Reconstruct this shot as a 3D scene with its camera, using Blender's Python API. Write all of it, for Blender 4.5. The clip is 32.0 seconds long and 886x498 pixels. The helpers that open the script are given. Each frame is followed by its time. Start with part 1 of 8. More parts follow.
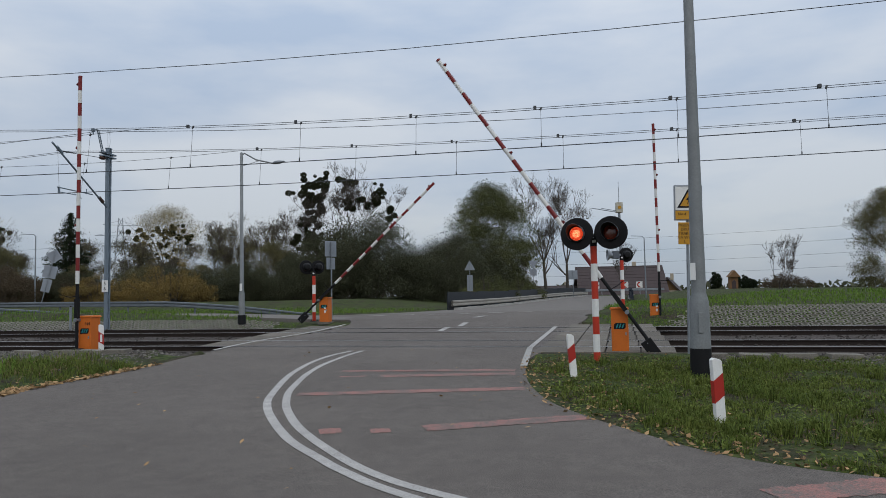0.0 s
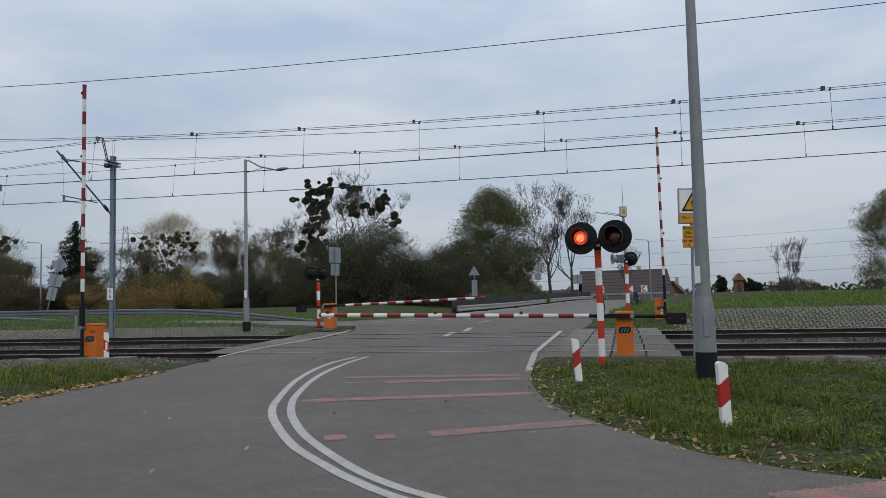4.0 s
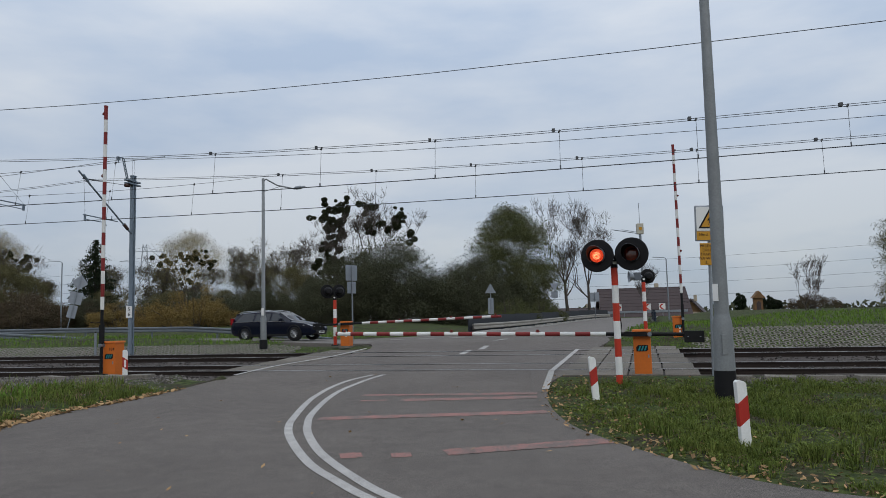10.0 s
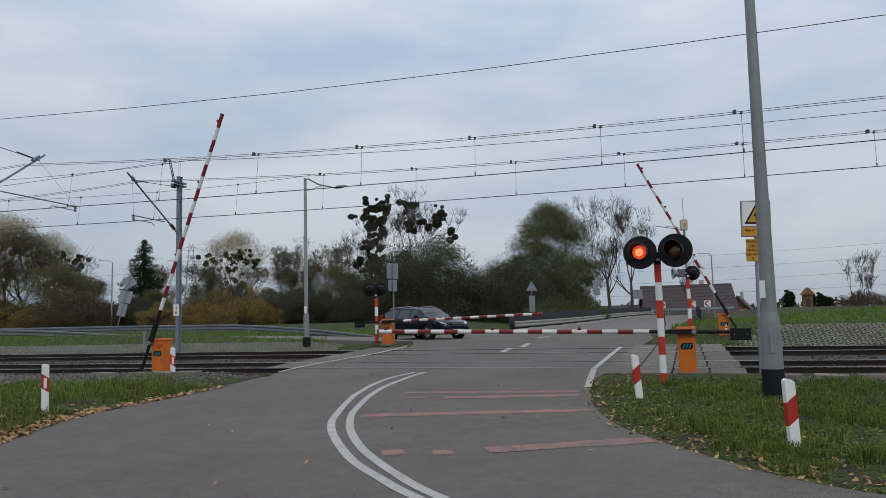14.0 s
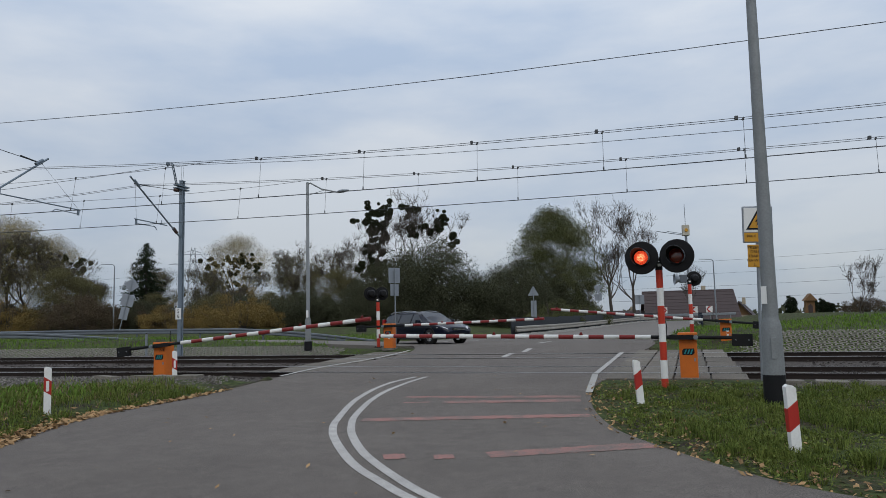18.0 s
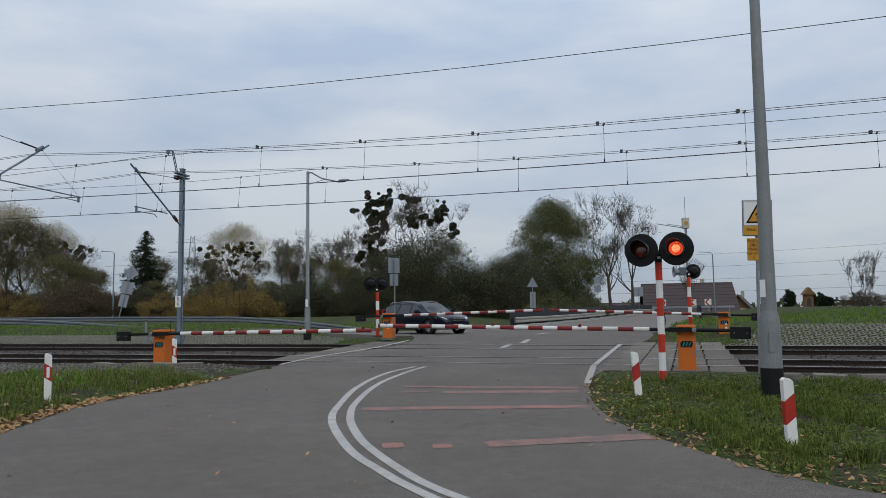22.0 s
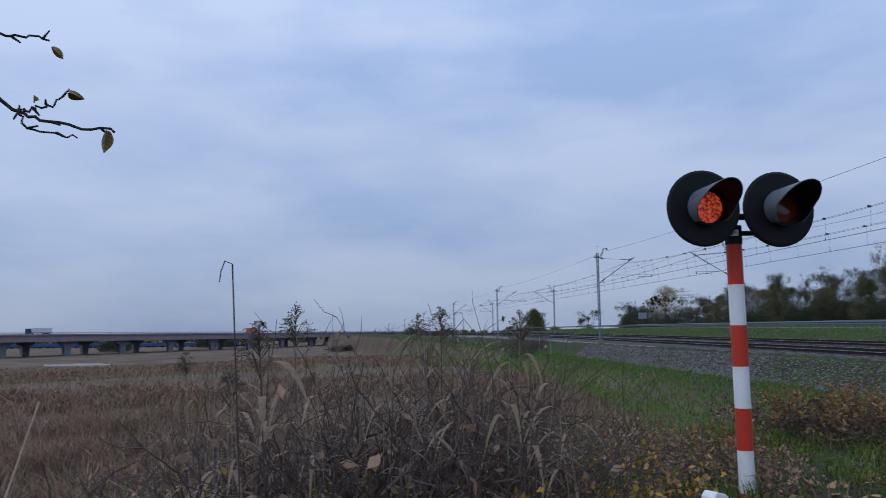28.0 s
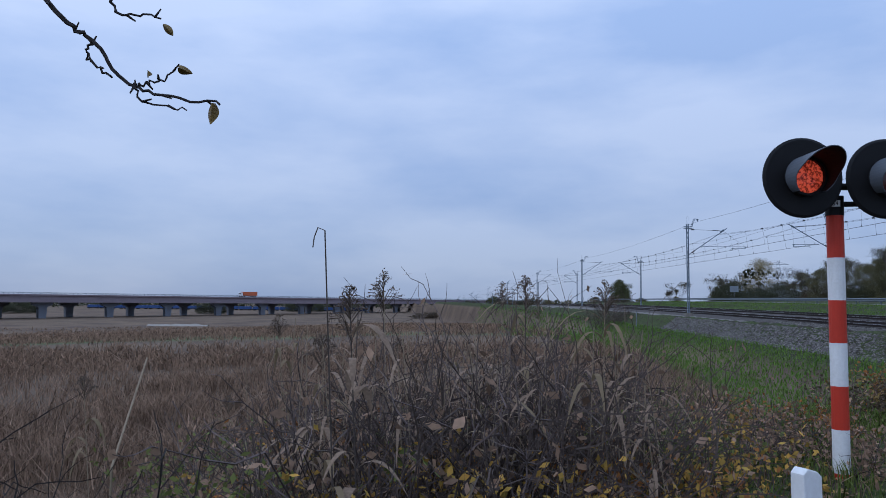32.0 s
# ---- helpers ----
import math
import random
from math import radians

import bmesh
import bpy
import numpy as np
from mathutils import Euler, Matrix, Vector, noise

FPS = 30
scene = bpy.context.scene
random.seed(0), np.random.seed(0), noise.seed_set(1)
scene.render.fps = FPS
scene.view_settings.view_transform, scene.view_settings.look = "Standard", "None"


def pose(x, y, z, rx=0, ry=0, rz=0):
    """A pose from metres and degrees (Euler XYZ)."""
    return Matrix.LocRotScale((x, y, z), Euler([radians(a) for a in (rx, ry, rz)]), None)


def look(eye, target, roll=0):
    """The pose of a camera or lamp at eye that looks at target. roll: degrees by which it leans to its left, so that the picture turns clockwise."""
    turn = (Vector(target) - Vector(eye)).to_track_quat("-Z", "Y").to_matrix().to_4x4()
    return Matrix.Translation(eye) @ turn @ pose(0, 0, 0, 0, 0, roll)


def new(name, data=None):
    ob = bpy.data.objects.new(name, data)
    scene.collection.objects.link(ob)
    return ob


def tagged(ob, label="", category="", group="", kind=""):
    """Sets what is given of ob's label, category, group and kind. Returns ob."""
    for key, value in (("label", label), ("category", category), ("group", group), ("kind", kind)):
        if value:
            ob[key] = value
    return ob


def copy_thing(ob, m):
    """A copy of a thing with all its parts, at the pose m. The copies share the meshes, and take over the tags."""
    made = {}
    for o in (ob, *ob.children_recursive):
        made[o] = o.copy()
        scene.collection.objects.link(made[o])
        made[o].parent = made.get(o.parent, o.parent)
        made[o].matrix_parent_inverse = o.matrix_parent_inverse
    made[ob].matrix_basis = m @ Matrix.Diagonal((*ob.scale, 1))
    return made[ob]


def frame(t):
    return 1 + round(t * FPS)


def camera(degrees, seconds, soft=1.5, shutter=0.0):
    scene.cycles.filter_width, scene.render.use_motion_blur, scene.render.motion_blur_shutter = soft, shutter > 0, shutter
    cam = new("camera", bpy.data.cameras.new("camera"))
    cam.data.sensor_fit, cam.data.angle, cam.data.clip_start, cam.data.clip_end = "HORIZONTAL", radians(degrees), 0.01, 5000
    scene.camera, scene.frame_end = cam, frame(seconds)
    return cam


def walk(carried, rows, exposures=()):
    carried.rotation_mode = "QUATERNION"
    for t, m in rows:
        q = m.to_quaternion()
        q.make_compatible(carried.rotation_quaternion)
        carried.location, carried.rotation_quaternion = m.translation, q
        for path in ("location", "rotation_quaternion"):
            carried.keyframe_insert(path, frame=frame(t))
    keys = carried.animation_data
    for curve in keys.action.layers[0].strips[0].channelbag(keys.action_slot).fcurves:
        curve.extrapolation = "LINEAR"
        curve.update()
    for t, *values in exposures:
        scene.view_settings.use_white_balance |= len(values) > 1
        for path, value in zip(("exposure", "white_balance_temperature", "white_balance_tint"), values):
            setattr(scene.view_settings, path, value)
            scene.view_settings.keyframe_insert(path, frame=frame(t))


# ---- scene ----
cam = camera(62.0, 32.0, 0.8, 0.4)
PATH = [
    (0, -0.014, 0.025, 1.602, 0.36, 3.93, -1.14),
    (0.5, -0.013, 0.038, 1.591, 0.31, 3.99, -1.28),
    (1, -0.011, 0.058, 1.596, 0.34, 4.02, -1.41),
    (1.5, -0.014, 0.026, 1.605, 0.41, 4.23, -1.47),
    (2, 0.004, 0.042, 1.598, 0.51, 4.42, -1.54),
    (2.5, -0.012, 0.028, 1.601, 0.50, 4.41, -1.54),
    (3, -0.004, 0.032, 1.603, 0.57, 4.35, -1.62),
    (3.5, -0.010, 0.031, 1.602, 0.63, 4.35, -1.62),
    (5.5, 0.017, 0.034, 1.600, 0.73, 4.47, -1.31),
    (6, 0.013, 0.011, 1.603, 0.49, 4.66, -1.21),
    (6.5, 0.020, 0.027, 1.604, 0.36, 4.78, -1.15),
    (7, 0.016, 0.013, 1.604, 0.24, 5.02, -1.04),
    (7.5, 0.007, 0.010, 1.594, 0.29, 5.20, -1.01),
    (8, 0.018, 0.020, 1.596, 0.49, 5.33, -1.06),
    (8.5, 0.015, 0.018, 1.595, 0.68, 5.39, -1.07),
    (9, 0.004, 0.007, 1.602, 0.99, 5.52, -1.18),
    (9.5, 0.008, 0.005, 1.598, 1.39, 5.71, -1.32),
    (10, 0.002, 0.004, 1.599, 1.92, 5.77, -1.54),
    (10.5, 0.003, 0.010, 1.595, 2.44, 5.80, -1.65),
    (11, -0.009, -0.006, 1.602, 2.97, 5.79, -1.71),
    (11.5, -0.001, -0.006, 1.603, 3.51, 5.76, -1.84),
    (12, 0.002, -0.004, 1.602, 4.07, 5.72, -1.92),
    (12.5, 0.005, -0.001, 1.608, 4.58, 5.73, -1.93),
    (13, 0.007, -0.006, 1.603, 5.11, 5.74, -1.85),
    (13.5, 0.027, -0.006, 1.602, 5.18, 5.68, -1.74),
    (14, 0.009, 0.001, 1.598, 5.10, 5.68, -1.58),
    (14.5, 0.005, -0.000, 1.602, 5.17, 5.69, -1.43),
    (16.5, 0.001, -0.004, 1.597, 5.26, 5.97, -1.44),
    (17, 0.010, -0.013, 1.608, 5.30, 5.94, -1.48),
    (17.5, 0.011, -0.022, 1.598, 5.32, 6.00, -1.47),
    (18, 0.009, -0.028, 1.598, 5.23, 6.04, -1.37),
    (18.5, 0.016, -0.025, 1.605, 5.18, 6.04, -1.20),
    (19, -0.006, -0.034, 1.599, 5.06, 6.02, -1.00),
    (19.5, -0.011, -0.045, 1.602, 5.08, 5.98, -0.96),
    (20, -0.002, -0.029, 1.600, 5.19, 5.93, -1.01),
    (20.5, -0.008, -0.040, 1.597, 5.19, 5.98, -1.01),
    (21, -0.004, -0.041, 1.596, 5.28, 5.90, -0.99),
    (21.5, -0.015, -0.042, 1.592, 5.32, 5.84, -0.97),
    (21.6, -0.015, -0.042, 1.592, 5.32, 5.84, -0.97),
    (21.7, 0.001, -0.055, 1.596, 5.21, 5.30, -0.83),
    (22, 0.001, -0.055, 1.596, 5.21, 5.30, -0.83),
    (22.5, -0.062, -0.075, 1.592, 5.45, 5.38, -0.75),
    (22.9, -0.107, -0.138, 1.595, 9.77, 5.44, -0.40),
    (23, -0.133, -0.083, 1.588, 11.29, 5.41, -0.24),
    (23.5, -0.173, -0.107, 1.621, 18.26, 5.44, -0.10),
    (24, -0.206, -0.091, 1.617, 24.83, 5.53, -0.20),
    (24.5, -0.293, -0.100, 1.620, 32.40, 5.65, -0.51),
    (25, -0.322, -0.111, 1.617, 39.48, 5.88, -0.85),
    (25.5, -0.345, -0.168, 1.624, 47.26, 6.12, -0.78),
    (26, -0.379, -0.232, 1.631, 55.81, 6.30, -0.42),
    (26.5, -0.406, -0.293, 1.630, 63.60, 6.54, -0.41),
    (28.5, -0.460, -0.385, 1.690, 79.88, 6.14, -0.69),
    (29, -0.443, -0.386, 1.682, 81.17, 5.98, -0.50),
    (29.5, -0.423, -0.402, 1.682, 82.34, 5.65, -0.29),
    (30, -0.413, -0.414, 1.676, 83.35, 5.26, -0.04),
    (30.5, -0.411, -0.416, 1.677, 84.05, 4.81, 0.24),
    (31, -0.407, -0.413, 1.674, 84.32, 4.59, 0.42),
    (31.5, -0.406, -0.410, 1.677, 84.32, 4.24, 0.44),
    (32, -0.413, -0.396, 1.673, 84.29, 3.92, 0.47),
]

def eye_pose(x, y, z, yaw, pitch, roll):
    ya, pi = radians(yaw), radians(pitch)
    ahead = Vector((-math.sin(ya) * math.cos(pi), math.cos(ya) * math.cos(pi), math.sin(pi)))
    return look((x, y, z), Vector((x, y, z)) + ahead, roll)


# seconds, stops, kelvin, tint of the phone's automatic exposure
EXPOSURES = [(0, 0.0, 6500, 10), (22.5, 0.0, 6500, 10), (24.5, -0.05, 6300, 10), (26.0, -0.06, 5950, 13), (26.5, -0.09, 5850, 13), (28.5, -0.2, 5280, 15), (32, -0.07, 5200, 15)]
walk(cam, [(t, eye_pose(*row)) for t, *row in PATH], EXPOSURES)

# ---- world and sun: overcast autumn sky ----
world = bpy.data.worlds.new("world")
scene.world = world
world.use_nodes = True
wn, wl = world.node_tree.nodes, world.node_tree.links
wn.clear()
w_out = wn.new("ShaderNodeOutputWorld")
w_bg = wn.new("ShaderNodeBackground")
w_sky = wn.new("ShaderNodeTexSky")
w_sky.sky_type, w_sky.sun_disc = "NISHITA", False
w_sky.sun_elevation, w_sky.sun_rotation = radians(28), radians(200)
w_co = wn.new("ShaderNodeTexCoord")
w_map = wn.new("ShaderNodeMapping")
w_map.inputs["Scale"].default_value = (1.0, 1.0, 3.2)
w_n1 = wn.new("ShaderNodeTexNoise")
w_n1.inputs["Scale"].default_value, w_n1.inputs["Detail"].default_value, w_n1.inputs["Roughness"].default_value = 1.9, 6.0, 0.52
w_r1 = wn.new("ShaderNodeValToRGB")
w_r1.color_ramp.elements[0].position, w_r1.color_ramp.elements[0].color = 0.38, (0.45, 0.548, 0.70, 1)
w_r1.color_ramp.elements[1].position, w_r1.color_ramp.elements[1].color = 0.6, (0.695, 0.742, 0.806, 1)
w_sep = wn.new("ShaderNodeSeparateXYZ")
w_grad = wn.new("ShaderNodeValToRGB")
for e, (p, c) in zip((w_grad.color_ramp.elements[0], w_grad.color_ramp.elements[1]), ((0.0, 0.63), (1.0, 1.75))):
    e.position, e.color = p, (c, c, c, 1)
e = w_grad.color_ramp.elements.new(0.16)
e.color = (0.82, 0.82, 0.82, 1)
e = w_grad.color_ramp.elements.new(0.4)
e.color = (1.05, 1.05, 1.05, 1)
w_mul = wn.new("ShaderNodeMix")
w_mul.data_type, w_mul.blend_type = "RGBA", "MULTIPLY"
w_mul.inputs[0].default_value = 1.0
w_add = wn.new("ShaderNodeMix")
w_add.data_type, w_add.blend_type = "RGBA", "ADD"
w_add.inputs[0].default_value = 0.012
wl.new(w_co.outputs["Generated"], w_map.inputs["Vector"])
wl.new(w_map.outputs[0], w_n1.inputs["Vector"])
wl.new(w_n1.outputs["Fac"], w_r1.inputs["Fac"])
wl.new(w_co.outputs["Generated"], w_sep.inputs[0])
wl.new(w_sep.outputs["Z"], w_grad.inputs["Fac"])
wl.new(w_r1.outputs["Color"], w_mul.inputs[6])
wl.new(w_grad.outputs["Color"], w_mul.inputs[7])
wl.new(w_mul.outputs[2], w_add.inputs[6])
wl.new(w_sky.outputs["Color"], w_add.inputs[7])
wl.new(w_add.outputs[2], w_bg.inputs["Color"])
w_bg.inputs["Strength"].default_value = 0.93
wl.new(w_bg.outputs[0], w_out.inputs["Surface"])

sun_data = bpy.data.lights.new("sun", "SUN")
sun_data.energy, sun_data.angle, sun_data.color = 0.7, radians(25), (1.0, 0.96, 0.9)
sun = new("sun", sun_data)
sun.matrix_world = look((20, -40, 40), (0, 15, 0))

# ---- materials ----
MATS = {}


def mat(name, col, rough=0.7, metal=0.0, col2=None, scale=6.0, var=0.5, bump=0.0, bscale=60.0, emit=0.0, island=0.0, detail=5.0, spec=0.22, object_random=0.0, grain=None):
    """A procedural surface: two colours mixed by broad and fine noise, fine relief, and a spread of tone from piece to piece."""
    if name in MATS:
        return MATS[name]
    m = bpy.data.materials.new(name)
    m.use_nodes = True
    n, l = m.node_tree.nodes, m.node_tree.links
    b = n["Principled BSDF"]
    b.inputs["Roughness"].default_value, b.inputs["Metallic"].default_value = rough, metal
    b.inputs["Specular IOR Level"].default_value = spec
    geo = n.new("ShaderNodeNewGeometry")
    n1, n2 = n.new("ShaderNodeTexNoise"), n.new("ShaderNodeTexNoise")
    n1.inputs["Scale"].default_value, n1.inputs["Detail"].default_value = scale, detail
    n2.inputs["Scale"].default_value, n2.inputs["Detail"].default_value = scale * 11.0, 3.0
    l.new(geo.outputs["Position"], n1.inputs["Vector"])
    l.new(geo.outputs["Position"], n2.inputs["Vector"])
    add = n.new("ShaderNodeMath")
    add.operation = "ADD"
    l.new(n1.outputs["Fac"], add.inputs[0])
    l.new(n2.outputs["Fac"], add.inputs[1])
    ramp = n.new("ShaderNodeMapRange")
    ramp.inputs["From Min"].default_value, ramp.inputs["From Max"].default_value = 1.0 - 0.42 / max(var, 0.05), 1.0 + 0.42 / max(var, 0.05)
    l.new(add.outputs[0], ramp.inputs["Value"])
    mix = n.new("ShaderNodeMix")
    mix.data_type = "RGBA"
    c2 = col2 or tuple(c * 0.62 for c in col)
    mix.inputs[6].default_value, mix.inputs[7].default_value = (*col, 1), (*c2, 1)
    l.new(ramp.outputs[0], mix.inputs[0])
    out = mix.outputs[2]
    if island or object_random:
        hsv = n.new("ShaderNodeHueSaturation")
        mr = n.new("ShaderNodeMapRange")
        s = island or object_random
        mr.inputs["To Min"].default_value, mr.inputs["To Max"].default_value = 1 - s, 1 + s
        if island:
            l.new(geo.outputs["Random Per Island"], mr.inputs["Value"])
        else:
            l.new(n.new("ShaderNodeObjectInfo").outputs["Random"], mr.inputs["Value"])
        l.new(mr.outputs[0], hsv.inputs["Value"])
        l.new(out, hsv.inputs["Color"])
        out = hsv.outputs["Color"]
    if grain:
        n4 = n.new("ShaderNodeTexNoise")
        n4.inputs["Scale"].default_value, n4.inputs["Detail"].default_value = grain[0], 2.0
        l.new(geo.outputs["Position"], n4.inputs["Vector"])
        gr = n.new("ShaderNodeMapRange")
        gr.inputs["From Min"].default_value, gr.inputs["From Max"].default_value = 0.3, 0.7
        gr.inputs["To Min"].default_value, gr.inputs["To Max"].default_value = 1 - grain[1], 1 + grain[1]
        l.new(n4.outputs["Fac"], gr.inputs["Value"])
        gh = n.new("ShaderNodeHueSaturation")
        l.new(gr.outputs[0], gh.inputs["Value"])
        l.new(out, gh.inputs["Color"])
        out = gh.outputs["Color"]
    l.new(out, b.inputs["Base Color"])
    if bump:
        n3 = n.new("ShaderNodeTexNoise")
        n3.inputs["Scale"].default_value, n3.inputs["Detail"].default_value = bscale, 4.0
        l.new(geo.outputs["Position"], n3.inputs["Vector"])
        bp = n.new("ShaderNodeBump")
        bp.inputs["Strength"].default_value, bp.inputs["Distance"].default_value = bump, 0.02
        l.new(n3.outputs["Fac"], bp.inputs["Height"])
        l.new(bp.outputs[0], b.inputs["Normal"])
    if emit:
        l.new(out, b.inputs["Emission Color"])
        b.inputs["Emission Strength"].default_value = emit
    MATS[name] = m
    return m


def leafy(name, col, col2, island=0.22, through_light=0.3, scale=0.35):
    """A leaf surface that lets some light through."""
    if name in MATS:
        return MATS[name]
    m = mat(name, col, 0.75, 0, col2, scale, 0.8, island=island, spec=0.06)
    n, l = m.node_tree.nodes, m.node_tree.links
    b = n["Principled BSDF"]
    tr = n.new("ShaderNodeBsdfTranslucent")
    l.new(b.inputs["Base Color"].links[0].from_socket, tr.inputs["Color"])
    ms = n.new("ShaderNodeMixShader")
    ms.inputs[0].default_value = through_light
    l.new(b.outputs[0], ms.inputs[1])
    l.new(tr.outputs[0], ms.inputs[2])
    l.new(ms.outputs[0], n["Material Output"].inputs["Surface"])
    return m


asphalt = mat("asphalt", (0.168, 0.147, 0.13), 0.88, 0, (0.108, 0.094, 0.083), 0.45, 0.95, 0.8, 110.0, grain=(95.0, 0.5))
asphalt_far = mat("asphalt_far", (0.18, 0.162, 0.146), 0.85, 0, (0.128, 0.115, 0.103), 0.5, 0.6, 0.3, 60.0, grain=(40.0, 0.2))
paint_white = mat("road_paint_white", (0.5, 0.48, 0.45), 0.7, 0, (0.26, 0.245, 0.23), 4.5, 0.95, 0.3, 140.0, grain=(90.0, 0.2))
paint_red = mat("road_paint_red", (0.31, 0.15, 0.128), 0.8, 0, (0.14, 0.122, 0.108), 3.0, 2.4, 0.3, 140.0, grain=(95.0, 0.3))
grass_soil = mat("grass_soil", (0.075, 0.105, 0.028), 0.95, 0, (0.105, 0.085, 0.045), 0.9, 1.0, 0.8, 30.0)
ballast_mat = mat("ballast_stone", (0.062, 0.053, 0.046), 0.9, 0, (0.024, 0.02, 0.018), 7.0, 1.3, 1.0, 22.0, island=0.55, grain=(26.0, 0.6))
shoulder_mat = mat("shoulder_stone", (0.19, 0.175, 0.16), 0.9, 0, (0.06, 0.054, 0.05), 6.0, 1.2, 0.6, 30.0, island=0.55, grain=(30.0, 0.4))
rail_side = mat("rail_steel_rusty", (0.03, 0.021, 0.017), 0.8, 0.0, (0.017, 0.013, 0.012), 9.0, 0.7)
rail_top = mat("rail_head_polished", (0.42, 0.4, 0.38), 0.38, 0.85, (0.28, 0.265, 0.25), 4.0, 0.4)
sleeper_mat = mat("sleeper_concrete", (0.075, 0.066, 0.058), 0.9, 0, (0.04, 0.034, 0.03), 3.0, 0.9, 0.3, 60)
concrete = mat("concrete", (0.25, 0.228, 0.195), 0.88, 0, (0.13, 0.117, 0.1), 2.5, 1.1, 0.3, 70, object_random=0.2, grain=(60.0, 0.25))
deck_mat = mat("deck_concrete", (0.17, 0.15, 0.124), 0.9, 0, (0.095, 0.084, 0.07), 2.0, 1.1, 0.3, 70, object_random=0.3, grain=(60.0, 0.3))
concrete_edge = mat("concrete_kerb", (0.44, 0.43, 0.4), 0.88, 0, (0.25, 0.24, 0.22), 3.0, 0.8, 0.3, 70)
white_paint = mat("white_paint", (0.78, 0.78, 0.77), 0.45, 0, (0.6, 0.6, 0.57), 4.0, 0.7)
red_paint = mat("red_paint", (0.42, 0.03, 0.022), 0.42, 0, (0.29, 0.03, 0.022), 5.0, 0.6)
boom_red = mat("boom_red_film", (0.22, 0.024, 0.024), 0.42, 0, (0.15, 0.024, 0.022), 5.0, 0.6)
boom_white = mat("boom_white_film", (0.72, 0.72, 0.7), 0.42, 0, (0.55, 0.55, 0.52), 6.0, 0.6)
signal_red = mat("signal_red_paint", (0.52, 0.045, 0.022), 0.4, 0, (0.38, 0.04, 0.022), 6.0, 0.6)
orange = mat("orange_enamel", (0.62, 0.155, 0.022), 0.45, 0, (0.45, 0.115, 0.02), 3.0, 0.7, 0.05, 20)
black = mat("black_paint", (0.008, 0.008, 0.009), 0.6, 0, (0.014, 0.014, 0.015), 8.0, 0.6, spec=0.15)
# lightened to grey-blue: the sky's reflection on the hoods is put into this colour
hood_sky_grey = mat("hood_grey_sky_reflection", (0.115, 0.13, 0.15), 0.4, 0, (0.08, 0.09, 0.105), 6.0, 0.6)
rail_galv = mat("guard_rail_zinc", (0.15, 0.17, 0.188), 0.6, 0.15, (0.095, 0.108, 0.12), 2.0, 0.8, 0.05, 30)
galv = mat("galvanised_steel", (0.27, 0.295, 0.32), 0.5, 0.55, (0.18, 0.2, 0.22), 7.0, 0.7, 0.05, 40)
mast_paint = mat("mast_grey_blue_paint", (0.2, 0.245, 0.29), 0.5, 0.25, (0.13, 0.165, 0.2), 5.0, 0.7)
lamp_grey = mat("lamp_column_grey", (0.25, 0.265, 0.27), 0.62, 0.15, (0.15, 0.16, 0.163), 3.0, 0.8, 0.1, 40)
wire_mat = mat("wire_copper_dark", (0.075, 0.08, 0.085), 0.5, 0.4, (0.05, 0.052, 0.056), 5.0, 0.5)
porcelain = mat("insulator_brown", (0.07, 0.035, 0.025), 0.25)
sign_yellow = mat("sign_yellow_film", (0.52, 0.26, 0.025), 0.5, 0, (0.44, 0.22, 0.025), 3.0, 0.5)
sign_back = mat("sign_back_grey", (0.27, 0.3, 0.33), 0.5, 0.4, (0.2, 0.22, 0.25), 3.0, 0.6)
sign_white = mat("sign_white_film", (0.72, 0.72, 0.71), 0.5, 0, (0.64, 0.64, 0.62), 3.0, 0.4)
logo_teal = mat("logo_teal", (0.02, 0.25, 0.28), 0.5)
camera_white = mat("camera_housing_white", (0.62, 0.63, 0.63), 0.4, 0, (0.5, 0.5, 0.5), 6.0, 0.5)
cream_box = mat("cream_plastic", (0.5, 0.48, 0.4), 0.5, 0, (0.36, 0.34, 0.28), 6.0, 0.6)
lens_lit = mat("signal_lens_lit", (1.0, 0.13, 0.045), 0.2, 0, (0.42, 0.008, 0.003), 42.0, 3.4, emit=0.85)
lens_hot = mat("signal_lens_hot", (1.0, 0.36, 0.16), 0.2, 0, (0.8, 0.05, 0.012), 46.0, 3.2, emit=1.6)
lens_dark = mat("signal_lens_unlit", (0.17, 0.022, 0.01), 0.12, 0, (0.07, 0.014, 0.008), 30.0, 1.2, spec=0.6)
lens_side = mat("signal_lens_lit_aslant", (1.0, 0.12, 0.045), 0.2, 0, (0.1, 0.008, 0.004), 38.0, 5.0, emit=0.42)
lamp_red = mat("boom_lamp_red", (0.16, 0.014, 0.012), 0.35, 0, (0.1, 0.01, 0.008), 20.0, 0.5)

# ---- building blocks ----


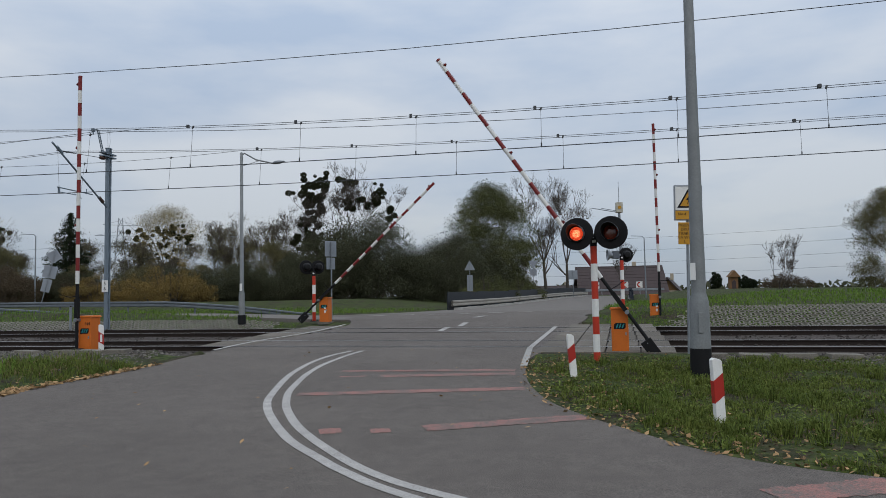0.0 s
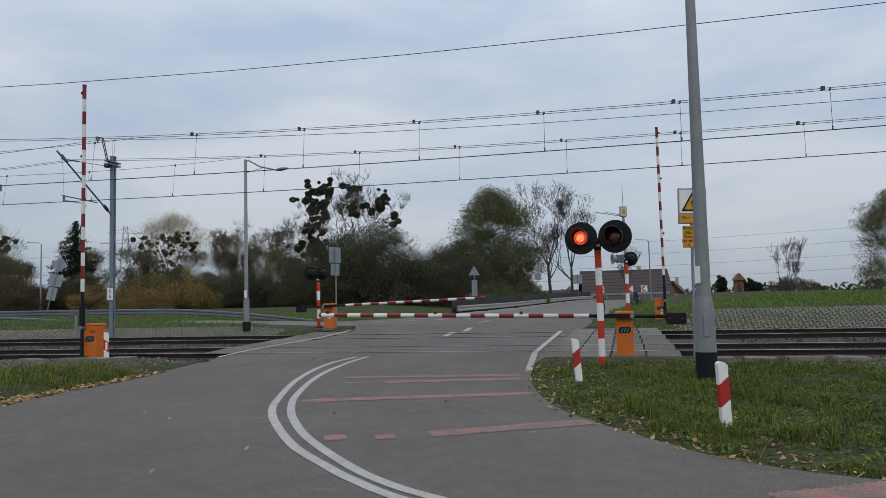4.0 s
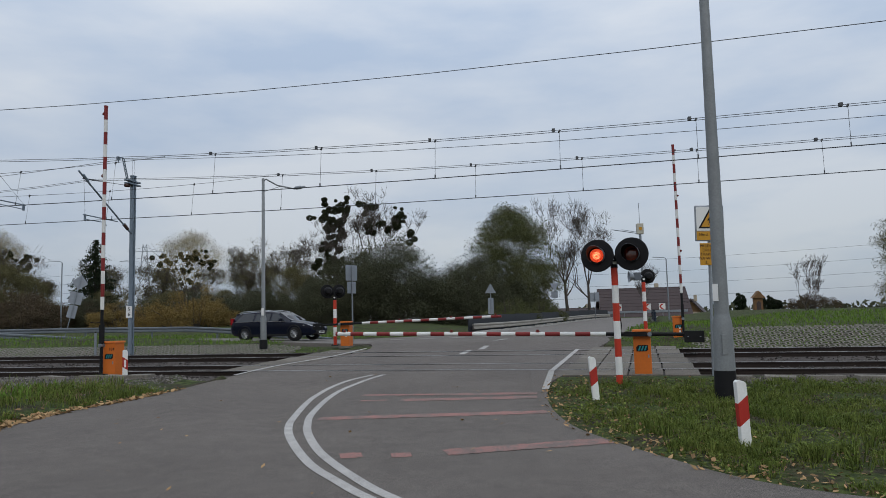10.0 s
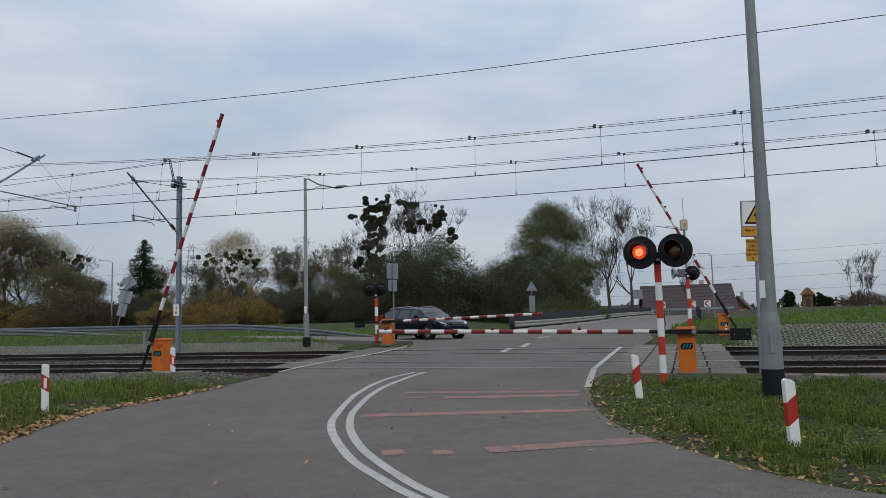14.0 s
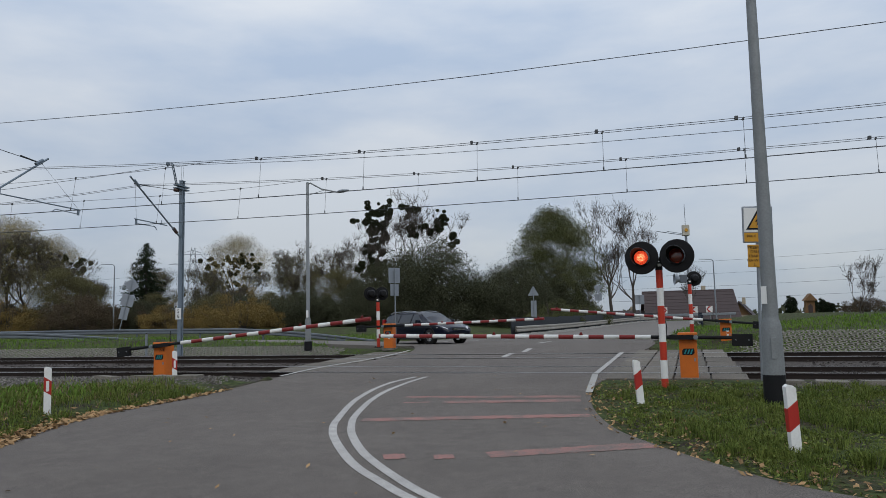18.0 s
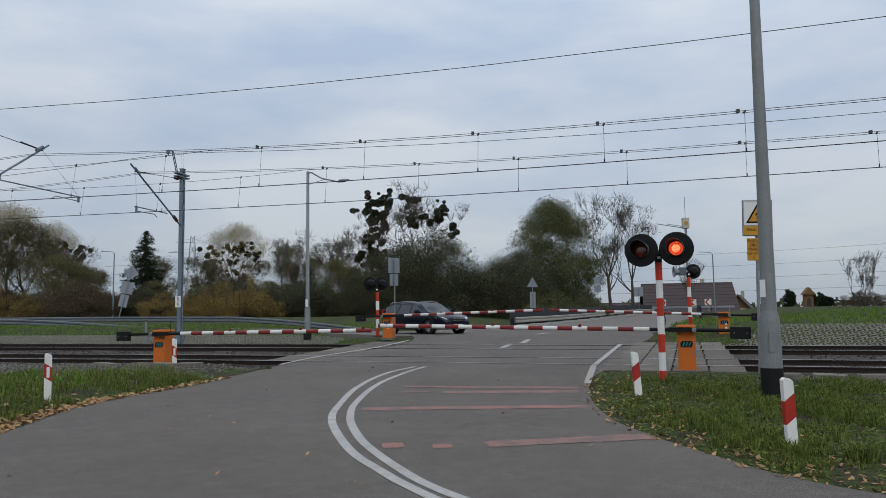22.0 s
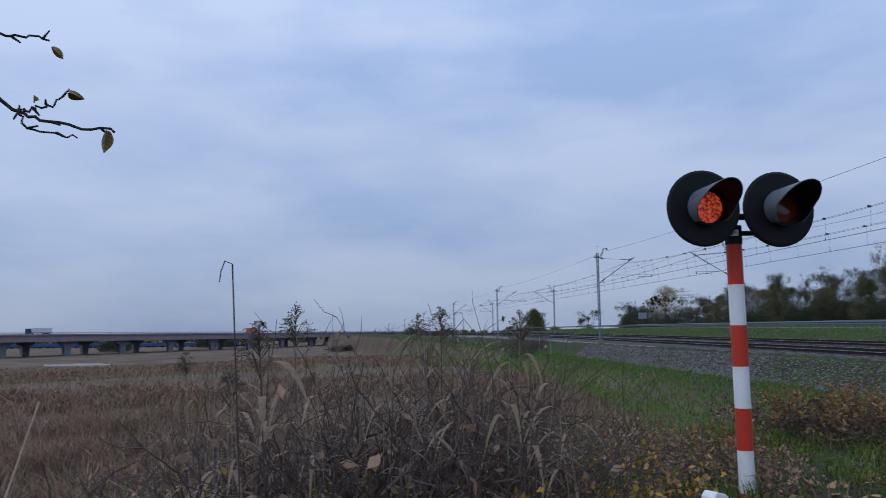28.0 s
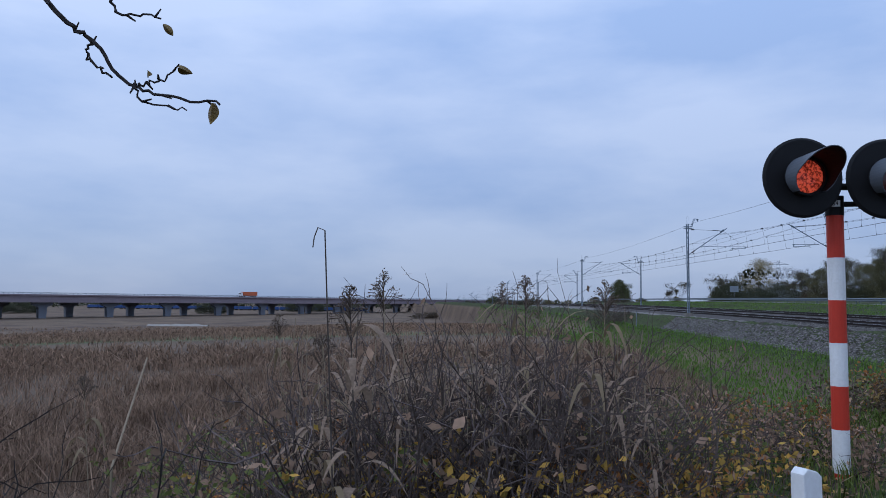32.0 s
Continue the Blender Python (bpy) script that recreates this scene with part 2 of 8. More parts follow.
class Geo:
    """Collects vertices and faces of one mesh."""

    def __init__(self):
        self.v, self.f, self.mi = [], [], []

    def add(self, verts, faces, mi=0):
        k = len(self.v)
        self.v.extend(verts)
        self.f.extend([tuple(i + k for i in q) for q in faces])
        self.mi.extend([mi] * len(faces))
        return self

    def box(self, c, s, m=None, mi=0, taper=1.0):
        x, y, z = s[0] / 2, s[1] / 2, s[2] / 2
        vs = [Vector((sx * x * (taper if sz > 0 else 1), sy * y * (taper if sz > 0 else 1), sz * z)) for sz in (-1, 1) for sy in (-1, 1) for sx in (-1, 1)]
        if m is not None:
            vs = [m @ q for q in vs]
        vs = [tuple(q + Vector(c)) for q in vs]
        return self.add(vs, [(0, 2, 3, 1), (4, 5, 7, 6), (0, 1, 5, 4), (2, 6, 7, 3), (0, 4, 6, 2), (1, 3, 7, 5)], mi)

    def tube(self, a, b, r0, r1=None, n=8, caps=True, mi=0):
        a, b, r1 = Vector(a), Vector(b), r0 if r1 is None else r1
        d = (b - a)
        if d.length < 1e-6:
            return self
        q = d.to_track_quat("Z", "Y").to_matrix()
        ring = [(math.cos(2 * math.pi * i / n), math.sin(2 * math.pi * i / n)) for i in range(n)]
        vs = [tuple(a + q @ Vector((cx * r0, cy * r0, 0))) for cx, cy in ring] + [tuple(b + q @ Vector((cx * r1, cy * r1, 0))) for cx, cy in ring]
        fs = [(i, (i + 1) % n, n + (i + 1) % n, n + i) for i in range(n)]
        if caps:
            fs += [tuple(range(n - 1, -1, -1)), tuple(range(n, 2 * n))]
        return self.add(vs, fs, mi)

    def path(self, pts, r, n=6, mi=0, r1=None):
        pts = [Vector(p) for p in pts]
        vs, k = [], len(pts)
        for i, p in enumerate(pts):
            d = pts[min(i + 1, k - 1)] - pts[max(i - 1, 0)]
            q = d.to_track_quat("Z", "Y").to_matrix()
            rr = r if r1 is None else r + (r1 - r) * i / max(1, k - 1)
            vs += [tuple(p + q @ Vector((math.cos(2 * math.pi * j / n) * rr, math.sin(2 * math.pi * j / n) * rr, 0))) for j in range(n)]
        fs = [(i * n + j, i * n + (j + 1) % n, (i + 1) * n + (j + 1) % n, (i + 1) * n + j) for i in range(k - 1) for j in range(n)]
        fs += [tuple(range(n - 1, -1, -1)), tuple(range((k - 1) * n, k * n))]
        return self.add(vs, fs, mi)

    def lathe(self, prof, n=24, m=None, mi=0):
        """A turned shape: rows of radius and height about z, laid by m."""
        vs, fs = [], []
        for r, z in prof:
            for i in range(n):
                p = Vector((r * math.cos(2 * math.pi * i / n), r * math.sin(2 * math.pi * i / n), z))
                vs.append(tuple(m @ p if m is not None else p))
        for k in range(len(prof) - 1):
            fs += [(k * n + i, k * n + (i + 1) % n, (k + 1) * n + (i + 1) % n, (k + 1) * n + i) for i in range(n)]
        return self.add(vs, fs, mi)

    def prism(self, poly, axis, t, m=None, mi=0):
        """A flat polygon of (u, v) with thickness t along an axis: 'y' gives a plate in xz, 'z' in xy, 'x' in yz."""
        n = len(poly)
        put = {"y": lambda u, v, w: (u, w, v), "z": lambda u, v, w: (u, v, w), "x": lambda u, v, w: (w, u, v)}[axis]
        vs = [Vector(put(u, v, -t / 2)) for u, v in poly] + [Vector(put(u, v, t / 2)) for u, v in poly]
        vs = [tuple(m @ q) if m is not None else tuple(q) for q in vs]
        fs = [tuple(range(n)), tuple(range(2 * n - 1, n - 1, -1))] + [(i, n + i, n + (i + 1) % n, (i + 1) % n) for i in range(n)]
        return self.add(vs, fs, mi)

    def quads(self, corners, mi=0):
        """Many separate quads at once: an array of n x 4 x 3."""
        k, n = len(self.v), len(corners)
        self.v.extend(map(tuple, corners.reshape(-1, 3).tolist()))
        self.f.extend([(k + 4 * i, k + 4 * i + 1, k + 4 * i + 2, k + 4 * i + 3) for i in range(n)])
        self.mi.extend([mi] * n)
        return self

    def mesh(self, name, mats, bevel=0.0, smooth=False):
        me = bpy.data.meshes.new(name)
        me.from_pydata(self.v, [], self.f)
        for q in mats if isinstance(mats, (list, tuple)) else [mats]:
            me.materials.append(q)
        if any(self.mi):
            me.polygons.foreach_set("material_index", self.mi)
        bm = bmesh.new()
        if len(self.f) < 20000:
            bm.from_mesh(me)
            bmesh.ops.recalc_face_normals(bm, faces=bm.faces)
            if bevel:
                edges = [q for q in bm.edges if len(q.link_faces) == 2 and q.calc_face_angle(0) > 0.6]
                bmesh.ops.bevel(bm, geom=edges, offset=bevel, segments=2, affect="EDGES", profile=0.6)
            bm.to_mesh(me)
        bm.free()
        if smooth:
            me.polygons.foreach_set("use_smooth", [True] * len(me.polygons))
        me.update()
        return me


def part(name, geo, material, parent=None, label="", bevel=0.0, smooth=False, at=None):
    ob = new(name, geo.mesh(name, material, bevel, smooth) if isinstance(geo, Geo) else geo)
    if parent is not None:
        ob.parent = parent
    if at is not None:
        ob.matrix_basis = at
    return tagged(ob, label)


def thing(name, m, label, category, group="", kind=""):
    ob = new(name)
    ob.empty_display_size = 0.1
    ob.matrix_basis = m
    return tagged(ob, label, category, group, kind)


# ---- the lie of the land ----
XT = np.array([-900., -500., -300., -180., -117., -60., -33., -25., -16., -11., -3., 6., 14., 40., 90., 300., 900.])
YT = np.array([40., 52., 49., 42.5, 36.4, 28.9, 25.1, 24.0, 22.75, 22.0, 20.5, 18.2, 16.1, 9.0, -6., -75., -280.])
ZT = np.array([-12., -7., -1.5, .75, .9, .75, .64, .6, .55, .52, .47, .42, .4, .35, .3, .2, .2])


def smooth_curve(xs, ys, step=2.0):
    fine = np.arange(xs[0], xs[-1], step)
    raw = np.interp(fine, xs, ys)
    for _ in range(3):
        k = np.ones(5) / 5
        raw = np.convolve(np.pad(raw, 2, mode="edge"), k, mode="valid")
    return fine, raw


TX, TY = smooth_curve(XT, YT)
_, TZ = smooth_curve(XT, ZT)


def yc(x):
    return np.interp(x, TX, TY)


def zt(x):
    return np.interp(x, TX, TZ)


def off(x, y):
    """Distance beyond the near track's centre line, to the far side."""
    slope = (yc(x + 1.0) - yc(x - 1.0)) / 2.0
    return (y - yc(x)) / np.sqrt(1 + slope * slope)


def on_track(x, s, dz=0.0):
    """A point s metres to the far side of the near track's centre, at the height of the rails there."""
    slope = (yc(x + 1.0) - yc(x - 1.0)) / 2.0
    k = 1 / math.sqrt(1 + slope * slope)
    return Vector((x - slope * k * s, float(yc(x)) + k * s, float(zt(x)) + 0.042 * s + dz))


LEFT = [(-9.5, 40.0), (-5.8, 34.5), (-4.2, 30.5), (-3.75, 27), (-4.7, 23.2), (-5.8, 21.0), (-6.3, 18.2), (-7.05, 15.5), (-7.6, 12.8), (-7.3, 10.4), (-6.6, 8.2), (-5.5, 5.8), (-4.9, 4.4), (-3.4, 1.6), (-1.2, -1.6), (2.5, -4.4), (9, -7.5)]
RIGHT = [(8.7, 40.0), (7.0, 35.0), (5.6, 30.5), (5.05, 27.2), (3.65, 23.2), (2.3, 17.9), (1.7, 16.0), (1.42, 14.2), (1.31, 12.3), (1.4, 10.6), (1.7, 9.35), (2.0, 8.4), (2.6, 7.0), (3.6, 6.1), (5.5, 5.0), (8.5, 3.6), (15, 0.8)]


def spline(pts, n):
    """n points along a smooth line through pts."""
    p = np.array([pts[0], *pts, pts[-1]], float)
    out = []
    for u in np.linspace(0, len(pts) - 1.0001, n):
        i, t = int(u), u - int(u)
        a, b, c, d = p[i], p[i + 1], p[i + 2], p[i + 3]
        out.append(0.5 * (2 * b + (c - a) * t + (2 * a - 5 * b + 4 * c - d) * t * t + (3 * b - a - 3 * c + d) * t ** 3))
    return np.array(out)


LEFT_S, RIGHT_S = spline(LEFT, 140), spline(RIGHT, 140)


def ramp01(a, b, v):
    t = np.clip((v - a) / (b - a), 0, 1)
    return t * t * (3 - 2 * t)


def meadow_rise(x, s):
    """The meadow beyond the side road climbs to the foot of the trees."""
    return ramp01(21, 36, s) * ramp01(3, -8, x) * ramp01(-190, -120, x) * 0.75


def land(x, y):
    """Height of the ground."""
    x, y = np.asarray(x, float), np.asarray(y, float)
    s, rail = off(x, y), zt(x)
    near = np.interp(s, [-21, -14, -9, -6, -3.6, -2.7, -2.3], [0.0, 0.03, 0.08, 0.14, 0.23, 0.31, 0.33]) + ramp01(-3, -6.5, x) * 0.15
    near = np.where(s > np.where((x > 1.5) & (x < 6.2), -1.95, -2.3), rail - 0.17 + 0.042 * s, near)
    # the ballast bed and the honeycomb bank beyond it
    bank = np.interp(s, [6.0, 7.2, 10.2, 12.0, 14, 60, 200, 900], [0.0, -0.12, 0.30, 0.4, 0.42, 0.3, 0.0, -0.5]) + rail + 0.07
    z = np.where(s > 6.0, bank, near)
    # the low field on the near side, left of the road
    left = np.interp(y, LEFT_S[::-1, 1], LEFT_S[::-1, 0]) - 3.6
    left = np.where(y < -7, 6.0 + (-7 - y) * 1.2, left)
    away = left - x
    fall = ramp01(0.0, 9.0, away) * ramp01(-4.2, -8.5, s)
    depth = 1.9 + ramp01(15, 430, away) * 8.8
    z = z - fall * (depth + np.maximum(z, 0) * 0.6)
    far = ramp01(-2.3, -4.6, s) * ramp01(-11, -22, x)
    z = z - far * (1 - fall) * 1.0
    # road on the far side climbs to the bridge on the right
    climb = ramp01(44, 105, y) * 0.75 * ramp01(-16, -2, x) * ramp01(75, 40, x)
    z = z + climb
    z = z + np.interp(s, [9.6, 11.0, 13.0, 15.0], [0, 0.24, 0.24, 0]) * ramp01(-10, -17, x) * ramp01(-160, -120, x)
    # grassy rise beside the road to the bridge, on the far side
    br = np.interp(y, BR_R[:, 1], BR_R[:, 0])
    z = z + ramp01(2.0, 9.0, x - br) * ramp01(10.5, 30.0, s) * ramp01(300, 120, x) * 0.55 + ramp01(5.0, 10.0, x) * ramp01(7.0, 10.4, s) * ramp01(300, 120, x) * 0.36
    z = z + meadow_rise(x, s) + np.interp(s, [7.2, 8.2, 9.3, 10.6], [0, 0.1, 0.2, 0.06]) * ramp01(-6, -9, x) * ramp01(-60, -30, x)
    # the verges ease into the road's edges
    lx = np.interp(y, LEFT_S[::-1, 1], LEFT_S[::-1, 0])
    rx = np.interp(y, RIGHT_S[::-1, 1], RIGHT_S[::-1, 0])
    out = np.maximum(lx - x, x - rx)
    k = ramp01(1.5, 0.45, out) * (y > -6) * (y < 30) * ((s < -2.6) | (s > 7.0))
    return z * (1 - k) + (road_z(x, y) - 0.03) * k


def lz(x, y):
    return float(land(x, y))


# ---- ground ----
GX = np.concatenate([-np.geomspace(3000, 440, 12), np.arange(-430, -202, 6.0), np.arange(-200, -60, 2.0), np.arange(-60, -14, 1.0), np.arange(-14, 10, 0.3), np.arange(10, 40, 1.2), np.geomspace(41, 3000, 30)])
GY = np.concatenate([-np.geomspace(2500, 14, 24), np.arange(-12, 4, 1.0), np.arange(4, 36, 0.3), np.arange(36, 70, 0.8), np.geomspace(72, 3000, 30)])


def sheet(name, xs, ys, fn, material):
    px, py = np.meshgrid(xs, ys)
    pz = fn(px, py)
    g = Geo()
    g.v = list(map(tuple, np.stack([px, py, pz], -1).reshape(-1, 3).tolist()))
    nx = len(xs)
    g.f = [(j * nx + i, j * nx + i + 1, (j + 1) * nx + i + 1, (j + 1) * nx + i) for j in range(len(ys) - 1) for i in range(nx - 1)]
    g.mi = [0] * len(g.f)
    return part(name, g, material, smooth=True)


def road_z(x, y):
    s = off(x, y)
    plane = zt(x) + 0.042 * s - 0.012
    edge = zt(x) + 0.042 * -2.6 - 0.012
    near = np.interp(s, [-30, -14, -9, -5, -2.6], [0.04, 0.07, 0.12, 0.21, 0.0]) + np.where(s > -5, (s + 5) / 2.4 * edge, 0)
    far = np.interp(s, [6.2, 9.0, 14, 30], [0.0, 0.86, 0.86, 0.95]) + np.where(s < 9, (9 - s) / 2.8 * (zt(x) + 0.042 * 6.2 - 0.012), 0)
    z = np.where(s < -2.6, near, np.where(s > 6.2, far, plane))
    return z + ramp01(44, 105, y) * 0.75


SIDE = [(-140, 67), (-90, 56), (-60, 49.5), (-40, 44.6), (-28, 41.9), (-18, 39.6), (-12.5, 38.3), (-8, 36.6), (-4.5, 34.4), (-1.0, 31.5)]
SIDE_S = spline(SIDE, 90)


def side_z(x, y):
    return np.interp(x, [-140, -60, -25, -13, -6, 0, 10], [1.75, 1.5, 1.25, 1.08, 0.87, 0.83, 0.83])


BR_L = spline([(-8, 38.5), (-3.0, 42.5), (0.2, 48.5), (5.5, 64), (12, 84), (19.5, 106), (24, 112), (30, 113)], 50)
BR_R = spline([(5.4, 30.0), (7.4, 36), (10.4, 45), (14.4, 60), (19, 80), (24, 98), (27, 104), (32, 105)], 50)


def ground_material():
    """Grass, soil, dry field and verge on one sheet, parted by where they lie along the railway."""
    m = bpy.data.materials.new("ground_cover")
    m.use_nodes = True
    n, l = m.node_tree.nodes, m.node_tree.links
    b = n["Principled BSDF"]
    b.inputs["Roughness"].default_value, b.inputs["Specular IOR Level"].default_value = 0.95, 0.15
    geo = n.new("ShaderNodeNewGeometry")
    sep = n.new("ShaderNodeSeparateXYZ")
    l.new(geo.outputs["Position"], sep.inputs[0])

    def noisy(scale, detail, a, c, lo, hi):
        t = n.new("ShaderNodeTexNoise")
        t.inputs["Scale"].default_value, t.inputs["Detail"].default_value = scale, detail
        l.new(geo.outputs["Position"], t.inputs["Vector"])
        r = n.new("ShaderNodeValToRGB")
        r.color_ramp.elements[0].position, r.color_ramp.elements[1].position = lo, hi
        r.color_ramp.elements[0].color, r.color_ramp.elements[1].color = (*a, 1), (*c, 1)
        l.new(t.outputs["Fac"], r.inputs[0])
        return r.outputs[0]

    def mixed(f, a, c):
        q = n.new("ShaderNodeMix")
        q.data_type = "RGBA"
        l.new(f, q.inputs[0]), l.new(a, q.inputs[6]), l.new(c, q.inputs[7])
        return q.outputs[2]

    green = noisy(7.0, 12, (0.022, 0.034, 0.01), (0.075, 0.095, 0.026), 0.36, 0.66)
    soil = noisy(9.0, 12, (0.014, 0.011, 0.009), (0.07, 0.053, 0.037), 0.36, 0.68)
    patch = noisy(1.3, 10, (0, 0, 0), (1, 1, 1), 0.47, 0.66)
    verge = mixed(patch, green, soil)
    dry = noisy(0.07, 12, (0.085, 0.06, 0.042), (0.16, 0.115, 0.075), 0.3, 0.68)
    wob = n.new("ShaderNodeTexNoise")
    wob.inputs["Scale"].default_value, wob.inputs["Detail"].default_value = 0.03, 5.0
    l.new(geo.outputs["Position"], wob.inputs["Vector"])
    wv = n.new("ShaderNodeMath")
    wv.operation, wv.inputs[1].default_value = "MULTIPLY_ADD", 50.0
    l.new(wob.outputs["Fac"], wv.inputs[0])
    l.new(sep.outputs["X"], wv.inputs[2])
    strip = n.new("ShaderNodeValToRGB")
    strip.color_ramp.elements[0].position, strip.color_ramp.elements[0].color = 0.0, (0, 0, 0, 1)
    for q, w in ((0.69, 0.0), (0.705, 0.8), (0.745, 0.75), (0.76, 0.0)):
        e = strip.color_ramp.elements.new(q)
        e.color = (w, w, w, 1)
    strip.color_ramp.elements[-1].color = (0, 0, 0, 1)
    wx = n.new("ShaderNodeMapRange")
    wx.inputs["From Min"].default_value, wx.inputs["From Max"].default_value = -300.0, 30.0
    l.new(wv.outputs[0], wx.inputs["Value"])
    l.new(wx.outputs[0], strip.inputs[0])
    far_green = strip.outputs[0]
    meadow = noisy(0.2, 8, (0.07, 0.1, 0.035), (0.12, 0.13, 0.055), 0.3, 0.7)
    field = mixed(far_green, dry, meadow)
    low = n.new("ShaderNodeMapRange")
    low.inputs["From Min"].default_value, low.inputs["From Max"].default_value = -0.9, -1.6
    l.new(sep.outputs["Z"], low.inputs["Value"])
    col = mixed(low.outputs[0], verge, field)
    l.new(col, b.inputs["Base Color"])
    t = n.new("ShaderNodeTexNoise")
    t.inputs["Scale"].default_value, t.inputs["Detail"].default_value = 18.0, 6.0
    l.new(geo.outputs["Position"], t.inputs["Vector"])
    bp = n.new("ShaderNodeBump")
    bp.inputs["Strength"].default_value, bp.inputs["Distance"].default_value = 0.9, 0.05
    l.new(t.outputs["Fac"], bp.inputs["Height"])
    l.new(bp.outputs[0], b.inputs["Normal"])
    return m


def ground_height(x, y):
    z = land(x, y)
    s = off(x, y)
    under = (s > np.where((x > 1.5) & (x < 6.2), -1.95, -2.5)) & (s < 6.6)
    z = np.where(under, z - 0.25, z)
    # sunk a little beneath the paved roads
    lx = np.interp(y, LEFT_S[::-1, 1], LEFT_S[::-1, 0])
    rx = np.interp(y, RIGHT_S[::-1, 1], RIGHT_S[::-1, 0])
    near_road = (x > lx + 0.15) & (x < rx - 0.15) & (y > -6) & (y < 39.5)
    z = np.where(near_road, np.minimum(z, road_z(x, y)) - 0.12, z)
    d = np.min(np.hypot(x[..., None] - SIDE_S[::3, 0], y[..., None] - SIDE_S[::3, 1]), -1)
    z = np.where(d < 3.4, np.minimum(z, side_z(x, y) - 0.12), z)
    bl = np.interp(y, BR_L[:, 1], BR_L[:, 0])
    br = np.interp(y, BR_R[:, 1], BR_R[:, 0])
    over = (y > 30) & (y < 104) & (x > bl - 0.3) & (x < br + 0.3)
    return np.where(over, np.minimum(z, road_z(x, y) - 0.12), z)


ground = tagged(sheet("ground", GX, GY, ground_height, ground_material()), "autumn grass verges, green banks and a dry brown field", "ground", kind="structure")


def ribbon(name, left, right, zf, material, n=12, dz=0.0):
    """A road surface between two edge lines, with a skirt down its sides."""
    left, right = np.asarray(left), np.asarray(right)
    g, k = Geo(), len(left)
    w = np.linspace(0, 1, n)[None, :, None]
    p = left[:, None] * (1 - w) + right[:, None] * w
    z = zf(p[..., 0], p[..., 1]) + dz
    pts = np.concatenate([p, z[..., None]], -1)
    skirt_l, skirt_r = pts[:, :1].copy(), pts[:, -1:].copy()
    skirt_l[..., 2] -= 0.35
    skirt_r[..., 2] -= 0.35
    pts = np.concatenate([skirt_l, pts, skirt_r], 1)
    m = n + 2
    g.v = list(map(tuple, pts.reshape(-1, 3).tolist()))
    g.f = [(i * m + j, i * m + j + 1, (i + 1) * m + j + 1, (i + 1) * m + j) for i in range(k - 1) for j in range(m - 1)]
    g.mi = [0] * len(g.f)
    return part(name, g, material)


road = tagged(ribbon("road", LEFT_S, RIGHT_S, road_z, asphalt), "worn grey asphalt road curving up to the level crossing", "road", kind="structure")


def stripe(name, pts, width, material, zf=road_z, dz=0.006, label="", n=60, rag=0.0):
    c = spline(pts, n)
    d = np.gradient(c, axis=0)
    d /= np.linalg.norm(d, axis=1)[:, None] + 1e-9
    nrm = np.stack([-d[:, 1], d[:, 0]], -1) * width / 2
    g = Geo()
    if rag:
        rr = np.random.default_rng(int(abs(c[0, 0] * 100) + c[0, 1] * 10))
        nrm = nrm * (1 + rr.uniform(-rag, rag, (len(nrm), 1)))
    for i, (a, b) in enumerate(zip(c + nrm, c - nrm)):
        g.v += [(a[0], a[1], float(zf(a[0], a[1])) + dz), (b[0], b[1], float(zf(b[0], b[1])) + dz)]
    g.f = [(2 * i, 2 * i + 1, 2 * i + 3, 2 * i + 2) for i in range(n - 1)]
    g.mi = [0] * len(g.f)
    return part(name, g, material, road, label)


stripe("centre_line", [(-2.42, 18.38), (-2.95, 17.0), (-3.16, 15.0), (-2.9, 12.1), (-2.68, 10.84), (-2.3, 9.58), (-1.8, 8.25), (-1.33, 7.35), (-0.97, 6.72), (-0.37, 5.9), (1.2, 4.3), (3.4, 2.6)], 0.118, paint_white)
stripe("centre_line", [(-2.15, 18.35), (-2.53, 17.0), (-2.82, 15.2), (-2.69, 12.55), (-2.48, 11.2), (-2.22, 10.15), (-1.79, 8.85), (-1.17, 7.47), (-0.68, 6.6), (-0.06, 5.88), (1.5, 4.5), (3.6, 2.9)], 0.118, paint_white)
for a, b, w in [((-2.2, 14.95), (1.25, 14.4), 0.26), ((-1.34, 14.0), (1.2, 13.85), 0.36), ((-2.45, 11.9), (1.18, 11.95), 0.34), ((-0.33, 8.78), (1.65, 9.3), 0.38), ((-1.55, 8.7), (-1.3, 8.76), 0.32), ((-0.95, 8.66), (-0.72, 8.7), 0.26), ((2.4, 5.7), (3.5, 5.95), 0.4), ((-2.1, 14.05), (-1.6, 14.03), 0.16)]:
    stripe("rumble_band", [a, b], w, paint_red, dz=0.005, n=40, rag=0.16)
stripe("edge_line", [(1.98, 18.2), (3.45, 24.15)], 0.13, paint_white, dz=0.018, n=12)
stripe("edge_line", [(1.46, 14.9), (1.95, 18.15)], 0.14, concrete_edge, dz=0.012, n=6)
stripe("edge_line", [(-6.13, 19.15), (-5.65, 21.33), (-4.53, 24.27), (-3.85, 27.4)], 0.12, paint_white, dz=0.018, n=20)
for a, b in [((-0.3, 23.7), (-0.05, 25.2)), ((0.35, 25.5), (0.6, 26.9)), ((1.0, 30), (1.6, 32.5))]:
    stripe("edge_dash", [a, b], 0.2, paint_white, n=4)
for k in range(6):
    stripe("give_way_dash", [(-4.0 + k * 1.5, 36.3 + k * 0.35), (-3.2 + k * 1.5, 36.5 + k * 0.35)], 0.35, paint_white, dz=0.012, n=3)

